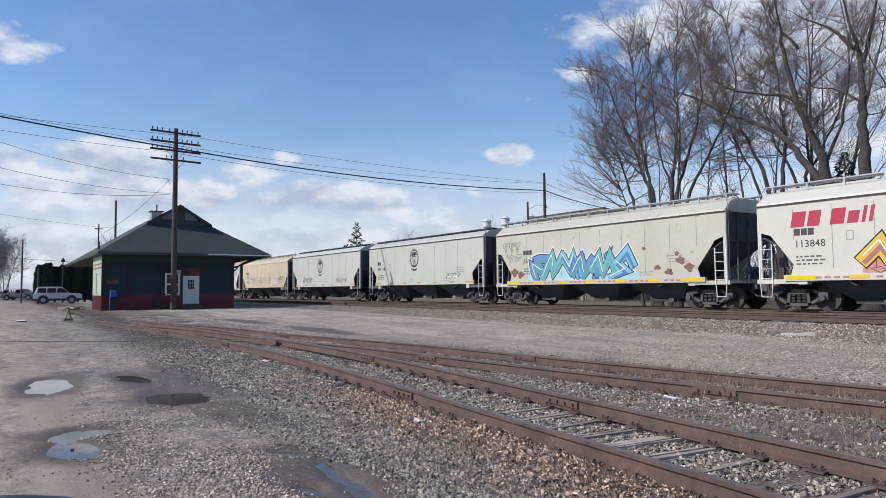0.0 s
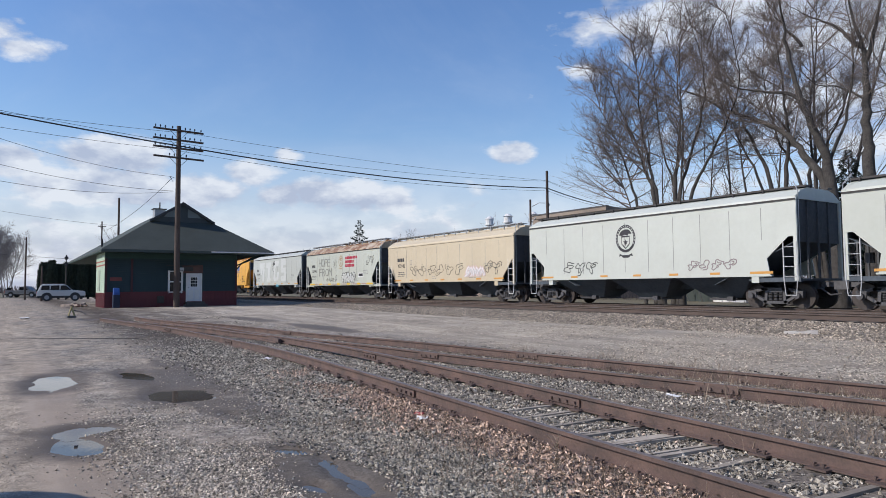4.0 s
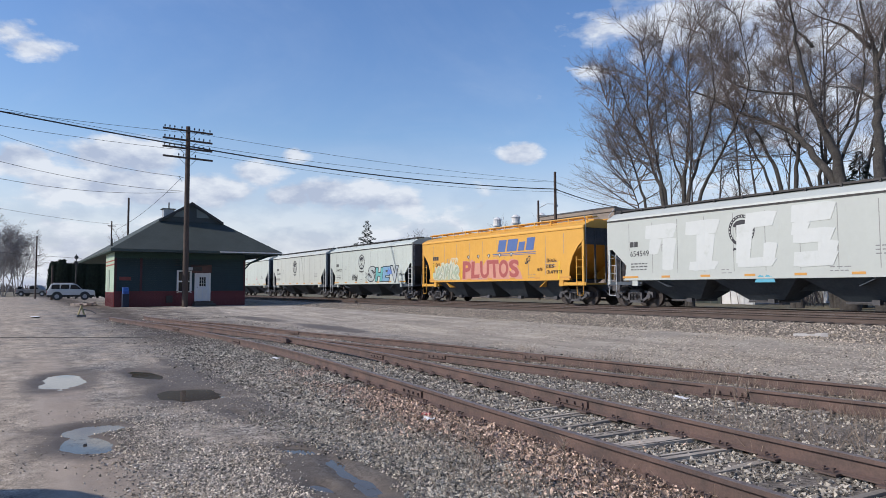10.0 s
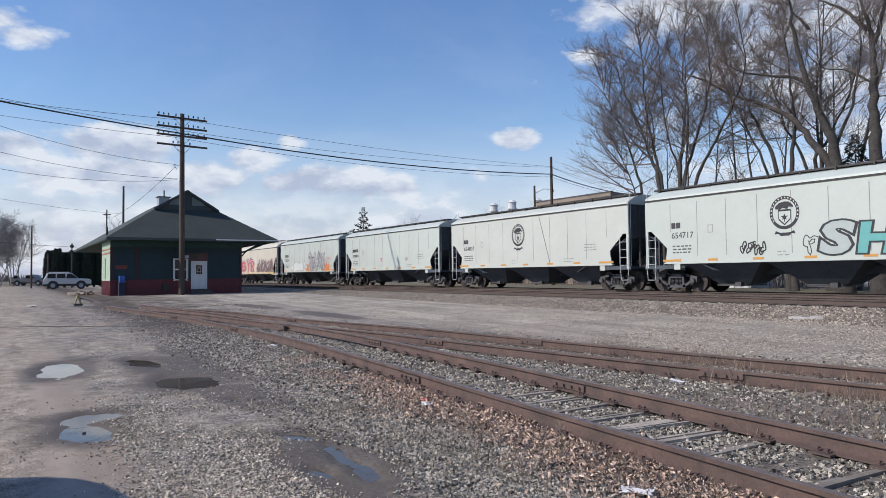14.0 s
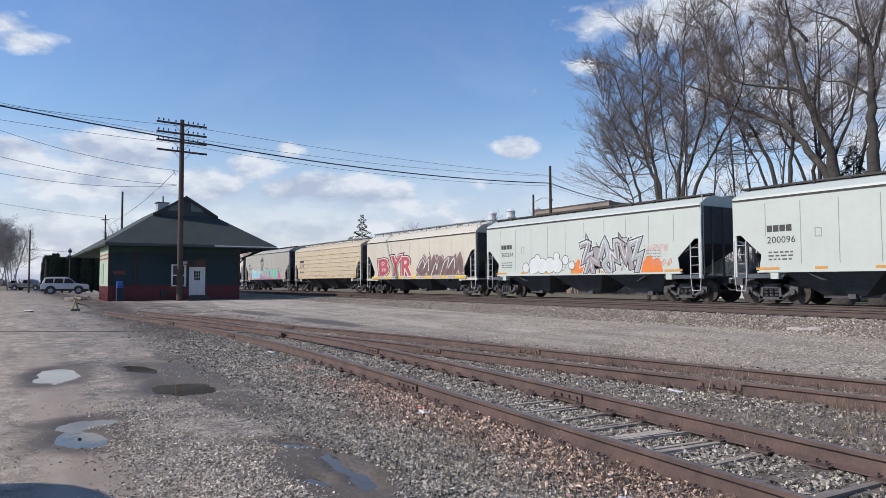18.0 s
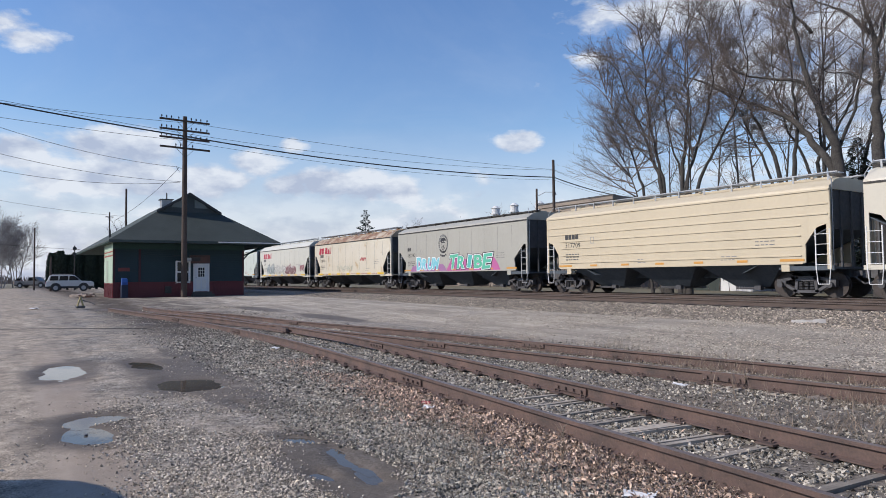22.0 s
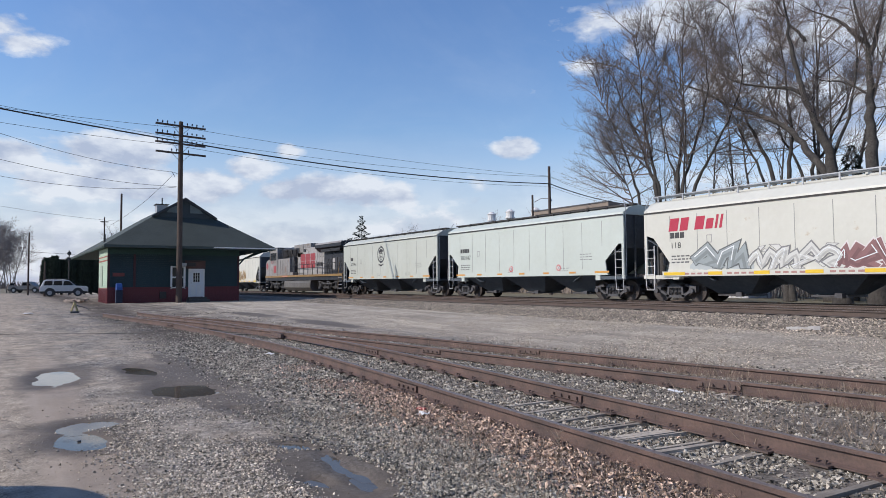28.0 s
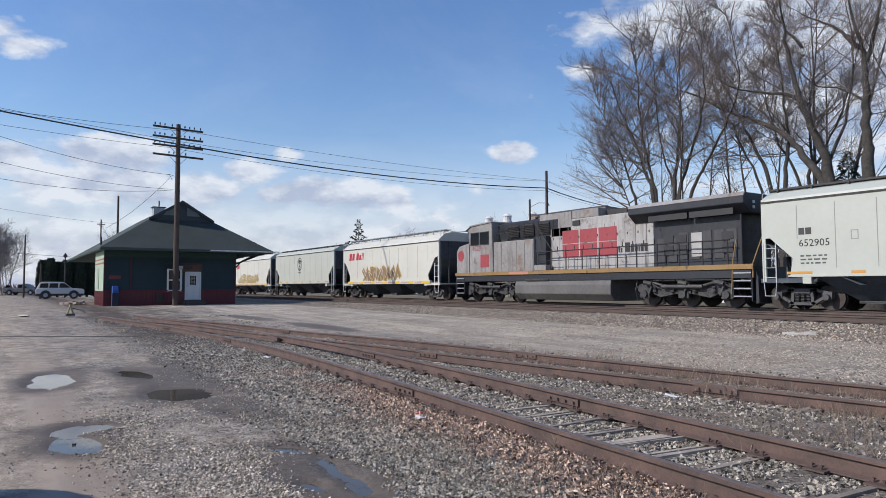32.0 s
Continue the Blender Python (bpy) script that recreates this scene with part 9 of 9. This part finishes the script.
for k, (x, y, w, d, h, tz) in enumerate(((-0.38, 0.0, 0.42, 0.26, 0.10, 12), (0.0, 0.02, 0.46, 0.22, 0.08, -6), (0.36, -0.03, 0.40, 0.20, 0.11, 15))):
    blk.prism([(x - w / 2, y - d / 2 + 0.03), (x, y - d / 2), (x + w / 2, y - d / 2 + 0.05), (x + w / 2 - 0.04, y + d / 2), (x - w / 2 + 0.06, y + d / 2 - 0.02)], -0.02 * k, h, "z")
tagged(part("concrete_slab", blk, mat("broken_concrete", (0.50, 0.48, 0.45), (0.38, 0.36, 0.34), 0.9, fine=14, coarse=3, bump=0.5), at=pose(-9.2, 17.15, bed_height(-9.2, 17.15) - 0.02, 0, -3, 10) @ Matrix.Diagonal((0.7, 0.8, 0.9, 1))), "broken pale concrete slab lying on ballast", "concrete slab")
sw = thing("switch_stand", "yellow low switch stand beside the siding", "switch stand", pose(-35.6, 2.75, ground_z(-35.6, 2.75)) @ Matrix.Scale(0.72, 4))
yel = mat("worn_yellow_paint", (0.40, 0.33, 0.14), (0.22, 0.18, 0.09), 0.7, fine=14, coarse=3, bump=0.2)
part("base", Shape().box(0, 0, 0.06, 0.9, 0.5, 0.12), m_truck, sw)
part("frame", Shape().pipe([(-0.2, -0.18, 0.1), (0.0, 0, 0.72), (0.2, 0.18, 0.1)], 0.05).pipe([(-0.2, 0.18, 0.1), (0.0, 0, 0.72), (0.2, -0.18, 0.1)], 0.05), yel, sw)
part("lever", Shape().pipe([(0.0, 0.05, 0.5), (0.3, 0.6, 0.35), (0.5, 0.8, 0.2)], 0.035), m_truck, sw)
rub = Shape()
for k in range(30):
    rub.box(random.uniform(-1.6, 1.6), random.uniform(-0.6, 0.6), random.uniform(0.03, 0.14), random.uniform(0.2, 0.7), random.uniform(0.1, 0.3), random.uniform(0.08, 0.2), random.uniform(0, 180), random.uniform(-12, 12))
tagged(part("rubble", rub, mat("dusty_rubble", (0.36, 0.30, 0.25), (0.24, 0.19, 0.16), 0.9, fine=10, coarse=2, bump=0.4), at=pose(-53.5, 4.3, ground_z(-53.5, 4.3))), "low heap of broken stone and boards beside the depot", "rubble", kind="stuff")
# Dark line across the yard, built as a thin tube.
tagged(part("cable", Shape().pipe([(-26.5, -2.8, 0.05), (-24.74, -0.28, 0.045), (-23.7, 1.18, 0.05), (-22.47, 2.92, 0.045), (-22.0, 3.5, 0.04)], 0.009), m_steel, at=pose(0, 0, 0.03)), "thin dark line across the muddy yard", "cable")
chip = Shape().prism([(-0.018, -0.012), (0.012, -0.018), (0.02, 0.006), (-0.006, 0.018)], 0.0, 0.035, "z")
tagged(part("stone", chip, m_truck, at=pose(-7.79, 0.67, bed_height(-7.79, 0.67))), "small dark stone standing in a puddle", "stone")


# ---------------------------------------------------------------- moving things


def motions():
    times = [i * 2.0 for i in range(17)]
    for car, x in CARS:
        walk(car, [(t, pose(x + travelled(t), MAIN[1], RAIL_Z)) for t in times])
    first = {}
    for ws, ax in WHEELSETS:
        z = ws.location.z
        key = (ax, round(z, 3))
        if key not in first:
            rows = []
            step = 1 / 15
            for i in range(int(32.0 / step) + 1):
                t = i * step
                rows.append((t, pose(ax, 0, z, 0, math.degrees(travelled(t) / WHEEL_R) % 360.0, 0)))
            walk(ws, rows)
            first[key] = ws
        else:
            src = first[key]
            ws.rotation_mode = "QUATERNION"
            ws.animation_data_create()
            ws.animation_data.action = src.animation_data.action
            ws.animation_data.action_slot = src.animation_data.action_slot


motions()
